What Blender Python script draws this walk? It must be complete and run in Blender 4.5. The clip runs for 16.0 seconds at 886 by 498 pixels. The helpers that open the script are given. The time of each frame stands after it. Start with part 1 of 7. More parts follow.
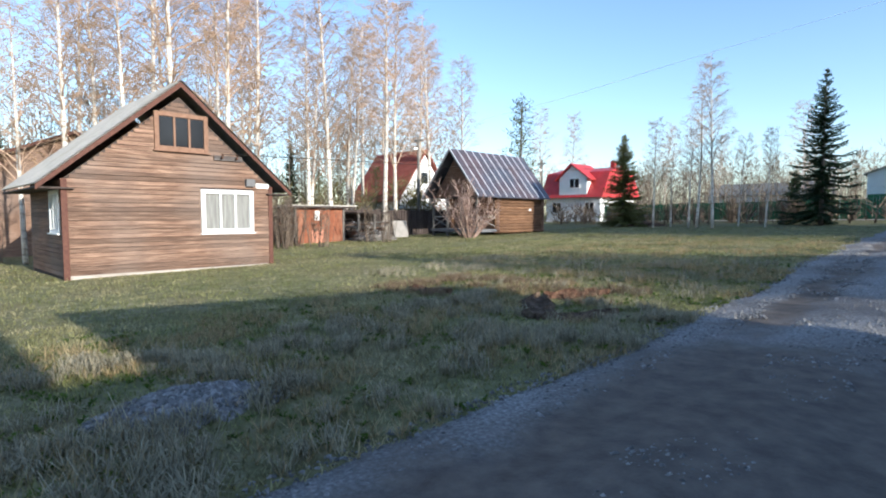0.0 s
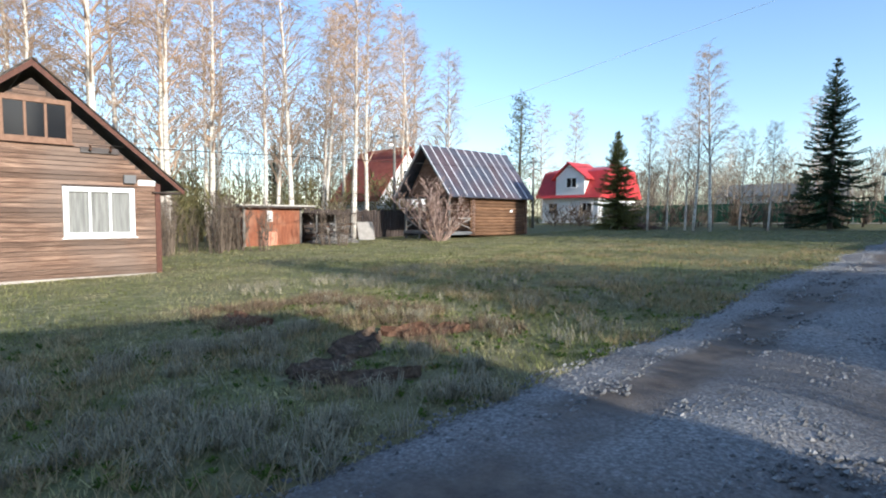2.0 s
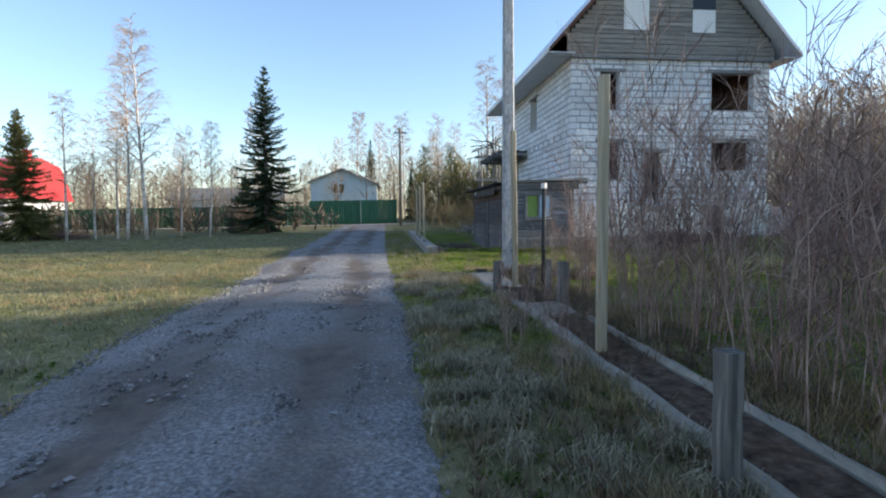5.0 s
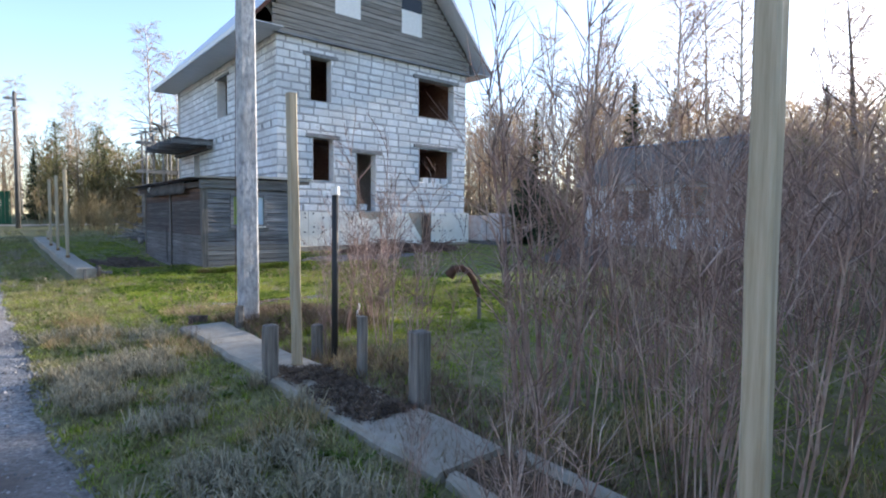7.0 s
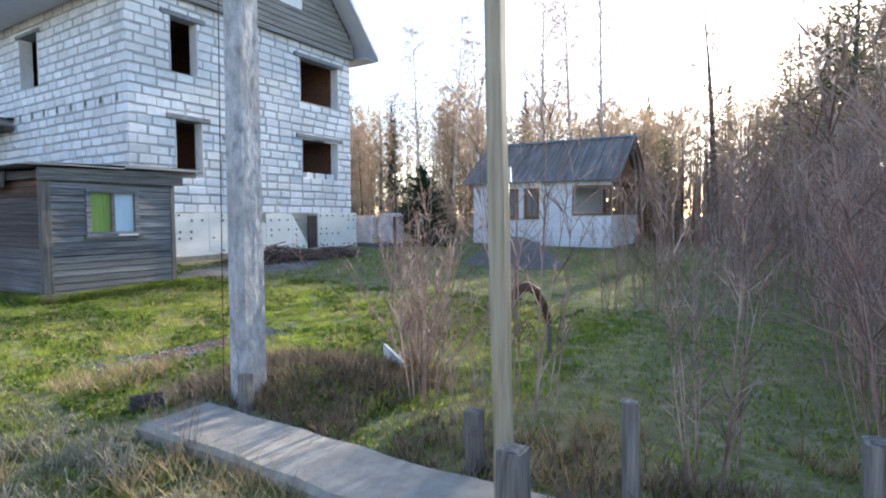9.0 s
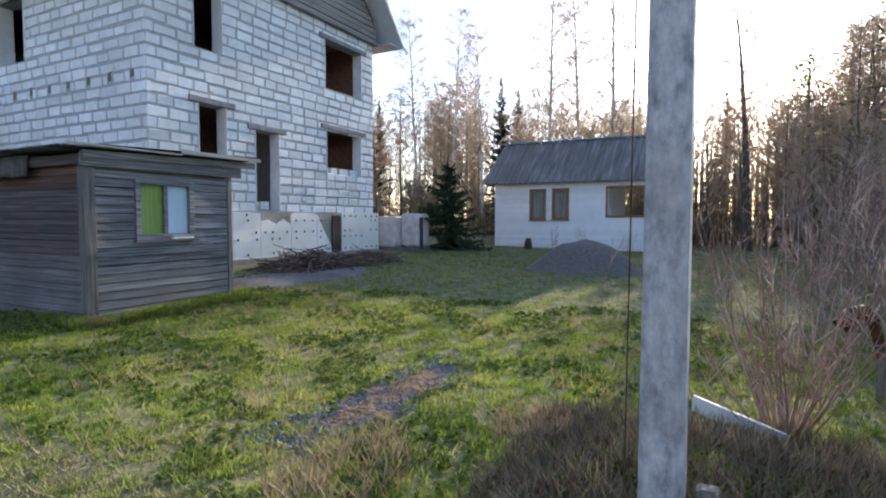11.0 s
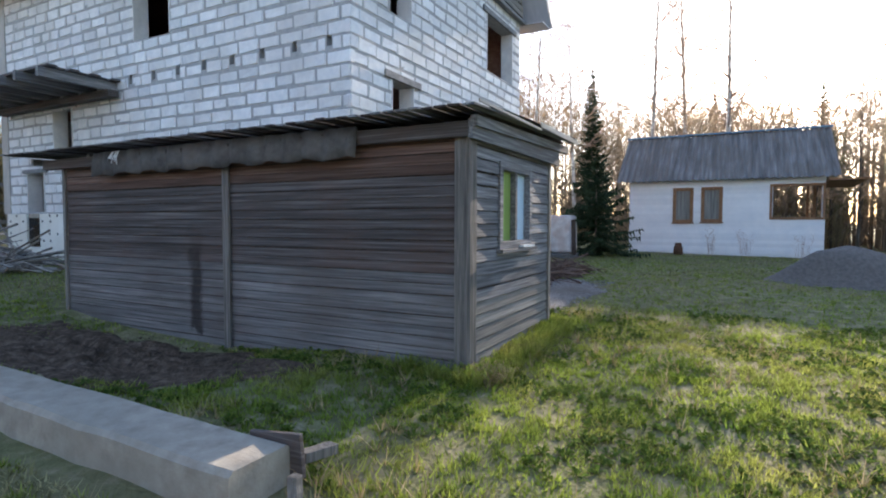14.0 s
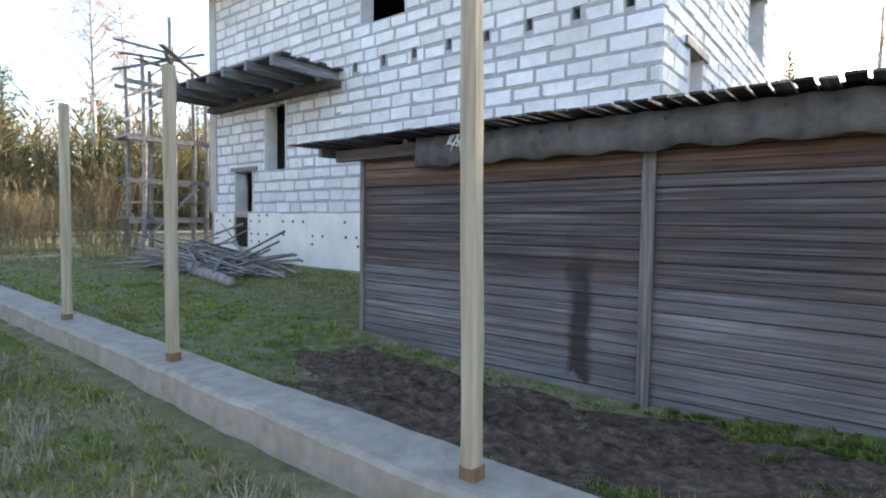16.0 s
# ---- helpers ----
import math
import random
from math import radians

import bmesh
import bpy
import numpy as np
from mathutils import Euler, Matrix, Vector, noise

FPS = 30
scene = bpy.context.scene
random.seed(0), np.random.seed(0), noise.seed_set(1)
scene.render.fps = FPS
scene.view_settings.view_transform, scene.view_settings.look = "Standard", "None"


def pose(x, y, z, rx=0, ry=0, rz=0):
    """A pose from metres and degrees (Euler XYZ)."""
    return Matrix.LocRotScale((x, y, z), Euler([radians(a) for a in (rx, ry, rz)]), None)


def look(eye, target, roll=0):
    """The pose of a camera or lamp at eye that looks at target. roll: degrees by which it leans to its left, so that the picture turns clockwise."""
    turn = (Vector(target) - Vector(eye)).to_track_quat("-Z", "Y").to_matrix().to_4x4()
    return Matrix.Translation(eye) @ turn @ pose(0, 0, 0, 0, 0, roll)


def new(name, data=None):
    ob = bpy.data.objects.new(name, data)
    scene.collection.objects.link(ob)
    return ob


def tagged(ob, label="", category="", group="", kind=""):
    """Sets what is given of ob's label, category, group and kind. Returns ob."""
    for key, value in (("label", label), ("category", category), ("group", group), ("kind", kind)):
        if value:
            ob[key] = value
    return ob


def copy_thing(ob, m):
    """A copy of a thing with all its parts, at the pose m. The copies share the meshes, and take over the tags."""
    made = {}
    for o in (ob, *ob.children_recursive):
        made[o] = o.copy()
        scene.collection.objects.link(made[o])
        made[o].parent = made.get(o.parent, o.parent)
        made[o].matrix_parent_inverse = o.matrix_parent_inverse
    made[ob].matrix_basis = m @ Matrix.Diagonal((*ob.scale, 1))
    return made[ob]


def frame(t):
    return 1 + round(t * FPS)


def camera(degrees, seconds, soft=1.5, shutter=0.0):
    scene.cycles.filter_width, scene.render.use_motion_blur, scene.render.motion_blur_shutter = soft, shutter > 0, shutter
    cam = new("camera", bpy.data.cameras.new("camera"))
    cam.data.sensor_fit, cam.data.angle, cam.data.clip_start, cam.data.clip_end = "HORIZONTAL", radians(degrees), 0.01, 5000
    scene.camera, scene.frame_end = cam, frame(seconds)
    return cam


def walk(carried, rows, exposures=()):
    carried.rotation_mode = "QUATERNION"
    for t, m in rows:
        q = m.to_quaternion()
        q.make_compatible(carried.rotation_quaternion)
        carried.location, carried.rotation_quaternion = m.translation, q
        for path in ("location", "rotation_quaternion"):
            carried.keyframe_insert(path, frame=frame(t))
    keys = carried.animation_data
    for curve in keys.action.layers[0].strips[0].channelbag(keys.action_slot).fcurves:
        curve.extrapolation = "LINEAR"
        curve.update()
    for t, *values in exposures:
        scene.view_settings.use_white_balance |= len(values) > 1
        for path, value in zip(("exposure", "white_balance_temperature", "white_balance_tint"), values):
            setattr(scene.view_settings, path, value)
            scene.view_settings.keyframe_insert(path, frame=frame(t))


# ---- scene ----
cam = camera(78.3, 16.0, 2.0)
PATH = [
    (0, (0.046, -0.345, 1.646), (-1.348, 1.085, 1.525), 0.0),
    (0.5, (0.01, 0.62, 1.669), (-1.395, 2.038, 1.546), 0.1),
    (1, (0.027, 1.578, 1.688), (-1.387, 2.987, 1.566), 0.1),
    (1.5, (0.099, 2.507, 1.712), (-1.327, 3.904, 1.59), 0.2),
    (2, (0.212, 3.513, 1.744), (-1.223, 4.9, 1.622), 0.3),
    (2.5, (0.216, 4.475, 1.787), (-1.22, 5.861, 1.663), 0.4),
    (3, (0.155, 5.438, 1.803), (-1.238, 6.868, 1.68), 0.3),
    (3.5, (0.172, 6.333, 1.801), (-1.036, 7.923, 1.682), 0.3),
    (4, (0.171, 7.204, 1.797), (-0.634, 9.032, 1.684), 0.4),
    (4.5, (0.104, 7.847, 1.773), (-0.2, 9.821, 1.663), -0.1),
    (5, (0.1, 8.706, 1.849), (0.308, 10.692, 1.737), -0.5),
    (5.2, (0.105, 9.074, 1.878), (0.495, 11.033, 1.772), -0.6),
    (7.3, (-0.038, 13.241, 2.133), (1.317, 14.708, 2.018), 0.6),
    (7.5, (-0.059, 13.639, 2.14), (1.341, 15.062, 2.025), 0.5),
    (8, (-0.139, 14.612, 2.155), (1.373, 15.915, 2.031), -0.1),
    (8.2, (-0.173, 14.974, 2.157), (1.389, 16.218, 2.035), -0.2),
    (10.3, (-0.181, 18.404, 2.072), (1.573, 19.358, 1.963), 0.2),
    (10.5, (-0.126, 18.776, 2.096), (1.631, 19.726, 1.987), 0.2),
    (11, (-0.095, 19.672, 2.109), (1.674, 20.598, 2.002), 0.1),
    (11.5, (-0.032, 20.588, 2.107), (1.753, 21.483, 2.002), 0.0),
    (12, (-0.061, 21.512, 2.092), (1.724, 22.408, 1.993), -0.0),
    (12.5, (-0.022, 22.439, 2.085), (1.76, 23.342, 1.987), -0.1),
    (13, (-0.114, 23.35, 2.092), (1.664, 24.26, 1.992), -0.1),
    (13.5, (-0.191, 24.342, 2.07), (1.585, 25.258, 1.97), -0.1),
    (14, (-0.275, 25.356, 2.079), (1.488, 26.296, 1.983), 0.1),
    (14.5, (-0.321, 26.339, 2.097), (1.416, 27.325, 1.999), 0.1),
    (15, (-0.376, 27.281, 2.091), (1.321, 28.334, 1.997), 0.2),
    (15.5, (-0.341, 28.29, 2.072), (1.3, 29.429, 1.98), 0.5),
    (16, (-0.385, 29.205, 2.114), (1.177, 30.45, 2.018), 0.7),
]
EXPOSURES = [(0, 0.9, 5680, 10), (2, 0.84, 5700, 10), (3.5, 0.62, 5650, 10), (4.2, 0.58, 5650, 10), (5, 0.98, 6050, 12), (7.5, 1.6, 6050, 17), (8.2, 1.82, 6150, 16), (10.5, 1.42, 6100, 17), (12, 1.16, 6300, 19), (13, 1.42, 6400, 19), (14.5, 1.66, 6500, 17), (16, 2.15, 6900, 18)]
walk(cam, [(t, look(eye, aim, lean)) for t, eye, aim, lean in PATH], EXPOSURES)

# ---- world, sun, exposure ----
SUN_AZ, SUN_EL = 93.0, 17.0
world = bpy.data.worlds.new("world")
world.use_nodes = True
scene.world = world
wt = world.node_tree
sky = wt.nodes.new("ShaderNodeTexSky")
sky.sky_type = 'NISHITA'
sky.sun_disc = False
sky.sun_elevation, sky.sun_rotation = radians(SUN_EL), radians(SUN_AZ)
sky.air_density, sky.dust_density, sky.ozone_density = 1.0, 0.6, 1.5
wt.nodes["Background"].inputs["Strength"].default_value = 0.15
wt.links.new(sky.outputs["Color"], wt.nodes["Background"].inputs["Color"])
sun_data = bpy.data.lights.new("sun", 'SUN')
sun_data.energy, sun_data.angle, sun_data.color = 4.3, radians(0.6), (1.0, 0.88, 0.7)
sun = new("sun", sun_data)
sun_way = Vector((math.cos(radians(SUN_EL)) * math.sin(radians(SUN_AZ)), math.cos(radians(SUN_EL)) * math.cos(radians(SUN_AZ)), math.sin(radians(SUN_EL))))
sun.matrix_world = look(sun_way * 60, (0, 0, 0))

RND = random.Random(7)


# ---- mesh tools ----
class Shape:
    """Collects vertices and faces for one mesh."""

    def __init__(self):
        self.v, self.f = [], []

    def quadbox(self, c8):
        n = len(self.v)
        self.v += [tuple(p) for p in c8]
        self.f += [tuple(n + i for i in q) for q in ((0, 3, 2, 1), (4, 5, 6, 7), (0, 1, 5, 4), (1, 2, 6, 5), (2, 3, 7, 6), (3, 0, 4, 7))]
        return self

    def box(self, x0, y0, z0, x1, y1, z1):
        return self.quadbox([(x0, y0, z0), (x1, y0, z0), (x1, y1, z0), (x0, y1, z0), (x0, y0, z1), (x1, y0, z1), (x1, y1, z1), (x0, y1, z1)])

    def beam(self, p, q, w, h, up=(0, 0, 1)):
        p, q = Vector(p), Vector(q)
        d = (q - p).normalized()
        u = Vector(up)
        if abs(d.dot(u)) > 0.95:
            u = Vector((1, 0, 0))
        s = d.cross(u).normalized()
        u = s.cross(d)
        a, b = s * (w / 2), u * (h / 2)
        return self.quadbox([p - a - b, p + a - b, q + a - b, q - a - b, p - a + b, p + a + b, q + a + b, q - a + b])

    def tube(self, pts, radii, n=5, cap=True):
        pts = [Vector(p) for p in pts]
        first = len(self.v)
        for i, p in enumerate(pts):
            d = pts[min(i + 1, len(pts) - 1)] - pts[max(i - 1, 0)]
            d = d.normalized() if d.length > 1e-9 else Vector((0, 0, 1))
            u = Vector((0, 0, 1)) if abs(d.z) < 0.9 else Vector((1, 0, 0))
            s = d.cross(u).normalized()
            u = s.cross(d)
            for k in range(n):
                a = 2 * math.pi * k / n
                self.v.append(tuple(p + (s * math.cos(a) + u * math.sin(a)) * radii[i]))
        for i in range(len(pts) - 1):
            for k in range(n):
                a, b = first + i * n + k, first + i * n + (k + 1) % n
                self.f.append((a, b, b + n, a + n))
        if cap:
            self.f.append(tuple(range(first + n - 1, first - 1, -1)))
            e = first + (len(pts) - 1) * n
            self.f.append(tuple(range(e, e + n)))
        return self

    def prism(self, poly, vec):
        n, k, vec = len(self.v), len(poly), Vector(vec)
        self.v += [tuple(p) for p in poly] + [tuple(Vector(p) + vec) for p in poly]
        self.f.append(tuple(n + i for i in range(k - 1, -1, -1)))
        self.f.append(tuple(n + k + i for i in range(k)))
        for i in range(k):
            j = (i + 1) % k
            self.f.append((n + i, n + j, n + k + j, n + k + i))
        return self

    def tri(self, a, b, c):
        n = len(self.v)
        self.v += [tuple(a), tuple(b), tuple(c)]
        self.f.append((n, n + 1, n + 2))

    def mesh(self, name, fix=True, smooth=False):
        me = bpy.data.meshes.new(name)
        me.from_pydata(self.v, [], self.f)
        if fix:
            bm = bmesh.new()
            bm.from_mesh(me)
            bmesh.ops.recalc_face_normals(bm, faces=bm.faces)
            bm.to_mesh(me)
            bm.free()
        if smooth:
            me.polygons.foreach_set("use_smooth", [True] * len(me.polygons))
        me.update()
        return me


def thing(name, base, label, category, group="", kind=""):
    """An Empty at the thing's base."""
    ob = new(name)
    ob.empty_display_size = 0.2
    ob.location = base
    return tagged(ob, label, category, group, kind)


def part(name, shape, material, parent, label="", smooth=False, bevel=0.0, kind="", fix=True):
    """Links a shape, given in world places, as one mesh under a thing or a part."""
    me = shape.mesh(name, fix, smooth) if isinstance(shape, Shape) else shape
    if not me.materials:
        me.materials.append(material)
    ob = new(name, me)
    ob.parent = parent
    off = parent.location if parent.parent is None else Vector((0, 0, 0))
    ob.matrix_parent_inverse = Matrix.Translation(-off)
    if bevel:
        m = ob.modifiers.new("bevel", 'BEVEL')
        m.width, m.segments, m.limit_method = bevel, 2, 'ANGLE'
    return tagged(ob, label, "", "", kind)


def solo(name, shape, material, label, category, group="", kind="", smooth=False, bevel=0.0, fix=True):
    me = shape.mesh(name, fix, smooth) if isinstance(shape, Shape) else shape
    me.materials.append(material)
    ob = new(name, me)
    if bevel:
        m = ob.modifiers.new("bevel", 'BEVEL')
        m.width, m.segments, m.limit_method = bevel, 2, 'ANGLE'
    return tagged(ob, label, category, group, kind)


# ---- materials ----
def surface(name, cols, scale=(4, 4, 4), rough=0.85, bump=0.3, bump_scale=None, metal=0.0, stain=None, stain_scale=0.6, stain_amount=0.5, vary=0.0, island=0.0, spec=0.3, dist=0.02, detail=6, thin=0.0):
    """Two scales of noise in world places: cols along the fine one, stain over the coarse one."""
    m = bpy.data.materials.new(name)
    m.use_nodes = True
    nt = m.node_tree
    N, L = nt.nodes, nt.links
    bs = N["Principled BSDF"]
    geo = N.new("ShaderNodeNewGeometry")
    mp = N.new("ShaderNodeMapping")
    mp.inputs["Scale"].default_value = scale
    L.new(geo.outputs["Position"], mp.inputs["Vector"])
    nz = N.new("ShaderNodeTexNoise")
    nz.inputs["Scale"].default_value = 1.0
    nz.inputs["Detail"].default_value = detail
    nz.inputs["Roughness"].default_value = 0.65
    L.new(mp.outputs["Vector"], nz.inputs["Vector"])
    ramp = N.new("ShaderNodeValToRGB")
    el = ramp.color_ramp.elements
    while len(el) < len(cols):
        el.new(0.5)
    for i, c in enumerate(cols):
        el[i].position = 0.3 + 0.4 * i / max(1, len(cols) - 1)
        el[i].color = (*c, 1)
    L.new(nz.outputs["Fac"], ramp.inputs["Fac"])
    out = ramp.outputs["Color"]
    if stain:
        n2 = N.new("ShaderNodeTexNoise")
        n2.inputs["Scale"].default_value = stain_scale
        n2.inputs["Detail"].default_value = 5
        L.new(geo.outputs["Position"], n2.inputs["Vector"])
        mr = N.new("ShaderNodeMapRange")
        mr.inputs["From Min"].default_value, mr.inputs["From Max"].default_value = 0.45, 0.65
        mr.inputs["To Max"].default_value = stain_amount
        L.new(n2.outputs["Fac"], mr.inputs["Value"])
        mx = N.new("ShaderNodeMix")
        mx.data_type = 'RGBA'
        L.new(mr.outputs["Result"], mx.inputs[0])
        L.new(out, mx.inputs[6])
        mx.inputs[7].default_value = (*stain, 1)
        out = mx.outputs[2]
    if vary or island:
        hs = N.new("ShaderNodeHueSaturation")
        mr = N.new("ShaderNodeMapRange")
        amt = vary or island
        mr.inputs["To Min"].default_value, mr.inputs["To Max"].default_value = 1 - amt, 1 + amt
        if vary:
            L.new(N.new("ShaderNodeObjectInfo").outputs["Random"], mr.inputs["Value"])
        else:
            L.new(geo.outputs["Random Per Island"], mr.inputs["Value"])
        L.new(mr.outputs["Result"], hs.inputs["Value"])
        L.new(out, hs.inputs["Color"])
        out = hs.outputs["Color"]
    L.new(out, bs.inputs["Base Color"])
    bs.inputs["Roughness"].default_value = rough
    bs.inputs["Metallic"].default_value = metal
    bs.inputs["Specular IOR Level"].default_value = spec
    if bump:
        src = nz
        if bump_scale:
            mp2 = N.new("ShaderNodeMapping")
            mp2.inputs["Scale"].default_value = bump_scale
            L.new(geo.outputs["Position"], mp2.inputs["Vector"])
            src = N.new("ShaderNodeTexNoise")
            src.inputs["Scale"].default_value = 1.0
            src.inputs["Detail"].default_value = 8
            L.new(mp2.outputs["Vector"], src.inputs["Vector"])
        bp = N.new("ShaderNodeBump")
        bp.inputs["Strength"].default_value = bump
        bp.inputs["Distance"].default_value = dist
        L.new(src.outputs["Fac"], bp.inputs["Height"])
        L.new(bp.outputs["Normal"], bs.inputs["Normal"])
    if thin:
        tl = N.new("ShaderNodeBsdfTranslucent")
        L.new(out, tl.inputs["Color"])
        mxs = N.new("ShaderNodeMixShader")
        mxs.inputs[0].default_value = thin
        L.new(bs.outputs[0], mxs.inputs[1])
        L.new(tl.outputs[0], mxs.inputs[2])
        L.new(mxs.outputs[0], N["Material Output"].inputs["Surface"])
    return m


def plain(name, col, rough=0.6, metal=0.0, spec=0.4):
    m = bpy.data.materials.new(name)
    m.use_nodes = True
    b = m.node_tree.nodes["Principled BSDF"]
    b.inputs["Base Color"].default_value = (*col, 1)
    b.inputs["Roughness"].default_value, b.inputs["Metallic"].default_value = rough, metal
    b.inputs["Specular IOR Level"].default_value = spec
    return m


# ground: green turf, straw, bare earth
ground_mat = surface("turf", [(0.11, 0.115, 0.055), (0.19, 0.19, 0.09), (0.33, 0.29, 0.19)], (5, 5, 5), 0.95, 0.8, (28, 28, 28), stain=(0.2, 0.16, 0.09), stain_scale=0.5, stain_amount=0.5, dist=0.04, spec=0.1)
blade_mat = surface("field_grass", [(0.105, 0.135, 0.042), (0.255, 0.255, 0.095), (0.5, 0.445, 0.25)], (1.6, 1.6, 1.6), 0.7, 0, island=0.4, spec=0.2, thin=0.3, stain=(0.36, 0.3, 0.19), stain_scale=0.55, stain_amount=0.6)
yard_blade = surface("yard_grass", [(0.1, 0.17, 0.025), (0.23, 0.31, 0.045), (0.38, 0.38, 0.1)], (1.3, 1.3, 1.3), 0.7, 0, island=0.45, spec=0.15, thin=0.55, stain=(0.34, 0.29, 0.13), stain_scale=0.5, stain_amount=0.3)
weed_mat = surface("weed_leaf", [(0.07, 0.12, 0.025), (0.14, 0.2, 0.035)], (2, 2, 2), 0.85, 0, island=0.35, spec=0.12, thin=0.45)
litter_mat = surface("brown_litter", [(0.13, 0.09, 0.055), (0.26, 0.19, 0.12)], (3, 3, 3), 0.9, 0, island=0.4)
pale_straw = surface("bleached_grass", [(0.24, 0.215, 0.145), (0.43, 0.385, 0.27)], (3, 3, 3), 0.8, 0, island=0.35, spec=0.2, thin=0.2)
straw_mat = surface("dry_grass", [(0.3, 0.22, 0.11), (0.45, 0.36, 0.2)], (3, 3, 3), 0.8, 0, island=0.35, spec=0.2, thin=0.25)
gravel_mat = surface("gravel", [(0.09, 0.085, 0.08), (0.2, 0.19, 0.18), (0.42, 0.4, 0.38)], (30, 30, 30), 0.9, 1.0, (40, 40, 40), stain=(0.13, 0.1, 0.078), stain_scale=0.75, stain_amount=0.7, dist=0.03)
stone_mat = surface("crushed_stone", [(0.13, 0.127, 0.125), (0.29, 0.285, 0.28)], (20, 20, 20), 0.85, 0.3, island=0.5)
soil_mat = surface("dark_soil", [(0.045, 0.032, 0.024), (0.115, 0.082, 0.058), (0.22, 0.16, 0.115)], (9, 9, 9), 0.95, 1.0, (18, 18, 18), dist=0.05, spec=0.1)
block_mat = surface("aerated_block", [(0.68, 0.7, 0.72), (0.86, 0.86, 0.85)], (5, 5, 5), 0.92, 0.5, (60, 60, 60), stain=(0.5, 0.48, 0.44), stain_scale=0.7, stain_amount=0.35, vary=0.1, dist=0.006)
block_joined_mat = surface("aerated_block_joined", [(0.68, 0.7, 0.72), (0.86, 0.86, 0.85)], (5, 5, 5), 0.92, 0.5, (60, 60, 60), stain=(0.5, 0.48, 0.44), stain_scale=0.7, stain_amount=0.35, island=0.1, dist=0.006)
mortar_mat = surface("mortar", [(0.3, 0.305, 0.31), (0.46, 0.46, 0.45)], (9, 9, 9), 0.95, 0.6, (50, 50, 50), dist=0.008)
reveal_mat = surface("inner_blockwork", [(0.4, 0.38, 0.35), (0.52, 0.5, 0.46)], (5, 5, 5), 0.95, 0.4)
foam_mat = surface("insulation_foam", [(0.79, 0.77, 0.69), (0.88, 0.87, 0.81)], (2, 2, 2), 0.7, 0.15, (70, 70, 70), stain=(0.6, 0.54, 0.42), stain_scale=0.9, stain_amount=0.25)
concrete_mat = surface("concrete", [(0.27, 0.24, 0.195), (0.43, 0.39, 0.32)], (7, 7, 7), 0.9, 0.5, (45, 45, 45), stain=(0.27, 0.25, 0.2), stain_scale=1.2, stain_amount=0.5, dist=0.01)
lintel_mat = surface("lintel_concrete", [(0.16, 0.165, 0.17), (0.3, 0.3, 0.3)], (6, 6, 12), 0.9, 0.5, (40, 40, 40), dist=0.008)
pole_mat = surface("pole_concrete", [(0.22, 0.225, 0.235), (0.43, 0.44, 0.45), (0.62, 0.62, 0.61)], (16, 16, 9), 0.85, 0.9, (14, 14, 8), stain=(0.32, 0.3, 0.27), stain_scale=3, stain_amount=0.5, dist=0.02)
# weathered grey, raised so the sun grazing the shed front sits in the colour
LIT_GREYWOOD = [(0.06, 0.062, 0.066), (0.17, 0.175, 0.183), (0.35, 0.352, 0.355)]
grey_x = surface("weathered_lit_board_x", LIT_GREYWOOD, (1.2, 30, 42), 0.85, 0.6, stain=(0.1, 0.075, 0.06), stain_scale=0.8, stain_amount=0.3, vary=0.25, dist=0.006)
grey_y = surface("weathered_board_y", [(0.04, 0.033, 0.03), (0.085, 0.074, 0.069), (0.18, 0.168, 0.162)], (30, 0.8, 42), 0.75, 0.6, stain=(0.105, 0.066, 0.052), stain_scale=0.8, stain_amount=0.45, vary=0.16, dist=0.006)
grey_z = surface("weathered_post", [(0.07, 0.065, 0.058), (0.16, 0.15, 0.135), (0.28, 0.26, 0.23)], (34, 34, 1.5), 0.85, 0.6, vary=0.2, dist=0.006)
brown_y = surface("stained_siding_y", [(0.06, 0.034, 0.023), (0.17, 0.1, 0.066), (0.35, 0.235, 0.165)], (30, 1.6, 40), 0.75, 0.6, stain=(0.2, 0.15, 0.12), stain_scale=0.55, stain_amount=0.6, vary=0.34, dist=0.006)
brown_x = surface("stained_siding_x", [(0.07, 0.04, 0.026), (0.155, 0.085, 0.055), (0.28, 0.175, 0.115)], (1.1, 30, 40), 0.75, 0.5, stain=(0.17, 0.125, 0.1), stain_scale=0.6, stain_amount=0.7, vary=0.3, dist=0.006)
log_mat = surface("barn_log", [(0.07, 0.035, 0.02), (0.16, 0.085, 0.045), (0.27, 0.16, 0.09)], (20, 1.2, 26), 0.8, 0.5, vary=0.25)
gable_board = surface("attic_board", [(0.13, 0.12, 0.105), (0.25, 0.235, 0.21), (0.36, 0.335, 0.3)], (1.0, 26, 30), 0.85, 0.5, vary=0.18)
new_wood = surface("fresh_timber", [(0.29, 0.235, 0.15), (0.42, 0.355, 0.245), (0.53, 0.47, 0.35)], (26, 26, 1.3), 0.75, 0.4, vary=0.12, dist=0.005)
red_wood = surface("red_trim_wood", [(0.07, 0.028, 0.02), (0.14, 0.06, 0.04)], (12, 12, 12), 0.7, 0.3)
shed_red = surface("red_plywood", [(0.16, 0.05, 0.025), (0.3, 0.11, 0.055)], (8, 8, 2), 0.75, 0.3, stain=(0.34, 0.2, 0.13), stain_scale=1.2, stain_amount=0.4)
salmon_mat = surface("salmon_panel", [(0.5, 0.2, 0.12), (0.62, 0.28, 0.18)], (5, 5, 5), 0.7, 0.2)
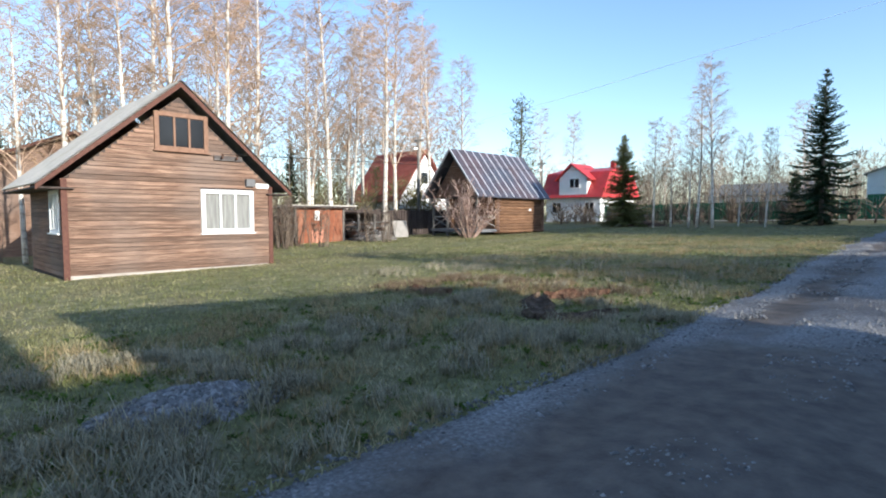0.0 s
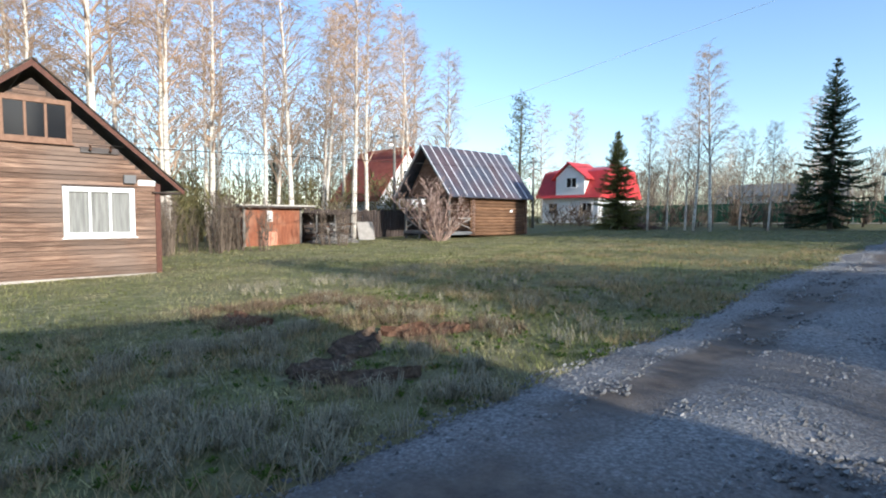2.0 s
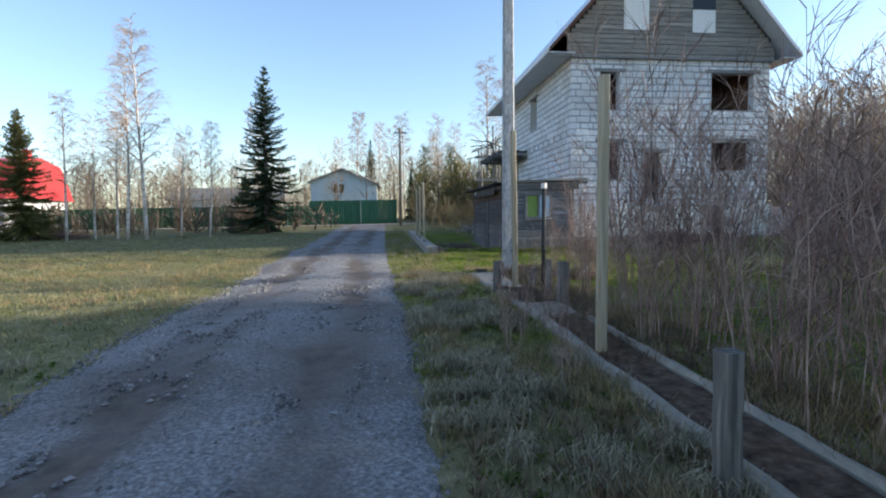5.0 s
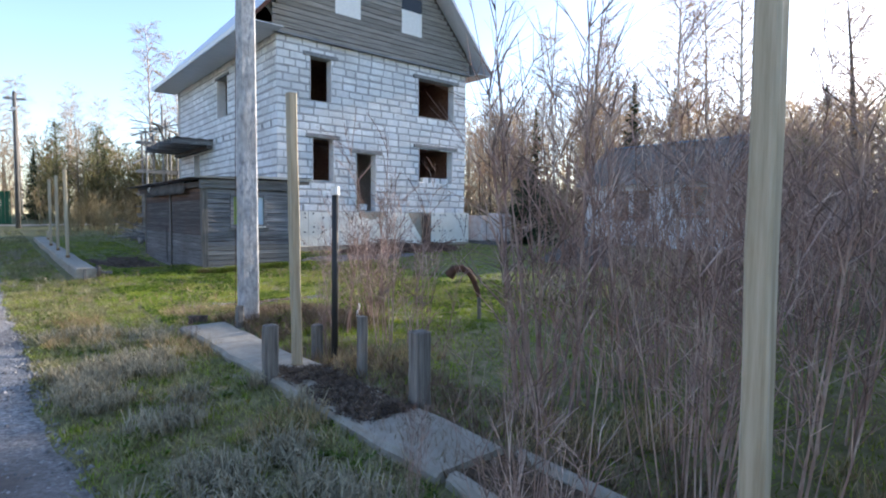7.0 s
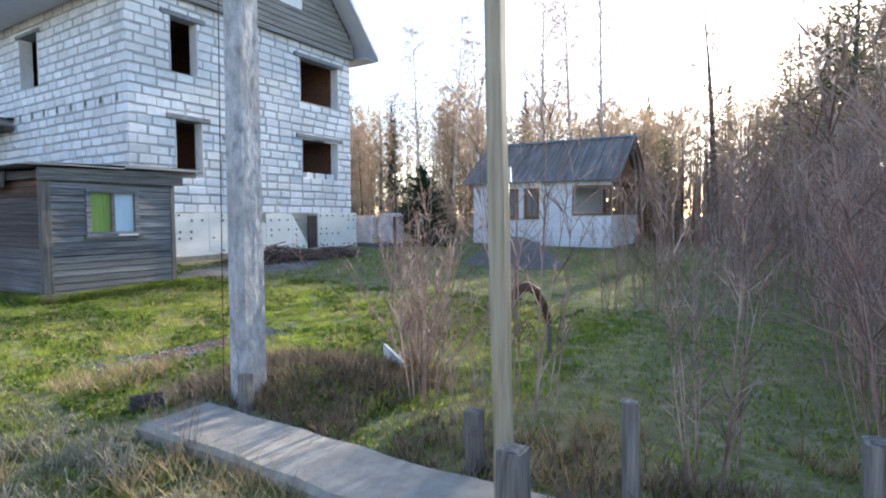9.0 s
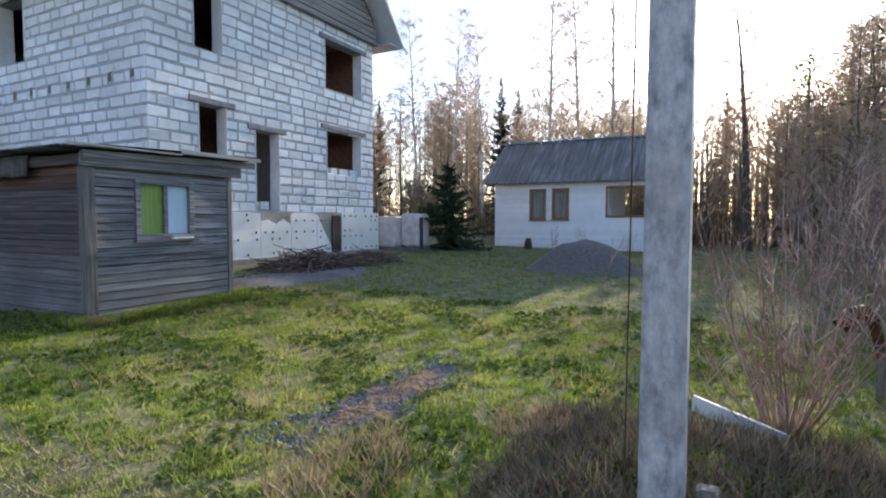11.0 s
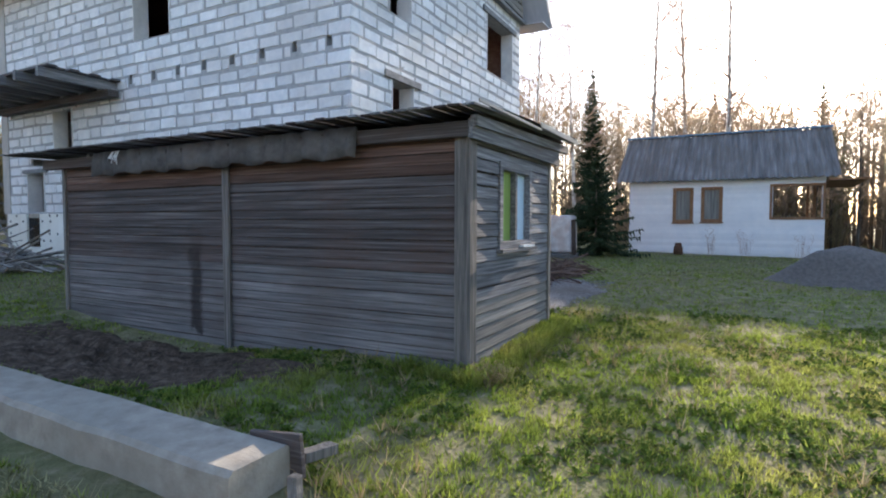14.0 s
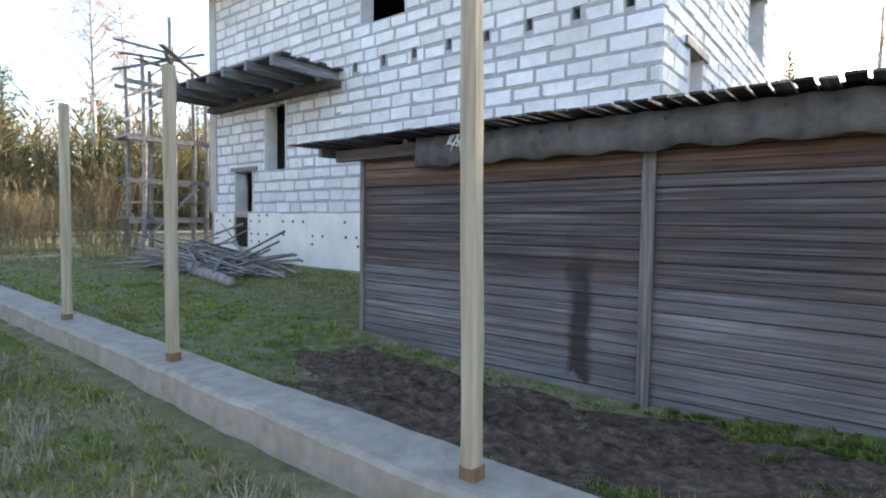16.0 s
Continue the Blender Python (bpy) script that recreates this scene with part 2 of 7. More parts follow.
white_paint = surface("white_paint", [(0.72, 0.72, 0.7), (0.84, 0.84, 0.82)], (9, 9, 9), 0.55, 0.2, vary=0.04)
white_siding = surface("white_siding", [(0.74, 0.77, 0.8), (0.84, 0.85, 0.86)], (3, 3, 3), 0.5, 0.1, vary=0.05)
pale_wall = surface("pale_plaster", [(0.68, 0.7, 0.7), (0.8, 0.8, 0.78)], (2, 2, 2), 0.8, 0.2)
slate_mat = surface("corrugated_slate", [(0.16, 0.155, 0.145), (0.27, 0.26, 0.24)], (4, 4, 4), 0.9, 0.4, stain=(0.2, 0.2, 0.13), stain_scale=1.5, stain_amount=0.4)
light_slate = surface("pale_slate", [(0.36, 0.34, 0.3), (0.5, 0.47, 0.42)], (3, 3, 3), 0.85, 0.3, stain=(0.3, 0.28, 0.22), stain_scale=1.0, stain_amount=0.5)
felt_mat = surface("roofing_felt", [(0.07, 0.068, 0.066), (0.16, 0.155, 0.15)], (6, 6, 6), 0.9, 0.5, stain=(0.22, 0.21, 0.2), stain_scale=2, stain_amount=0.4)
tin_roof = surface("dark_metal_roof", [(0.06, 0.065, 0.085), (0.13, 0.135, 0.17)], (2, 2, 2), 0.4, 0.1, metal=0.35, stain=(0.17, 0.075, 0.055), stain_scale=0.5, stain_amount=0.4, vary=0.12)
seam_mat = plain("bright_seam", (0.72, 0.72, 0.74), 0.45, 0.2)
red_roof = surface("red_metal_roof", [(0.42, 0.035, 0.04), (0.56, 0.06, 0.06)], (2, 2, 2), 0.45, 0.1, stain=(0.3, 0.05, 0.04), stain_scale=0.6)
rust_roof = surface("dull_red_roof", [(0.24, 0.06, 0.04), (0.36, 0.11, 0.08)], (2, 2, 2), 0.7, 0.2)
green_fence = surface("green_metal_fence", [(0.012, 0.085, 0.04), (0.025, 0.14, 0.07)], (3, 3, 3), 0.5, 0.1, vary=0.15)
dark_wood = surface("dark_fence_wood", [(0.035, 0.025, 0.022), (0.09, 0.07, 0.06)], (16, 16, 2), 0.9, 0.4, vary=0.2)
glass_dark = plain("window_glass", (0.016, 0.017, 0.02), 0.08, 0.0, 0.35)
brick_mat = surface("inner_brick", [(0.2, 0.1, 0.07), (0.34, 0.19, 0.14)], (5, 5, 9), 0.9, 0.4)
red_soil = surface("red_earth", [(0.05, 0.026, 0.017), (0.13, 0.07, 0.045), (0.22, 0.13, 0.085)], (9, 9, 9), 0.95, 1.0, (18, 18, 18), dist=0.05, spec=0.1)
curtain_mat = surface("grey_curtain", [(0.13, 0.13, 0.12), (0.3, 0.3, 0.28)], (3, 14, 1), 0.9, 0.3)
green_curtain = surface("green_curtain", [(0.2, 0.31, 0.07), (0.3, 0.41, 0.12)], (30, 30, 1), 0.8, 0.2)
blue_sheet = surface("pale_blue_sheet", [(0.46, 0.62, 0.74), (0.58, 0.72, 0.82)], (20, 20, 1), 0.7, 0.2)
black_mat = plain("dark_hole", (0.015, 0.014, 0.013), 0.9)
rust_mat = surface("rusty_iron", [(0.05, 0.03, 0.022), (0.14, 0.07, 0.04)], (14, 14, 14), 0.85, 0.4)
bark_mat = surface("birch_bark", [(0.1, 0.085, 0.07), (0.66, 0.61, 0.53), (0.78, 0.74, 0.67)], (3, 3, 9), 0.8, 0.3, stain=(0.2, 0.15, 0.11), stain_scale=1.4, stain_amount=0.4)
twig_mat = surface("birch_twig", [(0.3, 0.2, 0.145), (0.52, 0.38, 0.26)], (2, 2, 2), 0.8, 0, vary=0.25)
bud_mat = surface("spring_bud", [(0.36, 0.23, 0.12), (0.54, 0.37, 0.2)], (1, 1, 1), 0.7, 0, island=0.3, thin=0.4)
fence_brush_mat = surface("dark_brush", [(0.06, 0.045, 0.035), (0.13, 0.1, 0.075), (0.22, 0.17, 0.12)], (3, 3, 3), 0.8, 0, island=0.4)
scaffold_wood = surface("scaffold_timber", [(0.16, 0.155, 0.15), (0.27, 0.265, 0.255), (0.38, 0.37, 0.355)], (9, 9, 9), 0.85, 0.4, vary=0.2)
shrub_mat = surface("shrub_stem", [(0.14, 0.088, 0.072), (0.32, 0.215, 0.175), (0.58, 0.46, 0.37)], (3, 3, 3), 0.7, 0, island=0.55)
grey_bark = surface("grey_bark", [(0.07, 0.06, 0.05), (0.17, 0.145, 0.12)], (9, 9, 3), 0.9, 0.5)
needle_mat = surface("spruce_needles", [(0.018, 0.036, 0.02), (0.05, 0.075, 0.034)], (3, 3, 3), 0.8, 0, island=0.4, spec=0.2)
# lighter olive needle colour for a single spruce
olive_needle = surface("olive_spruce_needles", [(0.1, 0.115, 0.04), (0.21, 0.2, 0.075)], (3, 3, 3), 0.8, 0, island=0.4, spec=0.2, thin=0.3)
pine_mat = surface("pine_needles", [(0.085, 0.1, 0.045), (0.18, 0.18, 0.08)], (2, 2, 2), 0.8, 0, island=0.4, spec=0.2, thin=0.55)
brush_mat = surface("dry_branches", [(0.1, 0.06, 0.045), (0.25, 0.17, 0.13)], (6, 6, 6), 0.9, 0.2, island=0.4)
drift_mat = surface("grey_branches", [(0.16, 0.145, 0.13), (0.36, 0.335, 0.3)], (6, 6, 6), 0.9, 0.2, island=0.4)
sand_mat = surface("sand_heap", [(0.11, 0.098, 0.088), (0.2, 0.18, 0.16)], (14, 14, 14), 0.95, 0.6, (40, 40, 40))
plastic_wrap = surface("plastic_wrap", [(0.48, 0.45, 0.45), (0.74, 0.69, 0.68)], (4, 4, 4), 0.4, 0.7, stain=(0.5, 0.33, 0.28), stain_scale=2.5)


# the track: crushed stone with worn wheel lines and a trodden earthy start
road_mat = surface("track_gravel", [(0.11, 0.107, 0.105), (0.24, 0.235, 0.232), (0.44, 0.435, 0.43)], (30, 30, 30), 0.9, 1.0, (40, 40, 40), stain=(0.13, 0.105, 0.085), stain_scale=0.75, stain_amount=0.6, dist=0.03)


def worn_lines(m):
    nt = m.node_tree
    N, L = nt.nodes, nt.links
    bs = N["Principled BSDF"]
    geo = N.new("ShaderNodeNewGeometry")
    sep = N.new("ShaderNodeSeparateXYZ")
    L.new(geo.outputs["Position"], sep.inputs[0])

    def calc(op, a, b=0.0):
        n = N.new("ShaderNodeMath")
        n.operation = op
        for k, q in enumerate((a, b)):
            if isinstance(q, (int, float)):
                n.inputs[k].default_value = q
            else:
                L.new(q, n.inputs[k])
        return n.outputs[0]

    def span(v, lo, hi, t0, t1):
        n = N.new("ShaderNodeMapRange")
        n.interpolation_type = 'SMOOTHSTEP'
        for k, q in zip(("From Min", "From Max", "To Min", "To Max"), (lo, hi, t0, t1)):
            n.inputs[k].default_value = q
        L.new(v, n.inputs["Value"])
        return n.outputs["Result"]

    def grain(scale, detail):
        mp = N.new("ShaderNodeMapping")
        mp.inputs["Scale"].default_value = scale
        L.new(geo.outputs["Position"], mp.inputs["Vector"])
        n = N.new("ShaderNodeTexNoise")
        n.inputs["Scale"].default_value = 1.0
        n.inputs["Detail"].default_value = detail
        L.new(mp.outputs["Vector"], n.inputs["Vector"])
        return n.outputs["Fac"]

    drift = calc('MULTIPLY', calc('SUBTRACT', grain((0.9, 0.9, 0.9), 7), 0.5), 1.3)
    x = calc('ADD', sep.outputs[0], drift)
    x = calc('ADD', x, span(sep.outputs[1], 12, 30, 0.0, 0.6))
    left = span(calc('ABSOLUTE', calc('ADD', x, 1.72)), 0.15, 0.5, 1.0, 0.0)
    right = span(calc('ABSOLUTE', calc('ADD', x, 0.25)), 0.12, 0.45, 1.0, 0.0)
    gaps = span(grain((0.5, 0.28, 0.5), 3), 0.38, 0.56, 0.15, 1.0)
    lines = calc('MULTIPLY', calc('MAXIMUM', left, right), gaps)
    start = calc('MULTIPLY', span(calc('ADD', sep.outputs[1], calc('MULTIPLY', drift, 4.0)), 5.0, 7.5, 0.95, 0.0), span(x, -2.5, -1.9, 0.0, 1.0))
    mask = calc('MAXIMUM', lines, start)
    fine = N.new("ShaderNodeValToRGB")
    el = fine.color_ramp.elements
    el[0].position, el[0].color = 0.3, (0.085, 0.069, 0.058, 1)
    el[1].position, el[1].color = 0.7, (0.17, 0.138, 0.112, 1)
    L.new(grain((6, 6, 6), 9), fine.inputs["Fac"])
    mx = N.new("ShaderNodeMix")
    mx.data_type = 'RGBA'
    old = bs.inputs["Base Color"].links[0].from_socket
    L.new(mask, mx.inputs[0])
    L.new(old, mx.inputs[6])
    L.new(fine.outputs["Color"], mx.inputs[7])
    L.new(mx.outputs[2], bs.inputs["Base Color"])
    bump = bs.inputs["Normal"].links[0].from_node
    L.new(calc('SUBTRACT', 1.0, calc('MULTIPLY', mask, 0.5)), bump.inputs["Strength"])


worn_lines(road_mat)


# ---- ground and road ----
def ground_z(x, y):
    z = 0.17 + 0.012 * max(-45, min(45, x)) + 0.0165 * max(-40, min(75, y))
    if y > 30:
        z += 0.0006 * (min(y, 60) - 30) ** 2
    near = math.exp(-((x / 30) ** 2 + ((y - 18) / 40) ** 2))
    z += near * 0.05 * noise.noise((x * 0.45, y * 0.45, 1.3)) + near * 0.02 * noise.noise((x * 1.7, y * 1.7, 4.1))
    z += 0.2 * math.exp(-((y - 14.8) / 5) ** 2 - (x / 7) ** 2) - 0.09 * math.exp(-((y - 24) / 3) ** 2 - ((x - 5) / 3.2) ** 2)
    # ruts torn in the turf
    for cx, cy, rx, ry, d in ((-4.9, 7.2, 0.7, 1.3, 0.1), (-7.3, 7.0, 0.8, 0.45, 0.05), (-4.0, 6.4, 0.7, 0.5, 0.06)):
        z -= d * math.exp(-(((x - cx) / rx) ** 2 + ((y - cy) / ry) ** 2) * 1.6)
    # worn soil trench along the shed
    z -= 0.2 * math.exp(-(((x - 3.5) / 1.0) ** 4 + ((y - 31.8) / 2.3) ** 4))
    z += 0.07 * math.exp(-((y - 18.9) / 1.5) ** 2 - ((x - 1.3) / 0.9) ** 2)
    # litter mound at the pole
    z += 0.16 * math.exp(-(((x - 3.1) / 0.8) ** 2 + ((y - 19.8) / 0.9) ** 2))
    return z


def axis(lo, hi, fine_lo, fine_hi, step):
    a = list(np.arange(fine_lo, fine_hi + 1e-6, step))
    s, p = step, fine_lo
    while p > lo:
        s *= 1.35
        p -= s
        a.insert(0, max(p, lo))
    s, p = step, fine_hi
    while p < hi:
        s *= 1.35
        p += s
        a.append(min(p, hi))
    return a


def sheet(xs, ys, fn):
    s = Shape()
    nx = len(xs)
    s.v = [(x, y, fn(x, y)) for y in ys for x in xs]
    s.f = [(j * nx + i, j * nx + i + 1, (j + 1) * nx + i + 1, (j + 1) * nx + i) for j in range(len(ys) - 1) for i in range(nx - 1)]
    return s


ground_ob = solo("ground", sheet(axis(-1500, 1500, -14, 14, 0.25), axis(-1500, 1500, -2, 36, 0.25), ground_z), ground_mat,
                 "rough spring lawn, patchy green and straw-coloured", "ground", kind="structure", smooth=True, fix=False)


def road_edges(y):
    left = -2.6 - 0.9 * max(0.0, min(1.0, (y - 12) / 18)) + 0.28 * noise.noise((0.3, y * 0.35, 2)) + 0.12 * noise.noise((0.9, y * 1.7, 5))
    right = 0.42 - 0.3 * max(0.0, min(1.0, (y - 12) / 20)) + 0.14 * noise.noise((7.3, y * 0.4, 2)) + 0.08 * noise.noise((4.9, y * 1.9, 5))
    return left, right


def road_sheet():
    s = Shape()
    ys = list(np.arange(-12, 53.5, 0.3))
    n = 15
    for y in ys:
        a, b = road_edges(y)
        for i in range(n):
            u = i / (n - 1)
            x = a + (b - a) * u
            crown = 0.05 * math.sin(math.pi * u) - (0.02 if i in (0, n - 1) else 0)
            rut = -0.035 * (math.exp(-((u - 0.3) / 0.09) ** 2) + math.exp(-((u - 0.74) / 0.09) ** 2))
            s.v.append((x, y, ground_z(x, y) + 0.012 + crown + rut + 0.015 * noise.noise((x * 2.1, y * 2.1, 9))))
    s.f = [(j * n + i, j * n + i + 1, (j + 1) * n + i + 1, (j + 1) * n + i) for j in range(len(ys) - 1) for i in range(n - 1)]
    return s


solo("road", road_sheet(), road_mat, "grey gravel track with two worn earth ruts", "road", kind="structure", smooth=True, fix=False)
cross = Shape()
for i in range(61):
    x = -45 + i * 1.5
    for y in (53.2, 54.3):
        cross.v.append((x, y, ground_z(x, y) + 0.04))
cross.f = [(2 * i, 2 * i + 2, 2 * i + 3, 2 * i + 1) for i in range(60)]
solo("road_crossing", cross, surface("pale_gravel", [(0.34, 0.31, 0.26), (0.46, 0.42, 0.36)], (8, 8, 8), 0.9, 0.4), "pale dusty lane along the green fence", "road", kind="structure", fix=False)


def patch(name, cx, cy, rx, ry, material, label, category, rise=0.02, seed=1.0, rag=0.4, rough=0.03):
    """A ragged patch of another surface on the ground."""
    s = Shape()
    rings, n = 9, 54
    s.v.append((cx, cy, ground_z(cx, cy) + rise))
    for r in range(1, rings + 1):
        for k in range(n):
            a = 2 * math.pi * k / n
            q = r / rings * (1 + rag * noise.noise((math.cos(a) * 1.6 + seed, math.sin(a) * 1.6, seed)) + 0.6 * rag * noise.noise((math.cos(a) * 5 + seed, math.sin(a) * 5, seed)))
            x, y = cx + rx * q * math.cos(a), cy + ry * q * math.sin(a)
            edge = 1 - (r / rings) ** 3
            s.v.append((x, y, ground_z(x, y) + rise * edge - 0.006 * (1 - edge) + rough * edge * noise.noise((x * 5, y * 5, seed)) + 0.5 * rough * edge * noise.noise((x * 14, y * 14, seed))))
    for k in range(n):
        s.f.append((0, 1 + k, 1 + (k + 1) % n))
    for r in range(rings - 1):
        for k in range(n):
            a, b = 1 + r * n + k, 1 + r * n + (k + 1) % n
            s.f.append((a, a + n, b + n, b))
    return solo(name, s, material, label, category, kind="structure", smooth=True)


FURROWS = [((-4.55, 8.6), (-5.0, 8.2), (-5.4, 7.75), (-5.15, 7.25), (-4.8, 6.8), (-4.5, 6.4), (-4.25, 5.95)), ((-4.4, 6.05), (-3.95, 6.4), (-3.45, 6.85)), ((-7.9, 6.9), (-7.3, 6.85), (-6.9, 7.1))]


def furrow_gap(x, y):
    """Distance from the nearest torn furrow."""
    best = 9.0
    if not (-8.5 < x < -3 and 5.3 < y < 9.2):
        return best
    for line in FURROWS:
        for (ax, ay), (bx, by) in zip(line, line[1:]):
            dx, dy = bx - ax, by - ay
            t = max(0.0, min(1.0, ((x - ax) * dx + (y - ay) * dy) / (dx * dx + dy * dy)))
            best = min(best, math.hypot(x - ax - dx * t, y - ay - dy * t))
    return best


def furrow(line, wide, seed, mat=soil_mat):
    s = Shape()
    pts = []
    for (ax, ay), (bx, by) in zip(line, line[1:]):
        n = max(2, int(math.hypot(bx - ax, by - ay) / 0.05))
        pts += [(ax + (bx - ax) * i / n, ay + (by - ay) * i / n, bx - ax, by - ay) for i in range(n)]
    m = 9
    for i, (x, y, dx, dy) in enumerate(pts):
        l = math.hypot(dx, dy)
        w = wide * min(1, 0.25 + i / 6, 0.25 + (len(pts) - 1 - i) / 6) * (0.85 + 0.7 * noise.noise((seed, i * 0.12, 1)) + 0.35 * noise.noise((seed, i * 0.5, 2)))
        for k in range(m):
            u = k / (m - 1) * 2 - 1
            px, py = x - dy / l * u * w, y + dx / l * u * w
            z = 0.02 + 0.045 * (1 - u * u) * noise.noise((px * 9, py * 9, seed)) + (0.07 + 0.05 * noise.noise((px * 4, py * 4, 2 * seed))) * math.exp(-((abs(u) - 0.72) / 0.2) ** 2)
            s.v.append((px, py, ground_z(px, py) + z - (0.015 if k in (0, m - 1) else 0)))
    s.f = [(j * m + i, j * m + i + 1, (j + 1) * m + i + 1, (j + 1) * m + i) for j in range(len(pts) - 1) for i in range(m - 1)]
    return solo("torn_furrow", s, mat, "dark torn furrow of bare earth in the lawn", "soil", kind="structure", fix=False)


furrow(FURROWS[0][2:], 0.26, 1.3)
furrow(FURROWS[0][:3], 0.22, 5.3, red_soil)
furrow(FURROWS[1], 0.2, 2.3)
furrow(FURROWS[2], 0.2, 3.3, red_soil)
patch("soil_patch", 3.2, 31.6, 1.0, 2.3, soil_mat, "bare dug earth along the shed wall", "soil", 0.06, 4.3, 0.55, 0.12)
patch("gravel_patch", -4.3, 1.25, 0.45, 0.55, gravel_mat, "small heap of grey crushed stone in the grass", "gravel", 0.07, 5.2)
# dark soil colour here stands in for shade lying on the gravel
patch("gravel_patch", 3.9, 22.3, 1.2, 0.36, soil_mat, "gravel in the lawn, coloured dark to look shaded", "gravel", 0.02, 6.2)
patch("gravel_patch", 9.7, 28.6, 2.4, 1.2, gravel_mat, "spread grey gravel beside the block house", "gravel", 0.04, 7.7)


# ---- building tools ----
TURN = {'-y': 0.0, '-x': -90.0, '+x': 90.0, '+y': 180.0}


def side_box(s, facing, c, u0, u1, d0, d1, z0, z1):
    """A box on a wall in the plane c: u along the wall, d outwards."""
    if facing == '-y':
        return s.box(u0, c - d1, z0, u1, c - d0, z1)
    if facing == '+y':
        return s.box(u0, c + d0, z0, u1, c + d1, z1)
    if facing == '-x':
        return s.box(c - d1, u0, z0, c - d0, u1, z1)
    return s.box(c + d0, u0, z0, c + d1, u1, z1)


def wall_cells(u0, u1, z0, z1, holes):
    zs = sorted({z0, z1, *[h[2] for h in holes if z0 < h[2] < z1], *[h[3] for h in holes if z0 < h[3] < z1]})
    for a, b in zip(zs[:-1], zs[1:]):
        m = (a + b) / 2
        cut = sorted((h[0], h[1]) for h in holes if h[2] < m < h[3])
        p = u0
        for l, r in cut:
            if l > p:
                yield p, l, a, b
            p = max(p, r)
        if p < u1:
            yield p, u1, a, b


def wall_shape(facing, c, thick, u0, u1, z0, z1, holes):
    s = Shape()
    for a, b, p, q in wall_cells(u0, u1, z0, z1, holes):
        side_box(s, facing, c, a, b, -thick, 0, p, q)
    return s


def unit_plank(seed):
    r = random.Random(seed)
    s = Shape()
    n = 6
    for i in range(n + 1):
        u = i / n
        w = r.uniform(-0.05, 0.05)
        s.v += [(u, 0.0, 0.0), (u, -1.0, 0.0 + w * 0.5), (u, -0.55, 1.0 + w * 0.4), (u, 0.0, 1.0)]
    for i in range(n):
        a, b = 4 * i, 4 * i + 4
        for k in range(4):
            s.f.append((a + k, a + (k + 1) % 4, b + (k + 1) % 4, b + k))
    s.f += [(3, 2, 1, 0), (4 * n, 4 * n + 1, 4 * n + 2, 4 * n + 3)]
    return s.mesh("plank")


def unit_block(seed):
    r = random.Random(seed)
    s = Shape()
    j = lambda a: r.uniform(-a, a)
    for y, k in ((0.5, 0.5), (-0.34, 0.5), (-0.5, 0.47)):
        for sx, sz in ((-1, -1), (1, -1), (1, 1), (-1, 1)):
            s.v.append((sx * k + j(0.012), y + (j(0.08) if y < -0.4 else 0), sz * (k if k == 0.5 else 0.44) + j(0.025)))
    for a in (0, 4):
        for k in range(4):
            s.f.append((a + k, a + (k + 1) % 4, a + 4 + (k + 1) % 4, a + 4 + k))
    s.f += [(3, 2, 1, 0), (8, 9, 10, 11)]
    return s.mesh("block")


def piece(name, me, parent, m):
    ob = new(name, me)
    ob.parent = parent
    off = parent.location if parent.parent is None else Vector((0, 0, 0))
    ob.matrix_parent_inverse = Matrix.Translation(-off)
    ob.matrix_basis = m
    return ob


def place(facing, c, u0, u1, z0, h, d, out=0.0):
    """The matrix of a unit plank on a wall."""
    p = {'-y': (u0, c - out), '+x': (c + out, u0), '-x': (c - out, u1), '+y': (u1, c + out)}[facing]
    return pose(p[0], p[1], z0, 0, 0, TURN[facing]) @ Matrix.Diagonal((u1 - u0, d, h, 1))


def siding(parent, materials, facing, c, u0, u1, z0, z1, h, holes=(), clip=None, depth=0.025, cuts=(), seed=3, name="board"):
    r = random.Random(seed)
    kinds = {}
    for key, material in (materials if isinstance(materials, list) else [(99, materials)]):
        kinds[key] = [unit_plank(seed * 10 + k) for k in range(3)]
        for me in kinds[key]:
            me.materials.append(material)
    z = z0
    while z < z1 - 0.02:
        a, b = clip(z + h * 0.9) if clip else (u0, u1)
        meshes = kinds[min(k for k in kinds if k > z + (r.uniform(-0.3, 0.3) if len(kinds) > 1 else 0))]
        if b - a > 0.12:
            stops = sorted({a, b, *[q for q in cuts if a < q < b]})
            for l, rr in zip(stops[:-1], stops[1:]):
                for p, q, _, _ in wall_cells(l, rr, z + h * 0.45, z + h * 0.55, [k for k in holes if k[2] < z + h / 2 < k[3]] and [(k[0], k[1], z, z + h) for k in holes if k[2] < z + h / 2 < k[3]]):
                    if q - p > 0.03:
                        piece(name, r.choice(meshes), parent, place(facing, c, p, q - 0.005, z + r.uniform(-0.004, 0.004), h * r.uniform(0.87, 0.93), depth * r.uniform(0.8, 1.4)))
        z += h


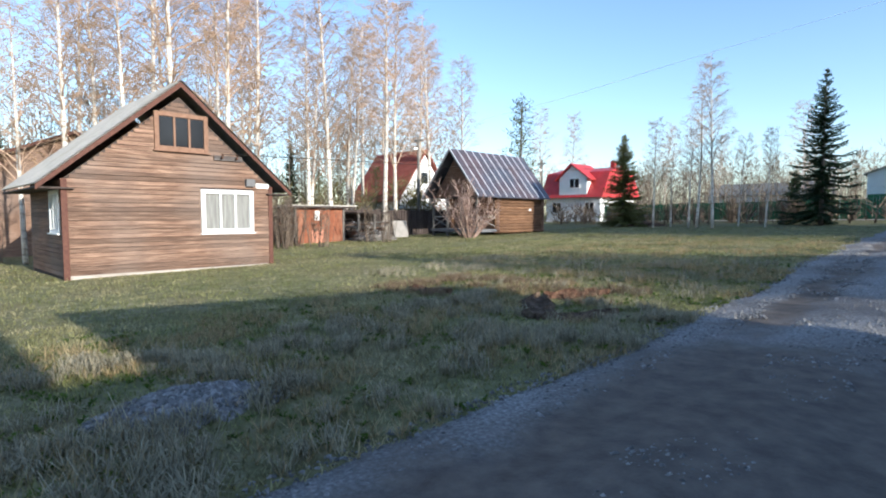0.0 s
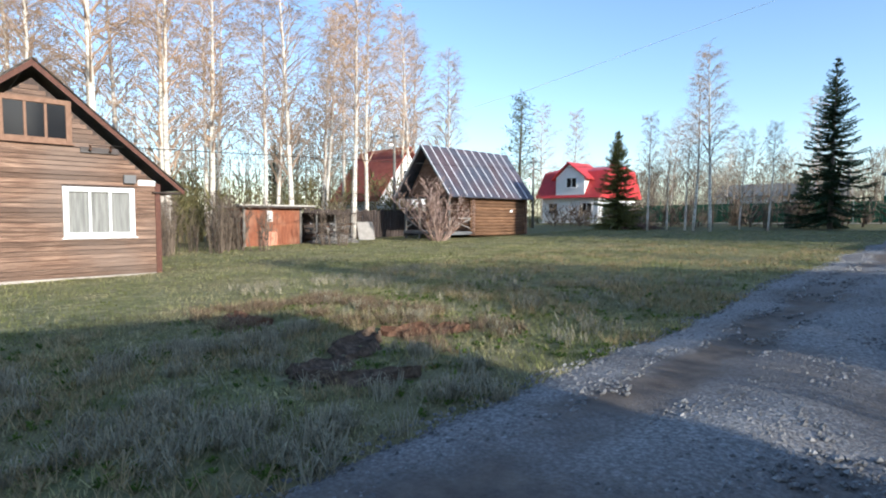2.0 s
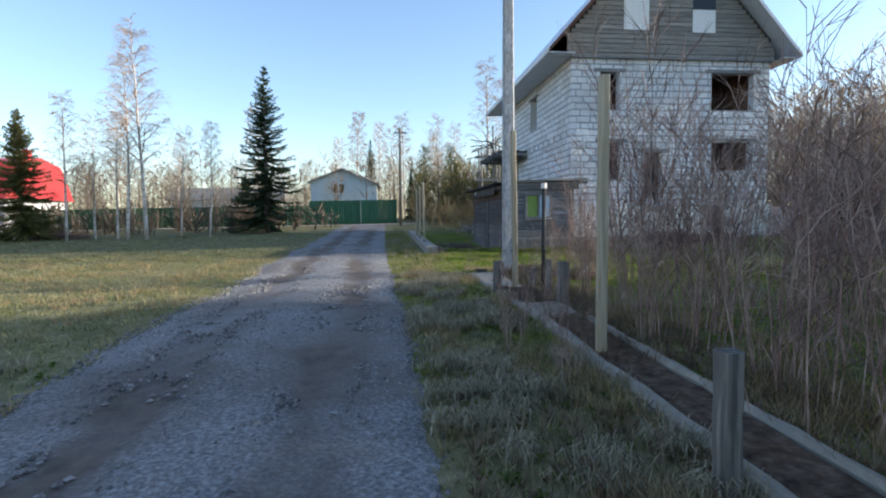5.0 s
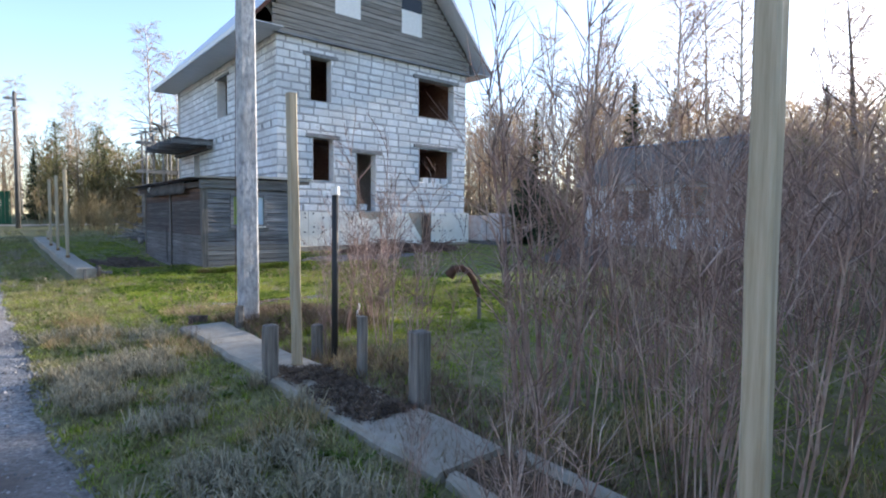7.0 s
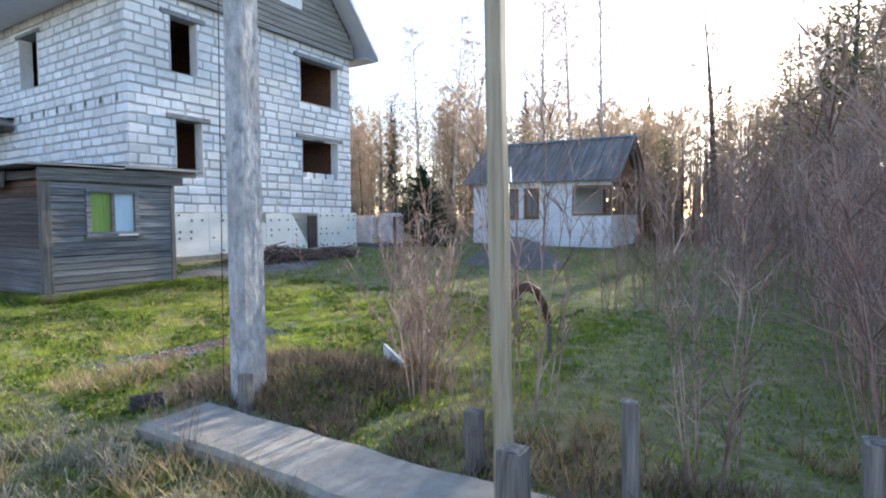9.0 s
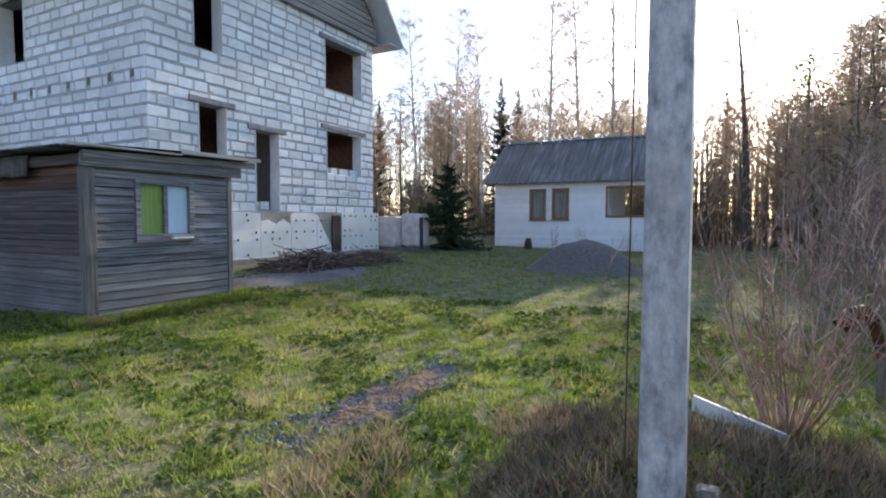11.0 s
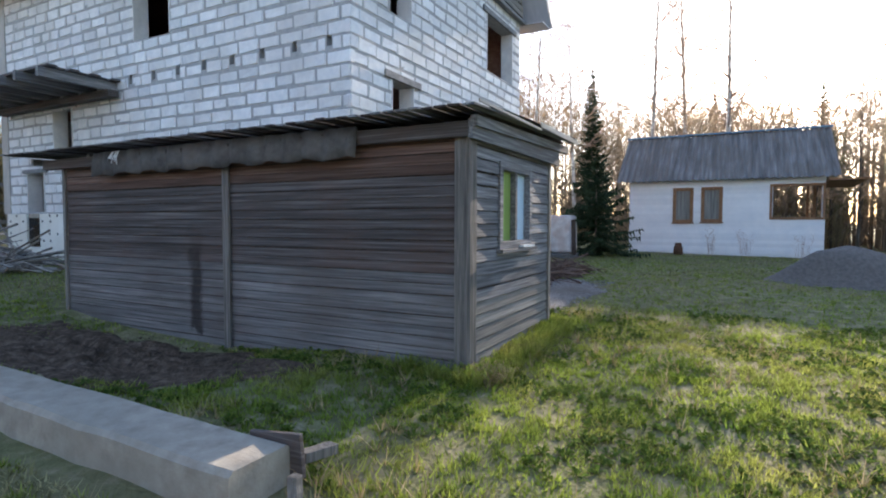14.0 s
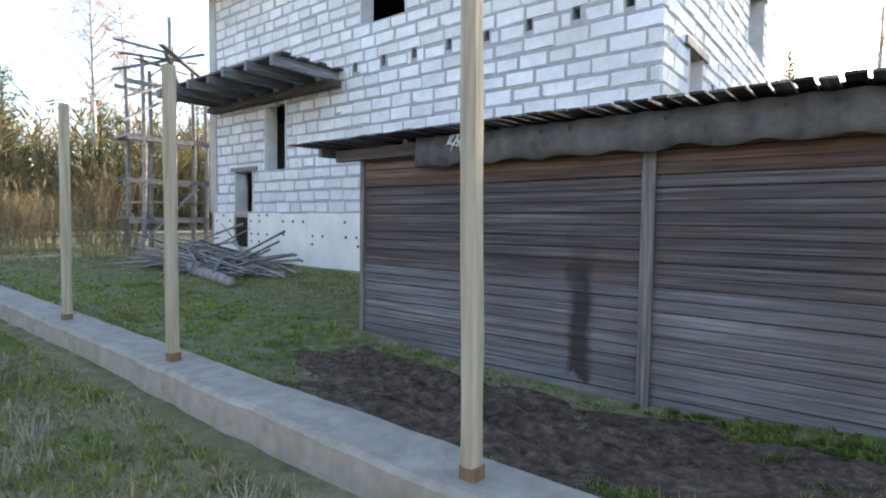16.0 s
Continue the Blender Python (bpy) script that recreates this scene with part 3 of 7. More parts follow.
def window(parent, facing, c, u0, u1, z0, z1, lights, frame_mat, pane_mat, casing=0.09, depth=0.05, sill=True, recess=0.03, curtains=None):
    s = Shape()
    side_box(s, facing, c, u0, u0 + casing, -0.08, depth, z0, z1)
    side_box(s, facing, c, u1 - casing, u1, -0.08, depth, z0, z1)
    side_box(s, facing, c, u0 + casing, u1 - casing, -0.08, depth - 0.003, z1 - casing, z1)
    side_box(s, facing, c, u0 + casing, u1 - casing, -0.08, depth - 0.003, z0, z0 + casing)
    w = part("window", s, frame_mat, parent, bevel=0.006)
    a, b = u0 + casing, u1 - casing
    step = (b - a) / lights
    for i in range(lights):
        if i:
            m = Shape()
            side_box(m, facing, c, a + i * step - 0.028, a + i * step + 0.028, -0.07, depth - 0.012, z0 + casing, z1 - casing)
            part("mullion", m, frame_mat, w)
        g = Shape()
        side_box(g, facing, c, a + i * step + (0.03 if i else 0), a + (i + 1) * step - (0.03 if i < lights - 1 else 0), -recess - 0.012, -recess, z0 + casing, z1 - casing)
        part("pane", g, (curtains[i % len(curtains)] if curtains else pane_mat), w)
    if sill:
        q = Shape()
        side_box(q, facing, c, u0 - 0.04, u1 + 0.04, 0, depth + 0.05, z0 - 0.035, z0)
        part("window_sill", q, frame_mat, w)
    return w


def wave_roof(s, p00, p10, p01, pitch, amp, thick=0.012, lift=0.0):
    """A corrugated sheet: waves across p00->p10, straight along p00->p01."""
    p00, p10, p01 = Vector(p00), Vector(p10), Vector(p01)
    across, along = p10 - p00, p01 - p00
    up = across.cross(along).normalized()
    if up.z < 0:
        up = -up
    n = max(4, int(across.length / pitch * 6))
    f = len(s.v)
    for i in range(n + 1):
        h = amp * math.sin(2 * math.pi * i / 6) + lift
        for q in (0, 1):
            for e in (0, 1):
                s.v.append(tuple(p00 + across * (i / n) + along * q + up * (h + e * thick)))
    for i in range(n):
        a, b = f + 4 * i, f + 4 * i + 4
        s.f += [(a, b, b + 2, a + 2), (a + 1, a + 3, b + 3, b + 1), (a, a + 1, b + 1, b), (a + 2, b + 2, b + 3, a + 3)]
    return s


# ---- block house under construction ----
HX0, HX1, HY0, HY1, HZ0, HZ1 = 8.1, 17.33, 31.8, 44.6, 2.32, 8.75
house = thing("block_house", (12.7, 38.7, 0.9), "unfinished two-storey house of white aerated blocks with empty window openings", "house")
gable_holes = [(9.43, 10.32, 6.52, 8.13), (9.52, 10.41, 3.52, 5.12), (11.42, 12.36, 2.38, 4.69), (14.53, 16.57, 6.55, 8.17), (14.58, 16.52, 3.65, 5.18)]
beam_holes = [(32.27 + 0.895 * k, 32.41 + 0.895 * k, 5.5, 5.72) for k in range(8)]
side_holes = [(37.05, 38.4, 6.5, 8.2), (41.2, 42.13, 3.46, 5.2), (42.7, 43.6, 2.36, 3.48), *beam_holes]
gable_wall = part("gable_wall", wall_shape('-y', HY0 + 0.03, 0.37, HX0 + 0.03, HX1 - 0.03, HZ0, HZ1, gable_holes), mortar_mat, house)
road_wall = part("side_wall", wall_shape('-x', HX0 + 0.03, 0.37, HY0 + 0.4, HY1, HZ0, HZ1, side_holes), mortar_mat, house)
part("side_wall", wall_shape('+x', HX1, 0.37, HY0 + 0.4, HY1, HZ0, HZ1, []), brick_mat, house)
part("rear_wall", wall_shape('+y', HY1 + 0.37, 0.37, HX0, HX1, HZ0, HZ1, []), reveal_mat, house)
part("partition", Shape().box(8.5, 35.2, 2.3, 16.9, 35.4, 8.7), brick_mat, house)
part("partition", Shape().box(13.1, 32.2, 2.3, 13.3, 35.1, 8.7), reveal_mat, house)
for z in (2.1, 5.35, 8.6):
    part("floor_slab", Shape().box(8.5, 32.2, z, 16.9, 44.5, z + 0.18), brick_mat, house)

block_meshes = [unit_block(k) for k in range(4)]
for me in block_meshes:
    me.materials.append(block_mat)
rb = random.Random(11)
COURSE = 0.2795
joined = Shape()


def lay_blocks(parent, facing, c, u0, u1, holes, near):
    zc, row = HZ0, 0
    while zc < HZ1 - 0.1:
        top = min(zc + COURSE, HZ1)
        mid = (zc + top) / 2
        p = u0 - (0.31 if row % 2 else 0) - rb.uniform(0, 0.08)
        cut = [(h[0], h[1]) for h in holes if h[2] - 0.04 < mid < h[3] + 0.04]
        while p < u1:
            q = p + rb.choice((0.6, 0.6, 0.6, 0.61, 0.45, 0.62))
            spans = [(max(p, u0), min(q, u1))]
            for l, r in cut:
                nxt = []
                for a, b in spans:
                    if b <= l or a >= r:
                        nxt.append((a, b))
                    else:
                        if l - a > 0.07:
                            nxt.append((a, l))
                        if b - r > 0.07:
                            nxt.append((r, b))
                spans = nxt
            for a, b in spans:
                if b - a < 0.08:
                    continue
                gap = rb.choice((0.018, 0.026, 0.04, 0.055, 0.075))
                vg = rb.choice((0.035, 0.045, 0.058, 0.072, 0.085))
                w, h, out = b - a - gap, top - zc - vg, rb.uniform(0.007, 0.022)
                u, z = (a + b) / 2, mid + rb.uniform(-0.006, 0.006)
                x, y = (u, c + 0.03 - out + 0.06) if facing == '-y' else (c + 0.03 - out + 0.06, u)
                m = pose(x, y, z, 0, rb.uniform(-0.6, 0.6), TURN[facing] + rb.uniform(-0.3, 0.3)) @ Matrix.Diagonal((w, 0.12, h, 1))
                if near(u, z):
                    piece("block", rb.choice(block_meshes), parent, m)
                else:
                    me = rb.choice(block_meshes)
                    n = len(joined.v)
                    joined.v += [tuple(m @ v.co) for v in me.vertices]
                    joined.f += [tuple(n + i for i in f.vertices) for f in me.polygons]
            p = q
        zc += COURSE
        row += 1


lay_blocks(gable_wall, '-y', HY0, HX0 + 0.01, HX1, gable_holes, lambda u, z: u < 13.4)
lay_blocks(road_wall, '-x', HX0, HY0 + 0.01, HY1, side_holes, lambda u, z: u < 35.6)
part("blockwork", joined, block_joined_mat, house, "white aerated blocks in thick grey mortar", kind="stuff")

# reveals of the openings in paler blockwork, lintels over them
for (a, b, p, q) in gable_holes:
    part("reveal", Shape().box(a - 0.004, HY0 + 0.0, p, a + 0.012, HY0 + 0.39, q), block_mat, house)
    part("reveal", Shape().box(b - 0.012, HY0 + 0.0, p, b + 0.004, HY0 + 0.39, q), block_mat, house)
    part("lintel", Shape().box(a - 0.28, HY0 - 0.035, q + 0.003, b + 0.28, HY0 + 0.3, q + 0.15), lintel_mat, house, "grey concrete lintel", bevel=0.012)
for (a, b, p, q) in side_holes[:3]:
    part("reveal", Shape().box(HX0, b - 0.012, p, HX0 + 0.39, b + 0.004, q), block_mat, house)
    part("reveal", Shape().box(HX0, a - 0.004, p, HX0 + 0.39, a + 0.012, q), block_mat, house)
    part("lintel", Shape().box(HX0 - 0.03, a - 0.2, q + 0.003, HX0 + 0.3, b + 0.2, q + 0.12), lintel_mat, house, "grey concrete lintel", bevel=0.012)
# loose blocks left in the openings
for x, z, w in ((14.85, 3.66, 0.3), (15.3, 3.66, 0.5), (15.9, 3.66, 0.42), (11.65, 2.4, 0.3)):
    part("loose_block", Shape().box(x, HY0 + 0.05, z, x + w, HY0 + 0.3, z + 0.24), block_mat, house, bevel=0.015)

# foundation: concrete base, foam panels with dark fixings
part("foundation", Shape().box(HX0 + 0.02, HY0 + 0.02, 0.5, HX1 - 0.02, HY1 + 0.3, HZ0), concrete_mat, house, "grey concrete foundation")
part("plinth", Shape().box(HX0 - 0.12, HY0 - 0.12, 0.5, HX1 + 0.2, HY0 + 0.0, 1.0).box(HX0 - 0.12, HY0, 0.5, HX0 + 0.0, HY1 + 0.2, 1.0), concrete_mat, house, bevel=0.02)
rf = random.Random(5)


def foam(facing, c, u0, u1, tops, base):
    """One foam panel with a broken upper edge; tops: heights along it."""
    n = len(tops) - 1
    ring = [(u0, base), (u1, base)] + [(u0 + (u1 - u0) * i / n, tops[i]) for i in range(n, -1, -1)]
    poly = [(u, c, z) if facing == '-y' else (c, u, z) for u, z in ring]
    panel = part("insulation_panel", Shape().prism(poly, (0, -0.06, 0) if facing == '-y' else (-0.06, 0, 0)), foam_mat, house, "pale foam insulation panel")
    d = Shape()
    for z in (base + 0.12, base + 0.55, base + 0.75, base + 1.1, base + 1.26):
        k = int((u1 - u0) / 0.3)
        for i in range(k):
            u = u0 + (i + 0.5) * (u1 - u0) / k + rf.uniform(-0.03, 0.03)
            top = tops[min(n, int((u - u0) / (u1 - u0) * (n + 1)))]
            if z > top - 0.06 or rf.random() < 0.45:
                continue
            side_box(d, facing, c, u - 0.03, u + 0.03, 0.05, 0.068, z - 0.03, z + 0.03)
    if d.v:
        part("fixing_dots", d, black_mat, panel, "dark fixing holes", kind="stuff")


foam('-y', HY0, 8.05, 9.3, (2.32, 2.32, 2.32), 0.98)
foam('-y', HY0, 9.31, 10.5, (2.32, 2.3, 2.32), 0.98)
foam('-y', HY0, 10.51, 11.5, (2.32, 2.32, 2.3), 0.98)
foam('-y', HY0, 11.51, 12.75, (2.05, 2.1, 1.98, 2.12, 1.95), 0.98)
foam('-y', HY0, 12.76, 13.95, (2.3, 2.32, 2.33, 2.3), 0.98)
foam('-y', HY0, 13.96, 14.7, (2.3, 1.9, 1.55, 1.2), 0.98)
foam('-y', HY0 - 0.02, 15.24, 17.5, (2.35, 2.37, 2.36), 0.98)
part("dark_panel", Shape().box(14.76, HY0 - 0.08, 1.0, 15.2, HY0 - 0.02, 2.25), dark_wood, house)
for a, b, tops in ((31.85, 33.0, (2.32, 2.32)), (33.01, 34.2, (2.32, 2.3)), (34.21, 35.4, (2.3, 2.32)), (35.41, 36.6, (2.32, 2.32)), (36.61, 37.8, (2.32, 2.0, 2.3)), (37.81, 39.0, (2.32, 2.3)), (39.01, 40.2, (2.3, 2.32)), (40.21, 41.4, (2.3, 2.3)), (41.41, 42.85, (2.32, 2.32)), (43.57, 44.65, (2.32, 2.32))):
    foam('-x', HX0, a, b, tops, 1.0)
foam('-x', HX0, 42.86, 43.56, (1.36, 1.36), 1.0)
part("cellar_window", Shape().box(HX0 - 0.02, 42.9, 1.38, HX0 - 0.005, 43.52, 2.2), glass_dark, house)

# attic gable of grey boards, windows, roof
EX0, EX1, EZ, RX, RZ = 6.92, 18.2, 8.72, 12.6, 14.95
SL = (RZ - EZ) / (RX - EX0)


def attic_clip(z):
    return max(HX0 - 0.15, EX0 + (z - EZ) / SL + 0.1), min(HX1 + 0.15, EX1 - (z - EZ) / SL - 0.1)


attic_holes = [(10.47, 11.6, 9.95, 11.5), (13.6, 14.66, 9.9, 11.45)]
tri = [(HX0, HY0, HZ1 + 0.02), (HX1, HY0, HZ1 + 0.02), (HX1, HY0, EZ + (EX1 - HX1) * SL), (RX, HY0, RZ - 0.15), (HX0, HY0, EZ + (HX0 - EX0) * SL)]
attic = part("attic_gable", Shape().prism(tri, (0, 0.1, 0)), dark_wood, house)
part("attic_gable", Shape().prism([(x, HY1, z) for x, y, z in tri], (0, 0.1, 0)), dark_wood, house)
siding(attic, gable_board, '-y', HY0 - 0.01, HX0, HX1, HZ1, RZ - 0.3, 0.2, attic_holes, attic_clip, 0.03, seed=21)
part("attic_ledge", Shape().box(HX0 - 0.15, HY0 - 0.16, HZ1 - 0.06, HX1 + 0.15, HY0 - 0.005, HZ1 + 0.02), grey_x, house)
for i, (a, b, p, q) in enumerate(attic_holes):
    part("window_sheet", Shape().box(a, HY0 - 0.03, p, b, HY0 - 0.012, p + (1.55 if i == 0 else 0.98)), white_paint, house, "white sheet closing an attic window")
    if i:
        part("window_gap", Shape().box(a, HY0 - 0.022, p + 0.985, b, HY0 - 0.011, q), glass_dark, house)
roof_l = Shape().prism([(EX0, 31.0, EZ), (RX, 31.0, RZ), (RX, 31.0, RZ + 0.2), (EX0, 31.0, EZ + 0.14)], (0, 14.3, 0))
roof_r = Shape().prism([(EX1, 31.0, EZ), (RX + 0.002, 31.0, RZ), (RX + 0.002, 31.0, RZ + 0.2), (EX1, 31.0, EZ + 0.14)], (0, 14.3, 0))
soffit_mat = surface("pale_metal_soffit", [(0.52, 0.55, 0.6), (0.64, 0.66, 0.7)], (2, 6, 2), 0.45, 0.1, metal=0.1)
part("roof", roof_l, soffit_mat, house, "pale metal roof slope and eaves")
part("roof", roof_r, soffit_mat, house, "pale metal roof slope and eaves")
part("soffit", Shape().box(EX0 + 0.02, 31.05, EZ - 0.03, HX0 - 0.03, 45.2, EZ + 0.0), soffit_mat, house)
part("soffit", Shape().box(HX1 + 0.03, 31.05, EZ - 0.03, EX1 - 0.02, 45.2, EZ), soffit_mat, house)
part("barge_board", Shape().prism([(EX0, 30.985, EZ - 0.02), (RX, 30.985, RZ - 0.02), (RX, 30.985, RZ + 0.21), (EX0, 30.985, EZ + 0.15)], (0, -0.03, 0)), red_wood, house)
part("barge_board", Shape().prism([(EX1, 30.985, EZ - 0.02), (RX, 30.985, RZ - 0.02), (RX, 30.985, RZ + 0.21), (EX1, 30.985, EZ + 0.15)], (0, -0.03, 0)), soffit_mat, house)
part("fascia", Shape().box(EX0 - 0.03, 31.0, EZ - 0.02, EX0 - 0.002, 45.3, EZ + 0.17), white_paint, house)

# balcony frame of rough beams on the road side
for k in range(7):
    y = 39.15 + 0.86 * k
    part("joist", Shape().box(6.35 - 0.06 * (k % 3), y, 5.36, 8.12, y + 0.12, 5.58), grey_x, house)
for k in range(7):
    x = 6.45 + 0.24 * k
    part("deck_board", Shape().box(x, 38.95 + 0.15 * (k % 2), 5.585, x + 0.2, 44.75 - 0.2 * (k % 3), 5.63), grey_y, house)
part("joist_plate", Shape().box(7.8, 39.0, 5.2, 8.06, 44.55, 5.355), grey_y, house)

# ---- timber scaffold at the far corner ----
scaffold = thing("scaffold", (7.4, 47.0, ground_z(7.4, 47)), "rough grey timber scaffold of poles and planks against the house", "scaffold")
for x, y, t in ((6.75, 46.3, 6.9), (7.6, 46.4, 8.3), (8.35, 46.5, 7.0), (6.8, 47.6, 6.8), (8.3, 47.7, 7.1), (7.25, 47.0, 6.7), (7.9, 46.9, 7.6), (8.95, 46.3, 6.6), (9.25, 47.4, 6.2)):
    part("pole", Shape().tube([(x, y, ground_z(x, y) - 0.1), (x + 0.05, y, 4), (x + 0.02, y + 0.03, t)], (0.07, 0.065, 0.055), 7), scaffold_wood, scaffold)
for z in (2.05, 3.25, 4.5, 6.1):
    part("rail", Shape().beam((6.3, 46.25, z), (9.5, 46.35, z + 0.05), 0.05, 0.13), scaffold_wood, scaffold)
    part("rail", Shape().beam((6.5, 47.65, z + 0.1), (8.8, 47.7, z + 0.04), 0.05, 0.12), scaffold_wood, scaffold)
for z in (2.15, 4.6):
    part("platform", Shape().box(6.5, 46.4, z, 8.6, 47.6, z + 0.05), scaffold_wood, scaffold)
for a, b in (((6.3, 45.6, 6.6), (8.6, 47.2, 6.9)), ((6.2, 47.0, 6.5), (8.3, 45.6, 7.2)), ((6.9, 45.4, 7.1), (8.9, 46.6, 6.6)), ((6.2, 45.9, 5.6), (7.7, 46.3, 6.3)), ((7.3, 46.0, 7.1), (7.9, 46.2, 5.9)), ((6.0, 45.9, 6.75), (8.4, 46.3, 7.05)), ((6.9, 46.2, 6.3), (8.2, 46.0, 7.5)), ((6.1, 46.6, 7.3), (7.4, 45.7, 7.0)), ((6.1, 46.1, 4.9), (7.4, 46.6, 5.7)), ((6.4, 46.2, 1.2), (8.4, 46.3, 3.1)), ((6.2, 46.3, 2.6), (8.9, 46.4, 2.7))):
    part("plank", Shape().beam(a, b, 0.16, 0.045), scaffold_wood, scaffold)

# ---- dark board shed ----
SX0, SX1, SY0, SY1 = 4.3, 6.72, 27.53, 34.2
shed = thing("shed", (5.5, 30.8, 0.6), "low weathered grey-brown board shed with a corrugated roof", "shed")
front_hole = [(4.98, 5.98, 1.8, 2.72)]
shed_body = part("body", wall_shape('-y', SY0 + 0.004, 0.06, SX0 + 0.03, SX1, 0.7, 3.0, front_hole), dark_wood, shed)
shed_side = part("long_wall", wall_shape('-x', SX0 + 0.004, 0.06, SY0 + 0.08, SY1, 0.62, 3.0, []), dark_wood, shed)
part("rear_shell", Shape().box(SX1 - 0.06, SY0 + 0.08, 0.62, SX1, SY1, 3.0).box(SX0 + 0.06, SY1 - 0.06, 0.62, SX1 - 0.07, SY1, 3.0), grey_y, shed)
# paler lower front boards: bleached wood plus sunlight put into the colour
siding(shed_body, [(1.3, surface("bleached_lit_board_x", [(0.12, 0.11, 0.1), (0.23, 0.215, 0.195), (0.34, 0.32, 0.29)], (1.2, 30, 42), 0.85, 0.6, vary=0.2, dist=0.006)), (99, grey_x)], '-y', SY0, SX0 + 0.1, SX1 - 0.05, 0.7, 2.98, 0.125, front_hole, seed=31, depth=0.024)
# paler low boards: bleached wood plus a bluish sheen put into the colour
pale_y = surface("bleached_sheen_board_y", [(0.075, 0.072, 0.07), (0.16, 0.157, 0.155), (0.27, 0.265, 0.255)], (30, 1.0, 42), 0.7, 0.6, stain=(0.09, 0.075, 0.065), stain_scale=0.9, stain_amount=0.5, vary=0.14, dist=0.006)
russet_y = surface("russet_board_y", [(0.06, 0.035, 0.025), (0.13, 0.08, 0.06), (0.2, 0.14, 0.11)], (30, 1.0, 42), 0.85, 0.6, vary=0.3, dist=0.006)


def damp_streak(m, y, half, top, foot):
    """A dark wet run down the boards."""
    nt = m.node_tree
    N, L = nt.nodes, nt.links
    bs = N["Principled BSDF"]
    geo = N.new("ShaderNodeNewGeometry")
    sep = N.new("ShaderNodeSeparateXYZ")
    L.new(geo.outputs["Position"], sep.inputs[0])
    nz = N.new("ShaderNodeTexNoise")
    nz.inputs["Scale"].default_value, nz.inputs["Detail"].default_value = 5.0, 5
    L.new(geo.outputs["Position"], nz.inputs["Vector"])

    def calc(op, a, b):
        n = N.new("ShaderNodeMath")
        n.operation = op
        for k, q in enumerate((a, b)):
            if isinstance(q, (int, float)):
                n.inputs[k].default_value = q
            else:
                L.new(q, n.inputs[k])
        return n.outputs[0]

    def span(v, lo, hi, t0, t1):
        n = N.new("ShaderNodeMapRange")
        n.interpolation_type = 'SMOOTHSTEP'
        for k, q in zip(("From Min", "From Max", "To Min", "To Max"), (lo, hi, t0, t1)):
            n.inputs[k].default_value = q
        L.new(v, n.inputs["Value"])
        return n.outputs["Result"]

    wob = calc('SUBTRACT', nz.outputs["Fac"], 0.5)
    off = calc('ABSOLUTE', calc('ADD', calc('SUBTRACT', sep.outputs[1], y), calc('MULTIPLY', wob, 0.22)), 0)
    up = calc('ADD', sep.outputs[2], wob)
    mask = calc('MULTIPLY', span(off, half * 0.35, half * 1.1, 0.85, 0.0), calc('MULTIPLY', span(up, foot - 0.1, foot, 0.0, 1.0), span(up, top - 0.25, top + 0.5, 1.0, 0.0)))
    mx = N.new("ShaderNodeMix")
    mx.data_type = 'RGBA'
    L.new(mask, mx.inputs[0])
    L.new(bs.inputs["Base Color"].links[0].from_socket, mx.inputs[6])
    mx.inputs[7].default_value = (0.022, 0.016, 0.014, 1)
    L.new(mx.outputs[2], bs.inputs["Base Color"])


for m in (grey_y, pale_y):
    damp_streak(m, 31.31, 0.15, 1.7, 0.72)
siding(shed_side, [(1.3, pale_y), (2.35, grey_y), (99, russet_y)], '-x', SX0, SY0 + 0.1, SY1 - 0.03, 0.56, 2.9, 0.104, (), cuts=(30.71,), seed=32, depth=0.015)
for y in (30.66,):
    part("batten", Shape().box(SX0 - 0.055, y, 0.54, SX0 - 0.024, y + 0.11, 2.9), grey_z, shed, bevel=0.005)
part("corner_board", Shape().box(SX0 - 0.05, SY0 - 0.045, 0.58, SX0 + 0.1, SY0 - 0.0, 3.0).box(SX0 - 0.05, SY0, 0.58, SX0 - 0.01, SY0 + 0.12, 3.0), grey_z, shed, bevel=0.005)
part("corner_board", Shape().box(SX1 - 0.06, SY0 - 0.045, 0.55, SX1 + 0.03, SY0 + 0.04, 3.0), grey_z, shed, bevel=0.005)
part("corner_board", Shape().box(SX0 - 0.045, SY1 - 0.03, 0.56, SX0 + 0.03, SY1 + 0.03, 2.95), grey_z, shed, bevel=0.005)
part("fascia", Shape().box(SX0 - 0.12, SY0 - 0.1, 2.84, SX1 + 0.2, SY0 - 0.05, 3.02), grey_x, shed, bevel=0.006)
part("fascia", Shape().box(SX0 - 0.12, SY0 - 0.05, 2.86, SX0 - 0.06, SY1 + 0.4, 3.0), grey_y, shed, bevel=0.006)
for k in range(6):
    y = SY0 - 0.1 + k * 1.5
    part("rafter", Shape().beam((SX0 - 0.1, y, 3.0), (SX1 + 0.5, y, 3.08), 0.07, 0.1), grey_x, shed)
rroof = random.Random(14)
roof_boards = [Shape().box(-1, -0.5, 0, 0, 0.5, 1).mesh("roof_board") for _ in range(2)]
roof_boards[0].materials.append(grey_x)
roof_boards[1].materials.append(dark_wood)
yb = SY0 - 0.24
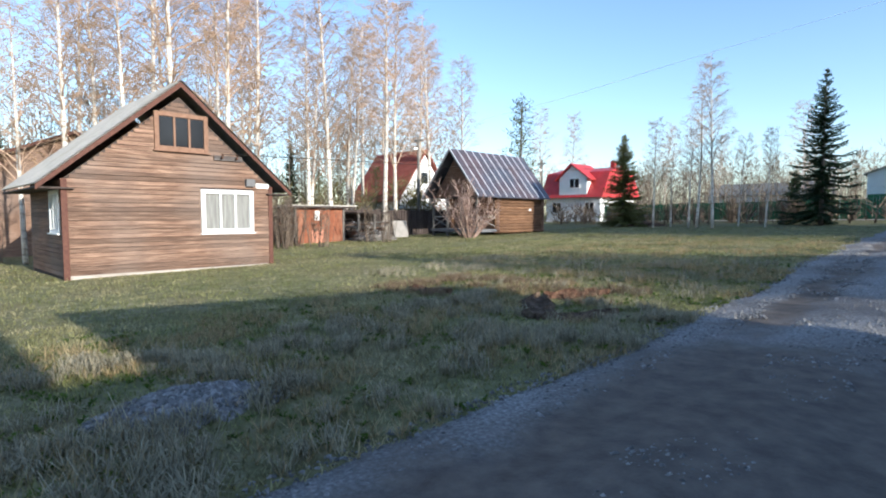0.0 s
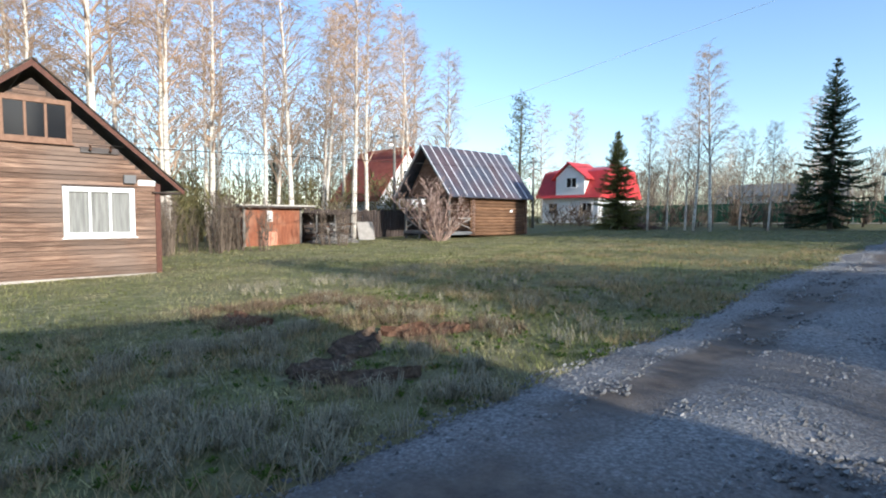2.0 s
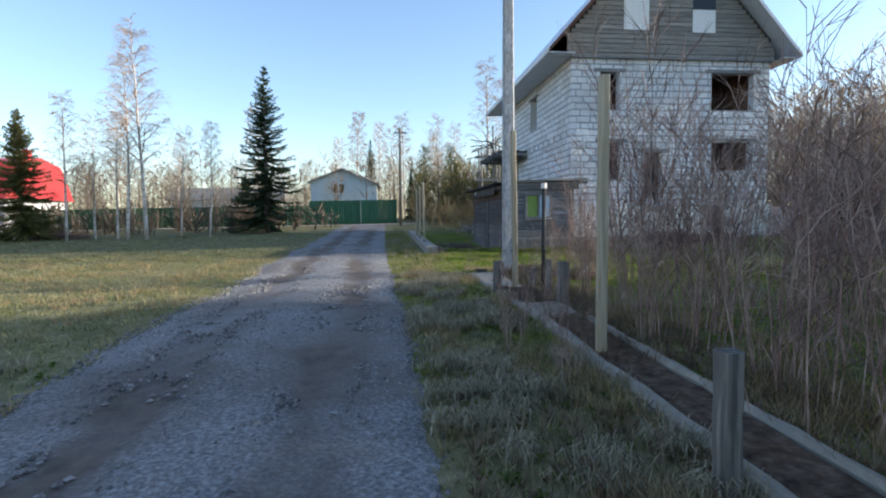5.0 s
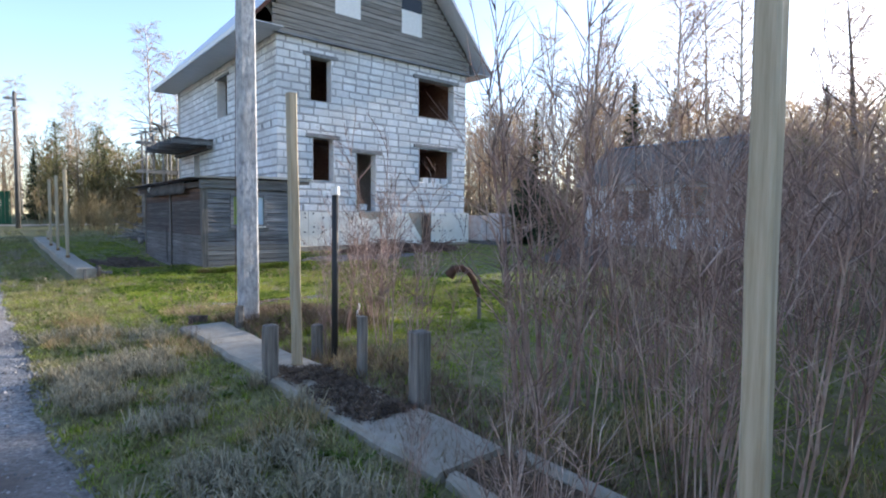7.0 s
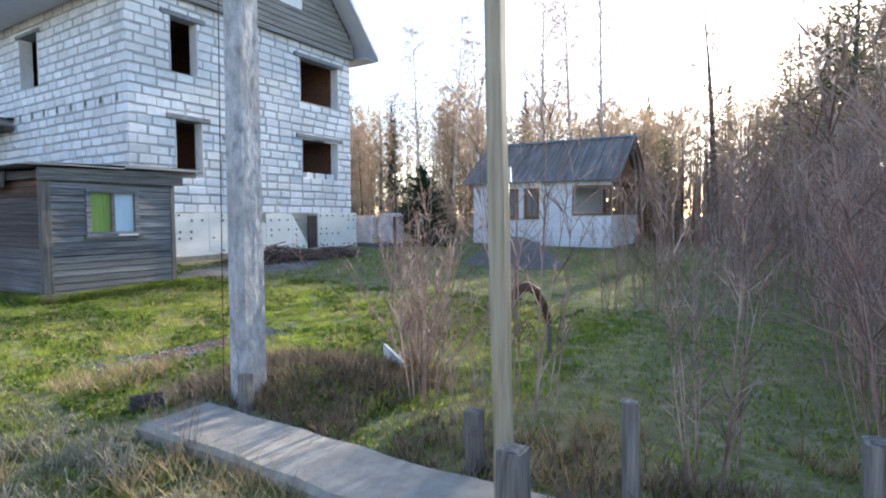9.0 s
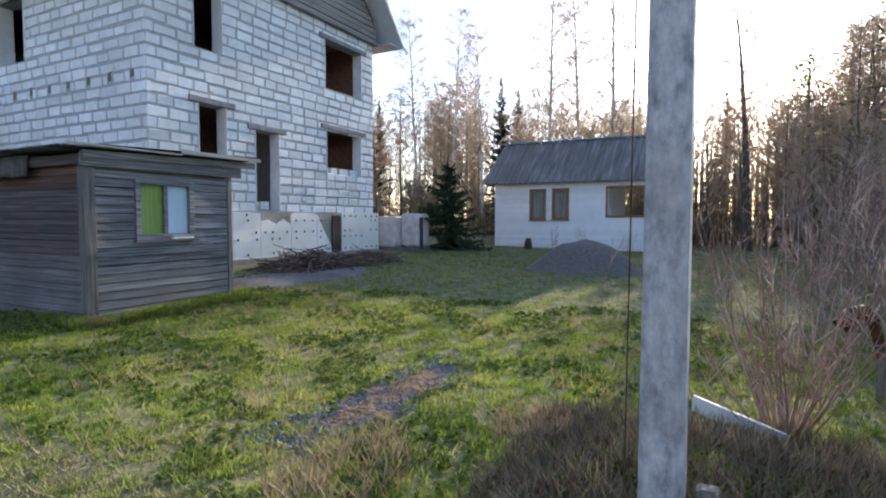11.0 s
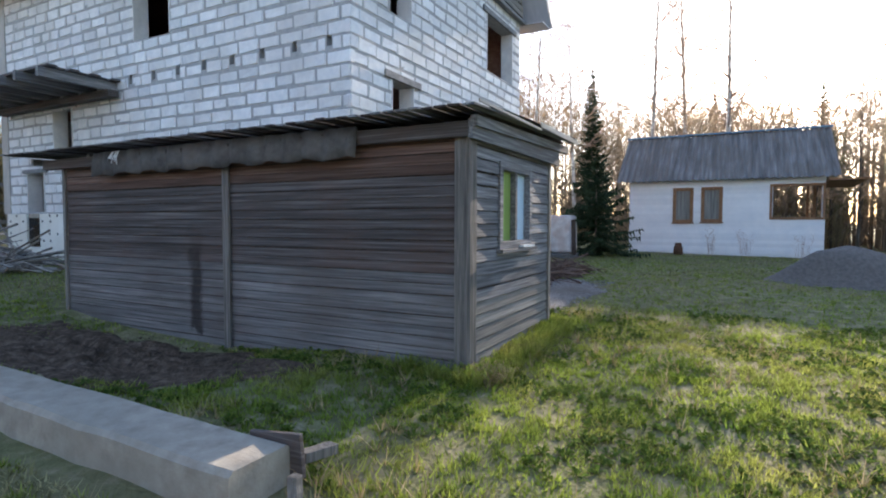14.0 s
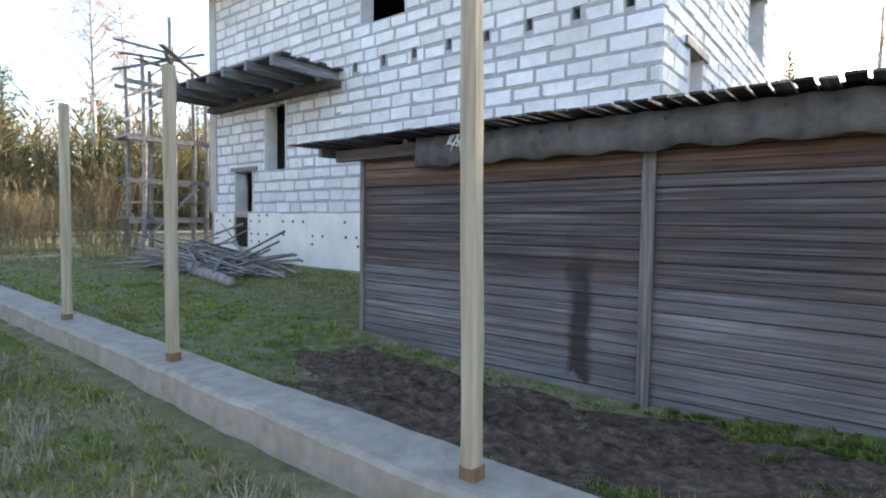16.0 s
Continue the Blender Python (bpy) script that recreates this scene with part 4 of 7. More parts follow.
while yb < SY1 + 0.95:
    wb = rroof.uniform(0.105, 0.12)
    xe = SX0 - 0.4 + rroof.uniform(-0.015, 0.015)
    piece("roof_board", rroof.choice(roof_boards), shed, pose(xe, yb + wb / 2, 3.075 + rroof.uniform(-0.004, 0.008), 0, -1.7, rroof.uniform(-0.5, 0.5)) @ Matrix.Translation((SX1 + 0.9 - SX0, 0, 0)) @ Matrix.Diagonal((SX1 + 0.9 - SX0, wb, 0.018, 1)))
    yb += wb + rroof.uniform(0.016, 0.03)
cover = Shape()
wave_roof(cover, (SX0 + 0.06, SY0 - 0.26, 3.125), (SX0 + 0.06, SY1 + 0.98, 3.125), (SX1 + 0.52, SY0 - 0.26, 3.222), 0.9, 0.004, 0.008)
part("roof_cover", cover, felt_mat, shed, "grey roofing felt over the boards")
part("drip_edge", Shape().box(SX0 - 0.36, SY0 - 0.275, 3.1, SX0 + 1.3, SY0 - 0.262, 3.125).box(SX0 + 1.3, SY0 - 0.275, 3.14, SX1 + 0.5, SY0 - 0.262, 3.2), light_slate, shed, "pale worn roof edge strip")
rag = Shape()
for k in range(5):
    y = 32.55 + 0.035 * k
    rag.tube([(SX0 - 0.2, y, 3.02), (SX0 - 0.24, y + 0.05 * math.sin(k * 2.3), 2.93), (SX0 - 0.23, y + 0.09 * math.sin(k * 1.7), 2.84 + 0.02 * k)], (0.008, 0.012, 0.004), 4)
part("torn_rag", rag, white_paint, shed, "torn white rag under the eave")
# torn felt hanging under the eave
fl = Shape()
rt = random.Random(4)
nfl = 60
for i in range(nfl + 1):
    y = 28.7 + (33.2 - 28.7) * i / nfl
    x = SX0 - 0.15 - 0.03 * math.sin(i * 1.7) - rt.uniform(0, 0.015)
    fl.v += [(x + 0.02, y, 3.04), (x, y, 2.9), (x - 0.01 + rt.uniform(-0.012, 0.012), y, 2.73 + 0.05 * noise.noise((y * 1.5, 2, 1)) + 0.02 * math.sin(i * 0.9))]
fl.f = [(3 * i + k, 3 * i + 3 + k, 3 * i + 4 + k, 3 * i + 1 + k) for i in range(nfl) for k in (0, 1)]
felt = part("felt_strip", fl, felt_mat, shed, "torn grey roofing felt", smooth=True, fix=False)
fm = felt.modifiers.new("thickness", 'SOLIDIFY')
fm.thickness = 0.006
window(shed, '-y', SY0, 4.98, 5.98, 1.8, 2.72, 2, grey_x, glass_dark, casing=0.085, depth=0.045, curtains=[green_curtain, blue_sheet])
part("sill_cloth", Shape().box(5.55, SY0 - 0.1, 1.805, 5.92, SY0 - 0.02, 1.83), white_paint, shed)

# ---- concrete strips of the unfinished fence ----
def strip(name, x0, x1, y0, y1, rise, label, drop=0.5, mat=concrete_mat):
    s = Shape()
    n = int((y1 - y0) / 0.25)
    rr = random.Random(int(y0 * 10) + 3)
    for i in range(n + 1):
        y = y0 + (y1 - y0) * i / n
        top = max(0.17 + 0.012 * x0 + 0.0165 * y + rise, ground_z((x0 + x1) / 2, y) + rise * 0.45)
        a, b = x0 + rr.uniform(-0.018, 0.018), x1 + rr.uniform(-0.014, 0.014)
        s.v += [(a - 0.02, y, top - drop), (a, y, top - 0.03), (a + 0.03, y, top + rr.uniform(-0.006, 0.006)), (b - 0.03, y, top + rr.uniform(-0.006, 0.006)), (b, y, top - 0.03), (b + 0.02, y, top - drop)]
    for i in range(n):
        for k in range(5):
            s.f.append((6 * i + k, 6 * i + k + 1, 6 * i + 7 + k, 6 * i + 6 + k))
    s.f += [(0, 1, 2, 3, 4, 5), tuple(6 * n + k for k in (5, 4, 3, 2, 1, 0))]
    return solo(name, s, mat, label, "concrete footing", bevel=0.0)


strip("concrete_footing", 1.48, 1.9, 27.46, 42.0, 0.24, "long pale concrete fence footing with timber posts")
strip("concrete_footing", 1.83, 2.4, 14.9, 20.05, 0.18, "flat concrete fence footing slab beside the verge")
strip("concrete_edge", 1.86, 1.98, -3.0, 14.85, 0.17, "narrow rough concrete edge of a soil-filled footing")
strip("concrete_edge", 2.4, 2.5, -3.0, 14.85, 0.17, "narrow rough concrete edge of a soil-filled footing")
strip("soil_fill", 1.99, 2.39, -3.0, 14.88, 0.12, "dark soil and leaf litter filling the footing", mat=soil_mat)


def timber_post(x, y, z, h, lean=(0, 0), w=0.085, mat=new_wood, name="fence_post", label="pale new timber fence post standing on the footing", group="new fence posts"):
    t = thing(name, (x, y, z), label, "post", group)
    s = Shape()
    k = 7
    rr = random.Random(int(x * 31 + y * 17))
    for i in range(k + 1):
        u = i / k
        o = (x + lean[0] * u + rr.uniform(-0.003, 0.003), y + lean[1] * u + rr.uniform(-0.003, 0.003))
        hw = w / 2 * rr.uniform(0.96, 1.03)
        s.v += [(o[0] + a * hw, o[1] + b * hw, z + h * u - (0.06 if i == 0 else 0)) for a, b in ((-1, -0.7), (-0.7, -1), (0.7, -1), (1, -0.7), (1, 0.7), (0.7, 1), (-0.7, 1), (-1, 0.7))]
    for i in range(k):
        for q in range(8):
            s.f.append((8 * i + q, 8 * i + (q + 1) % 8, 8 * i + 8 + (q + 1) % 8, 8 * i + 8 + q))
    s.f += [tuple(range(7, -1, -1)), tuple(range(8 * k, 8 * k + 8))]
    part("shaft", s, mat, t)
    part("cut_top", Shape().box(x + lean[0] - w * 0.36, y + lean[1] - w * 0.36, z + h, x + lean[0] + w * 0.36, y + lean[1] + w * 0.36, z + h + 0.004), grey_z, t)
    return t


stained_foot = surface("stained_timber", [(0.16, 0.09, 0.045), (0.28, 0.18, 0.1)], (26, 26, 3), 0.8, 0.3)
for x, y, h, l in ((2.0, 13.35, 2.5, (0.02, 0.02)), (2.2, 17.42, 2.6, (-0.02, 0.05)), (1.64, 30.63, 2.4, (-0.02, 0.03)), (1.66, 33.6, 2.35, (0.0, 0.03)), (1.65, 36.0, 2.3, (0, -0.02)), (1.85, 40.0, 0.35, (0, 0))):
    zt = 0.17 + 0.012 * 1.3 + 0.0165 * y + (0.24 if y > 25 else 0.18)
    p = timber_post(x, y, zt, h, l)
    part("foot", Shape().box(x - 0.046, y - 0.046, zt - 0.05, x + 0.046, y + 0.046, zt + 0.07), stained_foot, p, "rust-brown stained foot", bevel=0.01)
for x, y, h, w in ((1.7, 11.08, 0.6, 0.11), (1.85, 17.2, 0.4, 0.12), (2.5, 15.9, 0.5, 0.14), (2.6, 16.9, 0.45, 0.08), (2.46, 19.7, 0.16, 0.09), (2.6, 17.8, 0.25, 0.1), (1.62, 27.15, 0.12, 0.06)):
    timber_post(x, y, ground_z(x, y), h + 0.12, (0.01, 0.02), w, grey_z, "post_stub", "short cut-off grey wooden post at the footing", "old post stubs")
iron = thing("iron_post", (2.75, 17.7, ground_z(2.75, 17.7)), "thin dark iron pipe post with a white cap", "post")
part("pipe", Shape().tube([(2.75, 17.7, 0.4), (2.76, 17.7, 2.36)], (0.035, 0.035), 10), plain("dark_paint", (0.03, 0.03, 0.03), 0.6), iron, smooth=True)
part("cap", Shape().tube([(2.76, 17.7, 2.34), (2.76, 17.7, 2.43)], (0.05, 0.045), 10), white_paint, iron)

# ---- concrete power pole ----
PX, PY = 2.66, 19.92
pole = thing("power_pole", (PX, PY, ground_z(PX, PY)), "tapered grey concrete power pole with pitted faces", "pole")
ps = Shape()
for z, w in ((0.2, 0.128), (2.0, 0.122), (4.5, 0.112), (7.0, 0.1), (9.4, 0.09)):
    d = w * 0.8
    ps.v += [(PX + a * w, PY + b * d, z) for a, b in ((-1, -0.6), (-0.75, -1), (0.75, -1), (1, -0.6), (1, 0.6), (0.75, 1), (-0.75, 1), (-1, 0.6))]
for i in range(4):
    for q in range(8):
        ps.f.append((8 * i + q, 8 * i + (q + 1) % 8, 8 * i + 8 + (q + 1) % 8, 8 * i + 8 + q))
ps.f += [tuple(range(7, -1, -1)), tuple(range(32, 40))]
part("shaft", ps, pole_mat, pole)
part("cable", Shape().tube([(PX, PY, 8.3), (-4, 22.0, 8.25), (-9, 23.2, 8.1), (-16, 24.9, 7.8), (-30.4, 28.3, 7.7)], (0.008,) * 5, 5), plain("pale_cable", (0.95, 0.95, 0.95), 0.3, 1.0), pole, "pale overhead cable")
part("crossarm", Shape().beam((PX, PY - 0.7, 9.1), (PX, PY + 0.7, 9.1), 0.08, 0.08), rust_mat, pole)
part("stay_wire", Shape().tube([(2.54, 20.08, 0.5), (2.56, 20.07, 3.0), (2.62, 20.02, 8.6)], (0.004, 0.004, 0.004), 5), rust_mat, pole)

# ---- white garden house ----
WX, WY0, WY1, WZ0, WZ1 = 23.15, 22.5, 29.15, 1.0, 3.75
cottage = thing("garden_house", (25, 25.8, 1.0), "small white clapboard garden house with ribbed grey roof and veranda", "house")
w_holes = [(26.76, 27.5, 2.1, 3.47), (25.74, 26.49, 2.12, 3.48), (22.6, 24.1, 2.28, 3.5)]
cw = part("front_wall", wall_shape('-x', WX + 0.004, 0.15, WY0, WY1, WZ0 - 0.3, WZ1, w_holes), white_siding, cottage)
part("rear_shell", Shape().box(WX + 0.15, WY1 - 0.15, 0.7, 28, WY1, WZ1).box(27.85, WY0 + 1.85, 0.7, 28, WY1 - 0.15, WZ1).box(27.85, WY0 + 0.12, 0.7, 28, WY0 + 1.7, 2.2).box(WX + 0.15, WY0 + 1.7, 0.7, 27.85, WY0 + 1.85, WZ1), white_siding, cottage)
part("side_wall", Shape().box(WX + 0.15, WY0, 0.7, 28, WY0 + 0.12, 2.25), white_siding, cottage)
siding(cw, white_siding, '-x', WX, WY0, WY1, WZ0 - 0.05, WZ1 - 0.05, 0.125, w_holes, seed=41, depth=0.02)
brown_frame = surface("brown_window_frame", [(0.2, 0.1, 0.05), (0.32, 0.18, 0.1)], (10, 10, 10), 0.7, 0.2)
window(cottage, '-x', WX, 26.76, 27.5, 2.1, 3.47, 1, brown_frame, curtain_mat, casing=0.12)
window(cottage, '-x', WX, 25.74, 26.49, 2.12, 3.48, 1, brown_frame, curtain_mat, casing=0.12)
vp = Shape()
side_box(vp, '-x', WX, 22.5, 24.2, -0.05, 0.05, 2.22, 2.31)
side_box(vp, '-x', WX, 22.5, 24.2, -0.05, 0.05, 3.42, 3.52)
side_box(vp, '-x', WX, 24.12, 24.2, -0.05, 0.05, 2.31, 3.42)
side_box(vp, '-x', WX, 22.5, 22.58, -0.05, 0.05, 2.31, 3.42)
for x, y in ((27.92, WY0 + 0.06), (25.6, WY0 + 0.06)):
    part("veranda_post", Shape().box(x - 0.05, y - 0.05, 2.2, x + 0.05, y + 0.05, 3.74), brown_frame, cottage)
part("veranda_floor", Shape().box(WX + 0.15, WY0 + 0.12, 0.9, 27.85, WY0 + 1.7, 1.0), brown_frame, cottage)
part("veranda_frame", vp, brown_frame, cottage)
part("base_strip", Shape().box(WX + 0.02, WY0 + 0.02, 0.6, WX + 0.1, WY1 - 0.02, 0.98), black_mat, cottage)
rib_roof = surface("ribbed_grey_roof", [(0.1, 0.092, 0.085), (0.2, 0.185, 0.17), (0.33, 0.31, 0.29)], (0.5, 7, 0.5), 0.75, 0.3, stain=(0.15, 0.125, 0.1), stain_scale=0.9, stain_amount=0.5)
cr = Shape()
wave_roof(cr, (22.75, 22.1, 3.72), (22.75, 29.6, 3.72), (25.6, 22.1, 5.8), 0.24, 0.035)
part("roof_slope", cr, rib_roof, cottage, "ribbed weathered grey roof slope")
cr = Shape()
wave_roof(cr, (28.45, 22.1, 3.72), (28.45, 29.6, 3.72), (25.61, 22.1, 5.8), 0.24, 0.035)
part("roof_slope", cr, rib_roof, cottage, "ribbed weathered grey roof slope")
part("ridge_cap", Shape().beam((25.6, 22.05, 5.85), (25.6, 29.65, 5.85), 0.3, 0.05), plain("blue_ridge", (0.1, 0.25, 0.42), 0.5), cottage)
part("gable", Shape().prism([(23.2, 29.0, 3.75), (28, 29.0, 3.75), (25.6, 29.0, 5.65)], (0, 0.12, 0)), white_siding, cottage)
part("gable", Shape().prism([(23.2, 22.6, 3.75), (28, 22.6, 3.75), (25.6, 22.6, 5.65)], (0, 0.12, 0)), brown_frame, cottage)
part("porch_roof", Shape().beam((22.8, 21.9, 3.62), (25.5, 21.9, 3.5), 1.1, 0.06), brown_frame, cottage)

# ---- yard things ----
def heap(name, cx, cy, rx, ry, h, mat, label, category, seed):
    s = Shape()
    rings, n = 9, 32
    s.v.append((cx, cy, ground_z(cx, cy) + h))
    for r in range(1, rings + 1):
        for k in range(n):
            a = 2 * math.pi * k / n
            q = r / rings
            w = 1 + 0.15 * noise.noise((math.cos(a) + seed, math.sin(a), 1))
            x, y = cx + rx * q * w * math.cos(a), cy + ry * q * w * math.sin(a)
            z = h * (0.5 + 0.5 * math.cos(math.pi * q ** 1.35)) * (1 + 0.12 * noise.noise((x * 2, y * 2, seed))) - (0.04 if r == rings else 0)
            s.v.append((x, y, ground_z(x, y) + z))
    for k in range(n):
        s.f.append((0, 1 + k, 1 + (k + 1) % n))
    for r in range(rings - 1):
        for k in range(n):
            a, b = 1 + r * n + k, 1 + r * n + (k + 1) % n
            s.f.append((a, a + n, b + n, b))
    return solo(name, s, mat, label, category, smooth=True)


heap("sand_heap", 14.6, 23.1, 1.2, 1.75, 0.78, sand_mat, "rounded heap of dark grey sand on the lawn", "sand heap", 2.0)


def stick_pile(name, cx, cy, rx, ry, h, n, mat, label, length, seed, rad=(0.008, 0.022), yaw=None):
    s = Shape()
    r = random.Random(seed)
    for _ in range(n):
        a = r.uniform(0, 2 * math.pi)
        q = math.sqrt(r.random())
        x, y = cx + rx * q * math.cos(a), cy + ry * q * math.sin(a)
        z = ground_z(x, y) + 0.02 + h * (1 - q) * r.random()
        t = (yaw + r.gauss(0, 0.6)) if yaw is not None else r.uniform(0, math.pi * 2)
        l, tilt = r.uniform(0.4, 1) * length, r.gauss(0.05, 0.16)
        d = Vector((math.cos(t), math.sin(t), tilt)) * l * 0.5
        p = Vector((x, y, z + abs(d.z)))
        e = r.uniform(*rad)
        s.tube([p - d, p + Vector((r.uniform(-0.05, 0.05), r.uniform(-0.05, 0.05), r.uniform(0, 0.06))), p + d], (e, e * 0.8, e * 0.3), 4)
    return solo(name, s, mat, label, "branch pile", kind="stuff")


stick_pile("branch_pile", 11.4, 29.7, 1.5, 0.9, 0.4, 330, brush_mat, "low pile of reddish dry cut branches", 1.5, 3)
stick_pile("branch_pile", 13.2, 29.3, 1.3, 0.7, 0.3, 200, brush_mat, "low pile of dark dry cut branches", 1.2, 13)
stick_pile("branch_pile", 5.9, 41.2, 0.8, 2.0, 0.5, 230, drift_mat, "heap of bleached grey branches by the house", 2.4, 5, (0.01, 0.035), 1.9)
stick_pile("branch_pile", -19.6, 43.6, 1.6, 0.8, 0.4, 180, brush_mat, "low dark heap of cut brush before the fence", 1.6, 21)
log = thing("log", (5.2, 39.6, ground_z(5.2, 39.6)), "bleached fallen log at the edge of the branch heap", "log")
part("trunk", Shape().tube([(4.85, 38.2, 1.0), (5.2, 39.8, 1.02), (5.5, 41.6, 1.1)], (0.09, 0.14, 0.16), 9), drift_mat, log, smooth=True)

PTX, PTY = 22.06, 27.18
pz = ground_z(PTX, PTY)
pot = thing("garden_pot", (PTX, PTY, pz), "small rust-brown pot standing before the garden house", "pot")
part("vessel", Shape().tube([(PTX, PTY, pz - 0.02), (PTX, PTY, pz + 0.08), (PTX, PTY, pz + 0.3), (PTX, PTY, pz + 0.42)], (0.13, 0.17, 0.16, 0.1), 12), rust_mat, pot, smooth=True)
part("rim", Shape().tube([(PTX, PTY, pz + 0.41), (PTX, PTY, pz + 0.46)], (0.12, 0.12), 12), rust_mat, pot)

pile = thing("wrapped_pallet", (18.2, 31.2, 1.0), "plastic-wrapped pallet of blocks beside the block house", "pallet")
part("block_pack", Shape().box(17.75, 31.1, 1.05, 18.7, 32.1, 2.25), plastic_wrap, pile, bevel=0.05)
part("block_pack", Shape().box(18.0, 30.2, 1.05, 18.9, 31.05, 2.35), plastic_wrap, pile, bevel=0.12)
part("pallet", Shape().box(17.7, 30.15, 0.85, 18.95, 32.15, 1.04), grey_x, pile)
part("loose_board", Shape().beam((18.05, 30.1, 1.0), (18.1, 30.15, 2.2), 0.14, 0.03), dark_wood, pile)

hz = ground_z(5.62, 18.5)
hook = thing("bent_pipe", (5.62, 18.5, hz), "rusty bent stovepipe on a grey metal stake", "pipe")
part("stake", Shape().tube([(5.62, 18.5, hz - 0.1), (5.6, 18.5, hz + 0.4)], (0.03, 0.03), 8), grey_z, hook)
part("elbow", Shape().tube([(5.6, 18.5, hz + 0.36), (5.55, 18.55, hz + 0.58), (5.49, 18.6, hz + 0.72), (5.41, 18.68, hz + 0.78), (5.33, 18.76, hz + 0.76), (5.28, 18.82, hz + 0.66)], (0.036, 0.042, 0.05, 0.056, 0.064, 0.085), 12, False), rust_mat, hook, "rusty flared elbow", smooth=True)
solo("plank", Shape().beam((4.36, 19.87, ground_z(4.36, 19.87) + 0.12), (3.97, 19.29, ground_z(3.97, 19.29) + 0.03), 0.03, 0.12), white_paint, "dirty white painted plank lying in the litter", "plank", bevel=0.005)
solo("plank", Shape().beam((2.08, 20.63, ground_z(2.08, 20.63) + 0.06), (2.32, 20.55, ground_z(2.32, 20.55) + 0.04), 0.04, 0.16), grey_y, "grey board lying past the footing's end", "plank", bevel=0.005)

ez = ground_z(1.9, 27.5)
end_board = thing("formwork_board", (1.92, 27.6, ez), "brown rotting formwork board nailed beside the concrete footing", "board")
part("board", Shape().beam((1.915, 27.38, ez + 0.16), (1.91, 27.75, ez + 0.12), 0.03, 0.24), grey_y, end_board, bevel=0.004)
part("stake", Shape().beam((1.95, 27.5, ez - 0.1), (1.96, 27.5, ez + 0.24), 0.05, 0.05), grey_z, end_board, bevel=0.004)
part("offcut", Shape().beam((1.97, 27.44, ez + 0.12), (2.2, 27.4, ez + 0.1), 0.08, 0.06), grey_z, end_board, bevel=0.006)

# ---- brown summer house ----
BX, BY0, BY1 = -16.2, 2.8, 8.34
BZ = ground_z(BX, 5.5)
brown = thing("summer_house", (-18.4, 5.6, BZ), "brown board summer house with a steep pale roof and white windows", "house")
BE, BR, BYM = 2.48, 5.42, 5.62
b_holes = [(6.15, 7.76, 1.14, 2.43), (4.93, 6.39, 3.48, 4.54)]


def brown_clip(z):
    k = max(0.0, (z - 2.6)) * 1.16
    return BY0 + k, BY1 - k


bw = part("front_wall", wall_shape('+x', BX - 0.004, 0.12, BY0, BY1, -0.1, 2.6, b_holes[:1]), dark_wood, brown)
g = Shape()
g.prism([(BX - 0.12, BY0 + 0.03, 2.61), (BX - 0.12, BY1 - 0.03, 2.61), (BX - 0.12, BYM, 5.0)], (0.11, 0, 0))
part("front_gable", g, dark_wood, brown)
part("rear_wall", Shape().box(-20.6, BY0, -0.2, -20.48, BY1, 2.6), brown_y, brown)
part("rear_gable", Shape().prism([(-20.6, BY0 + 0.03, 2.61), (-20.6, BY1 - 0.03, 2.61), (-20.6, BYM, 5.0)], (0.11, 0, 0)), brown_y, brown)
bl = part("side_wall", wall_shape('-y', BY0 + 0.004, 0.12, -20.48, BX - 0.125, -0.2, 2.6, [(-17.75, -16.65, 1.2, 2.32)]), dark_wood, brown)
part("side_wall", Shape().box(-20.48, BY1 - 0.12, -0.2, BX - 0.125, BY1, 2.6), brown_x, brown)
siding(bw, brown_y, '+x', BX, BY0, BY1, 0.12, 4.98, 0.118, b_holes, brown_clip, 0.03, seed=51)
siding(bl, brown_x, '-y', BY0, -20.5, BX - 0.02, 0.1, 2.58, 0.118, [(-17.75, -16.65, 1.2, 2.32)], None, 0.022, seed=52)
part("sill_beam", Shape().box(BX - 0.1, BY0 - 0.02, -0.1, BX + 0.035, BY1 + 0.02, 0.13), surface("bleached_sill", [(0.3, 0.26, 0.22), (0.46, 0.42, 0.37)], (8, 1, 12), 0.9, 0.4), brown, bevel=0.01)
for y in (BY0, BY1):
    part("corner_board", Shape().box(BX - 0.02, y - 0.07, 0.0, BX + 0.05, y + 0.07, 2.58), red_wood, brown, bevel=0.008)
window(brown, '+x', BX + 0.01, 6.15, 7.76, 1.14, 2.43, 3, white_paint, glass_dark, casing=0.12, depth=0.05, curtains=[curtain_mat, curtain_mat, curtain_mat])
aw_mat = surface("brown_attic_frame", [(0.17, 0.09, 0.055), (0.27, 0.16, 0.105)], (10, 10, 10), 0.7, 0.2)
window(brown, '+x', BX + 0.025, 4.93, 6.39, 3.48, 4.54, 3, aw_mat, glass_dark, casing=0.12, depth=0.05, recess=-0.005)
window(brown, '-y', BY0, -17.75, -16.65, 1.2, 2.32, 3, white_paint, glass_dark, casing=0.1, depth=0.05, curtains=[curtain_mat])
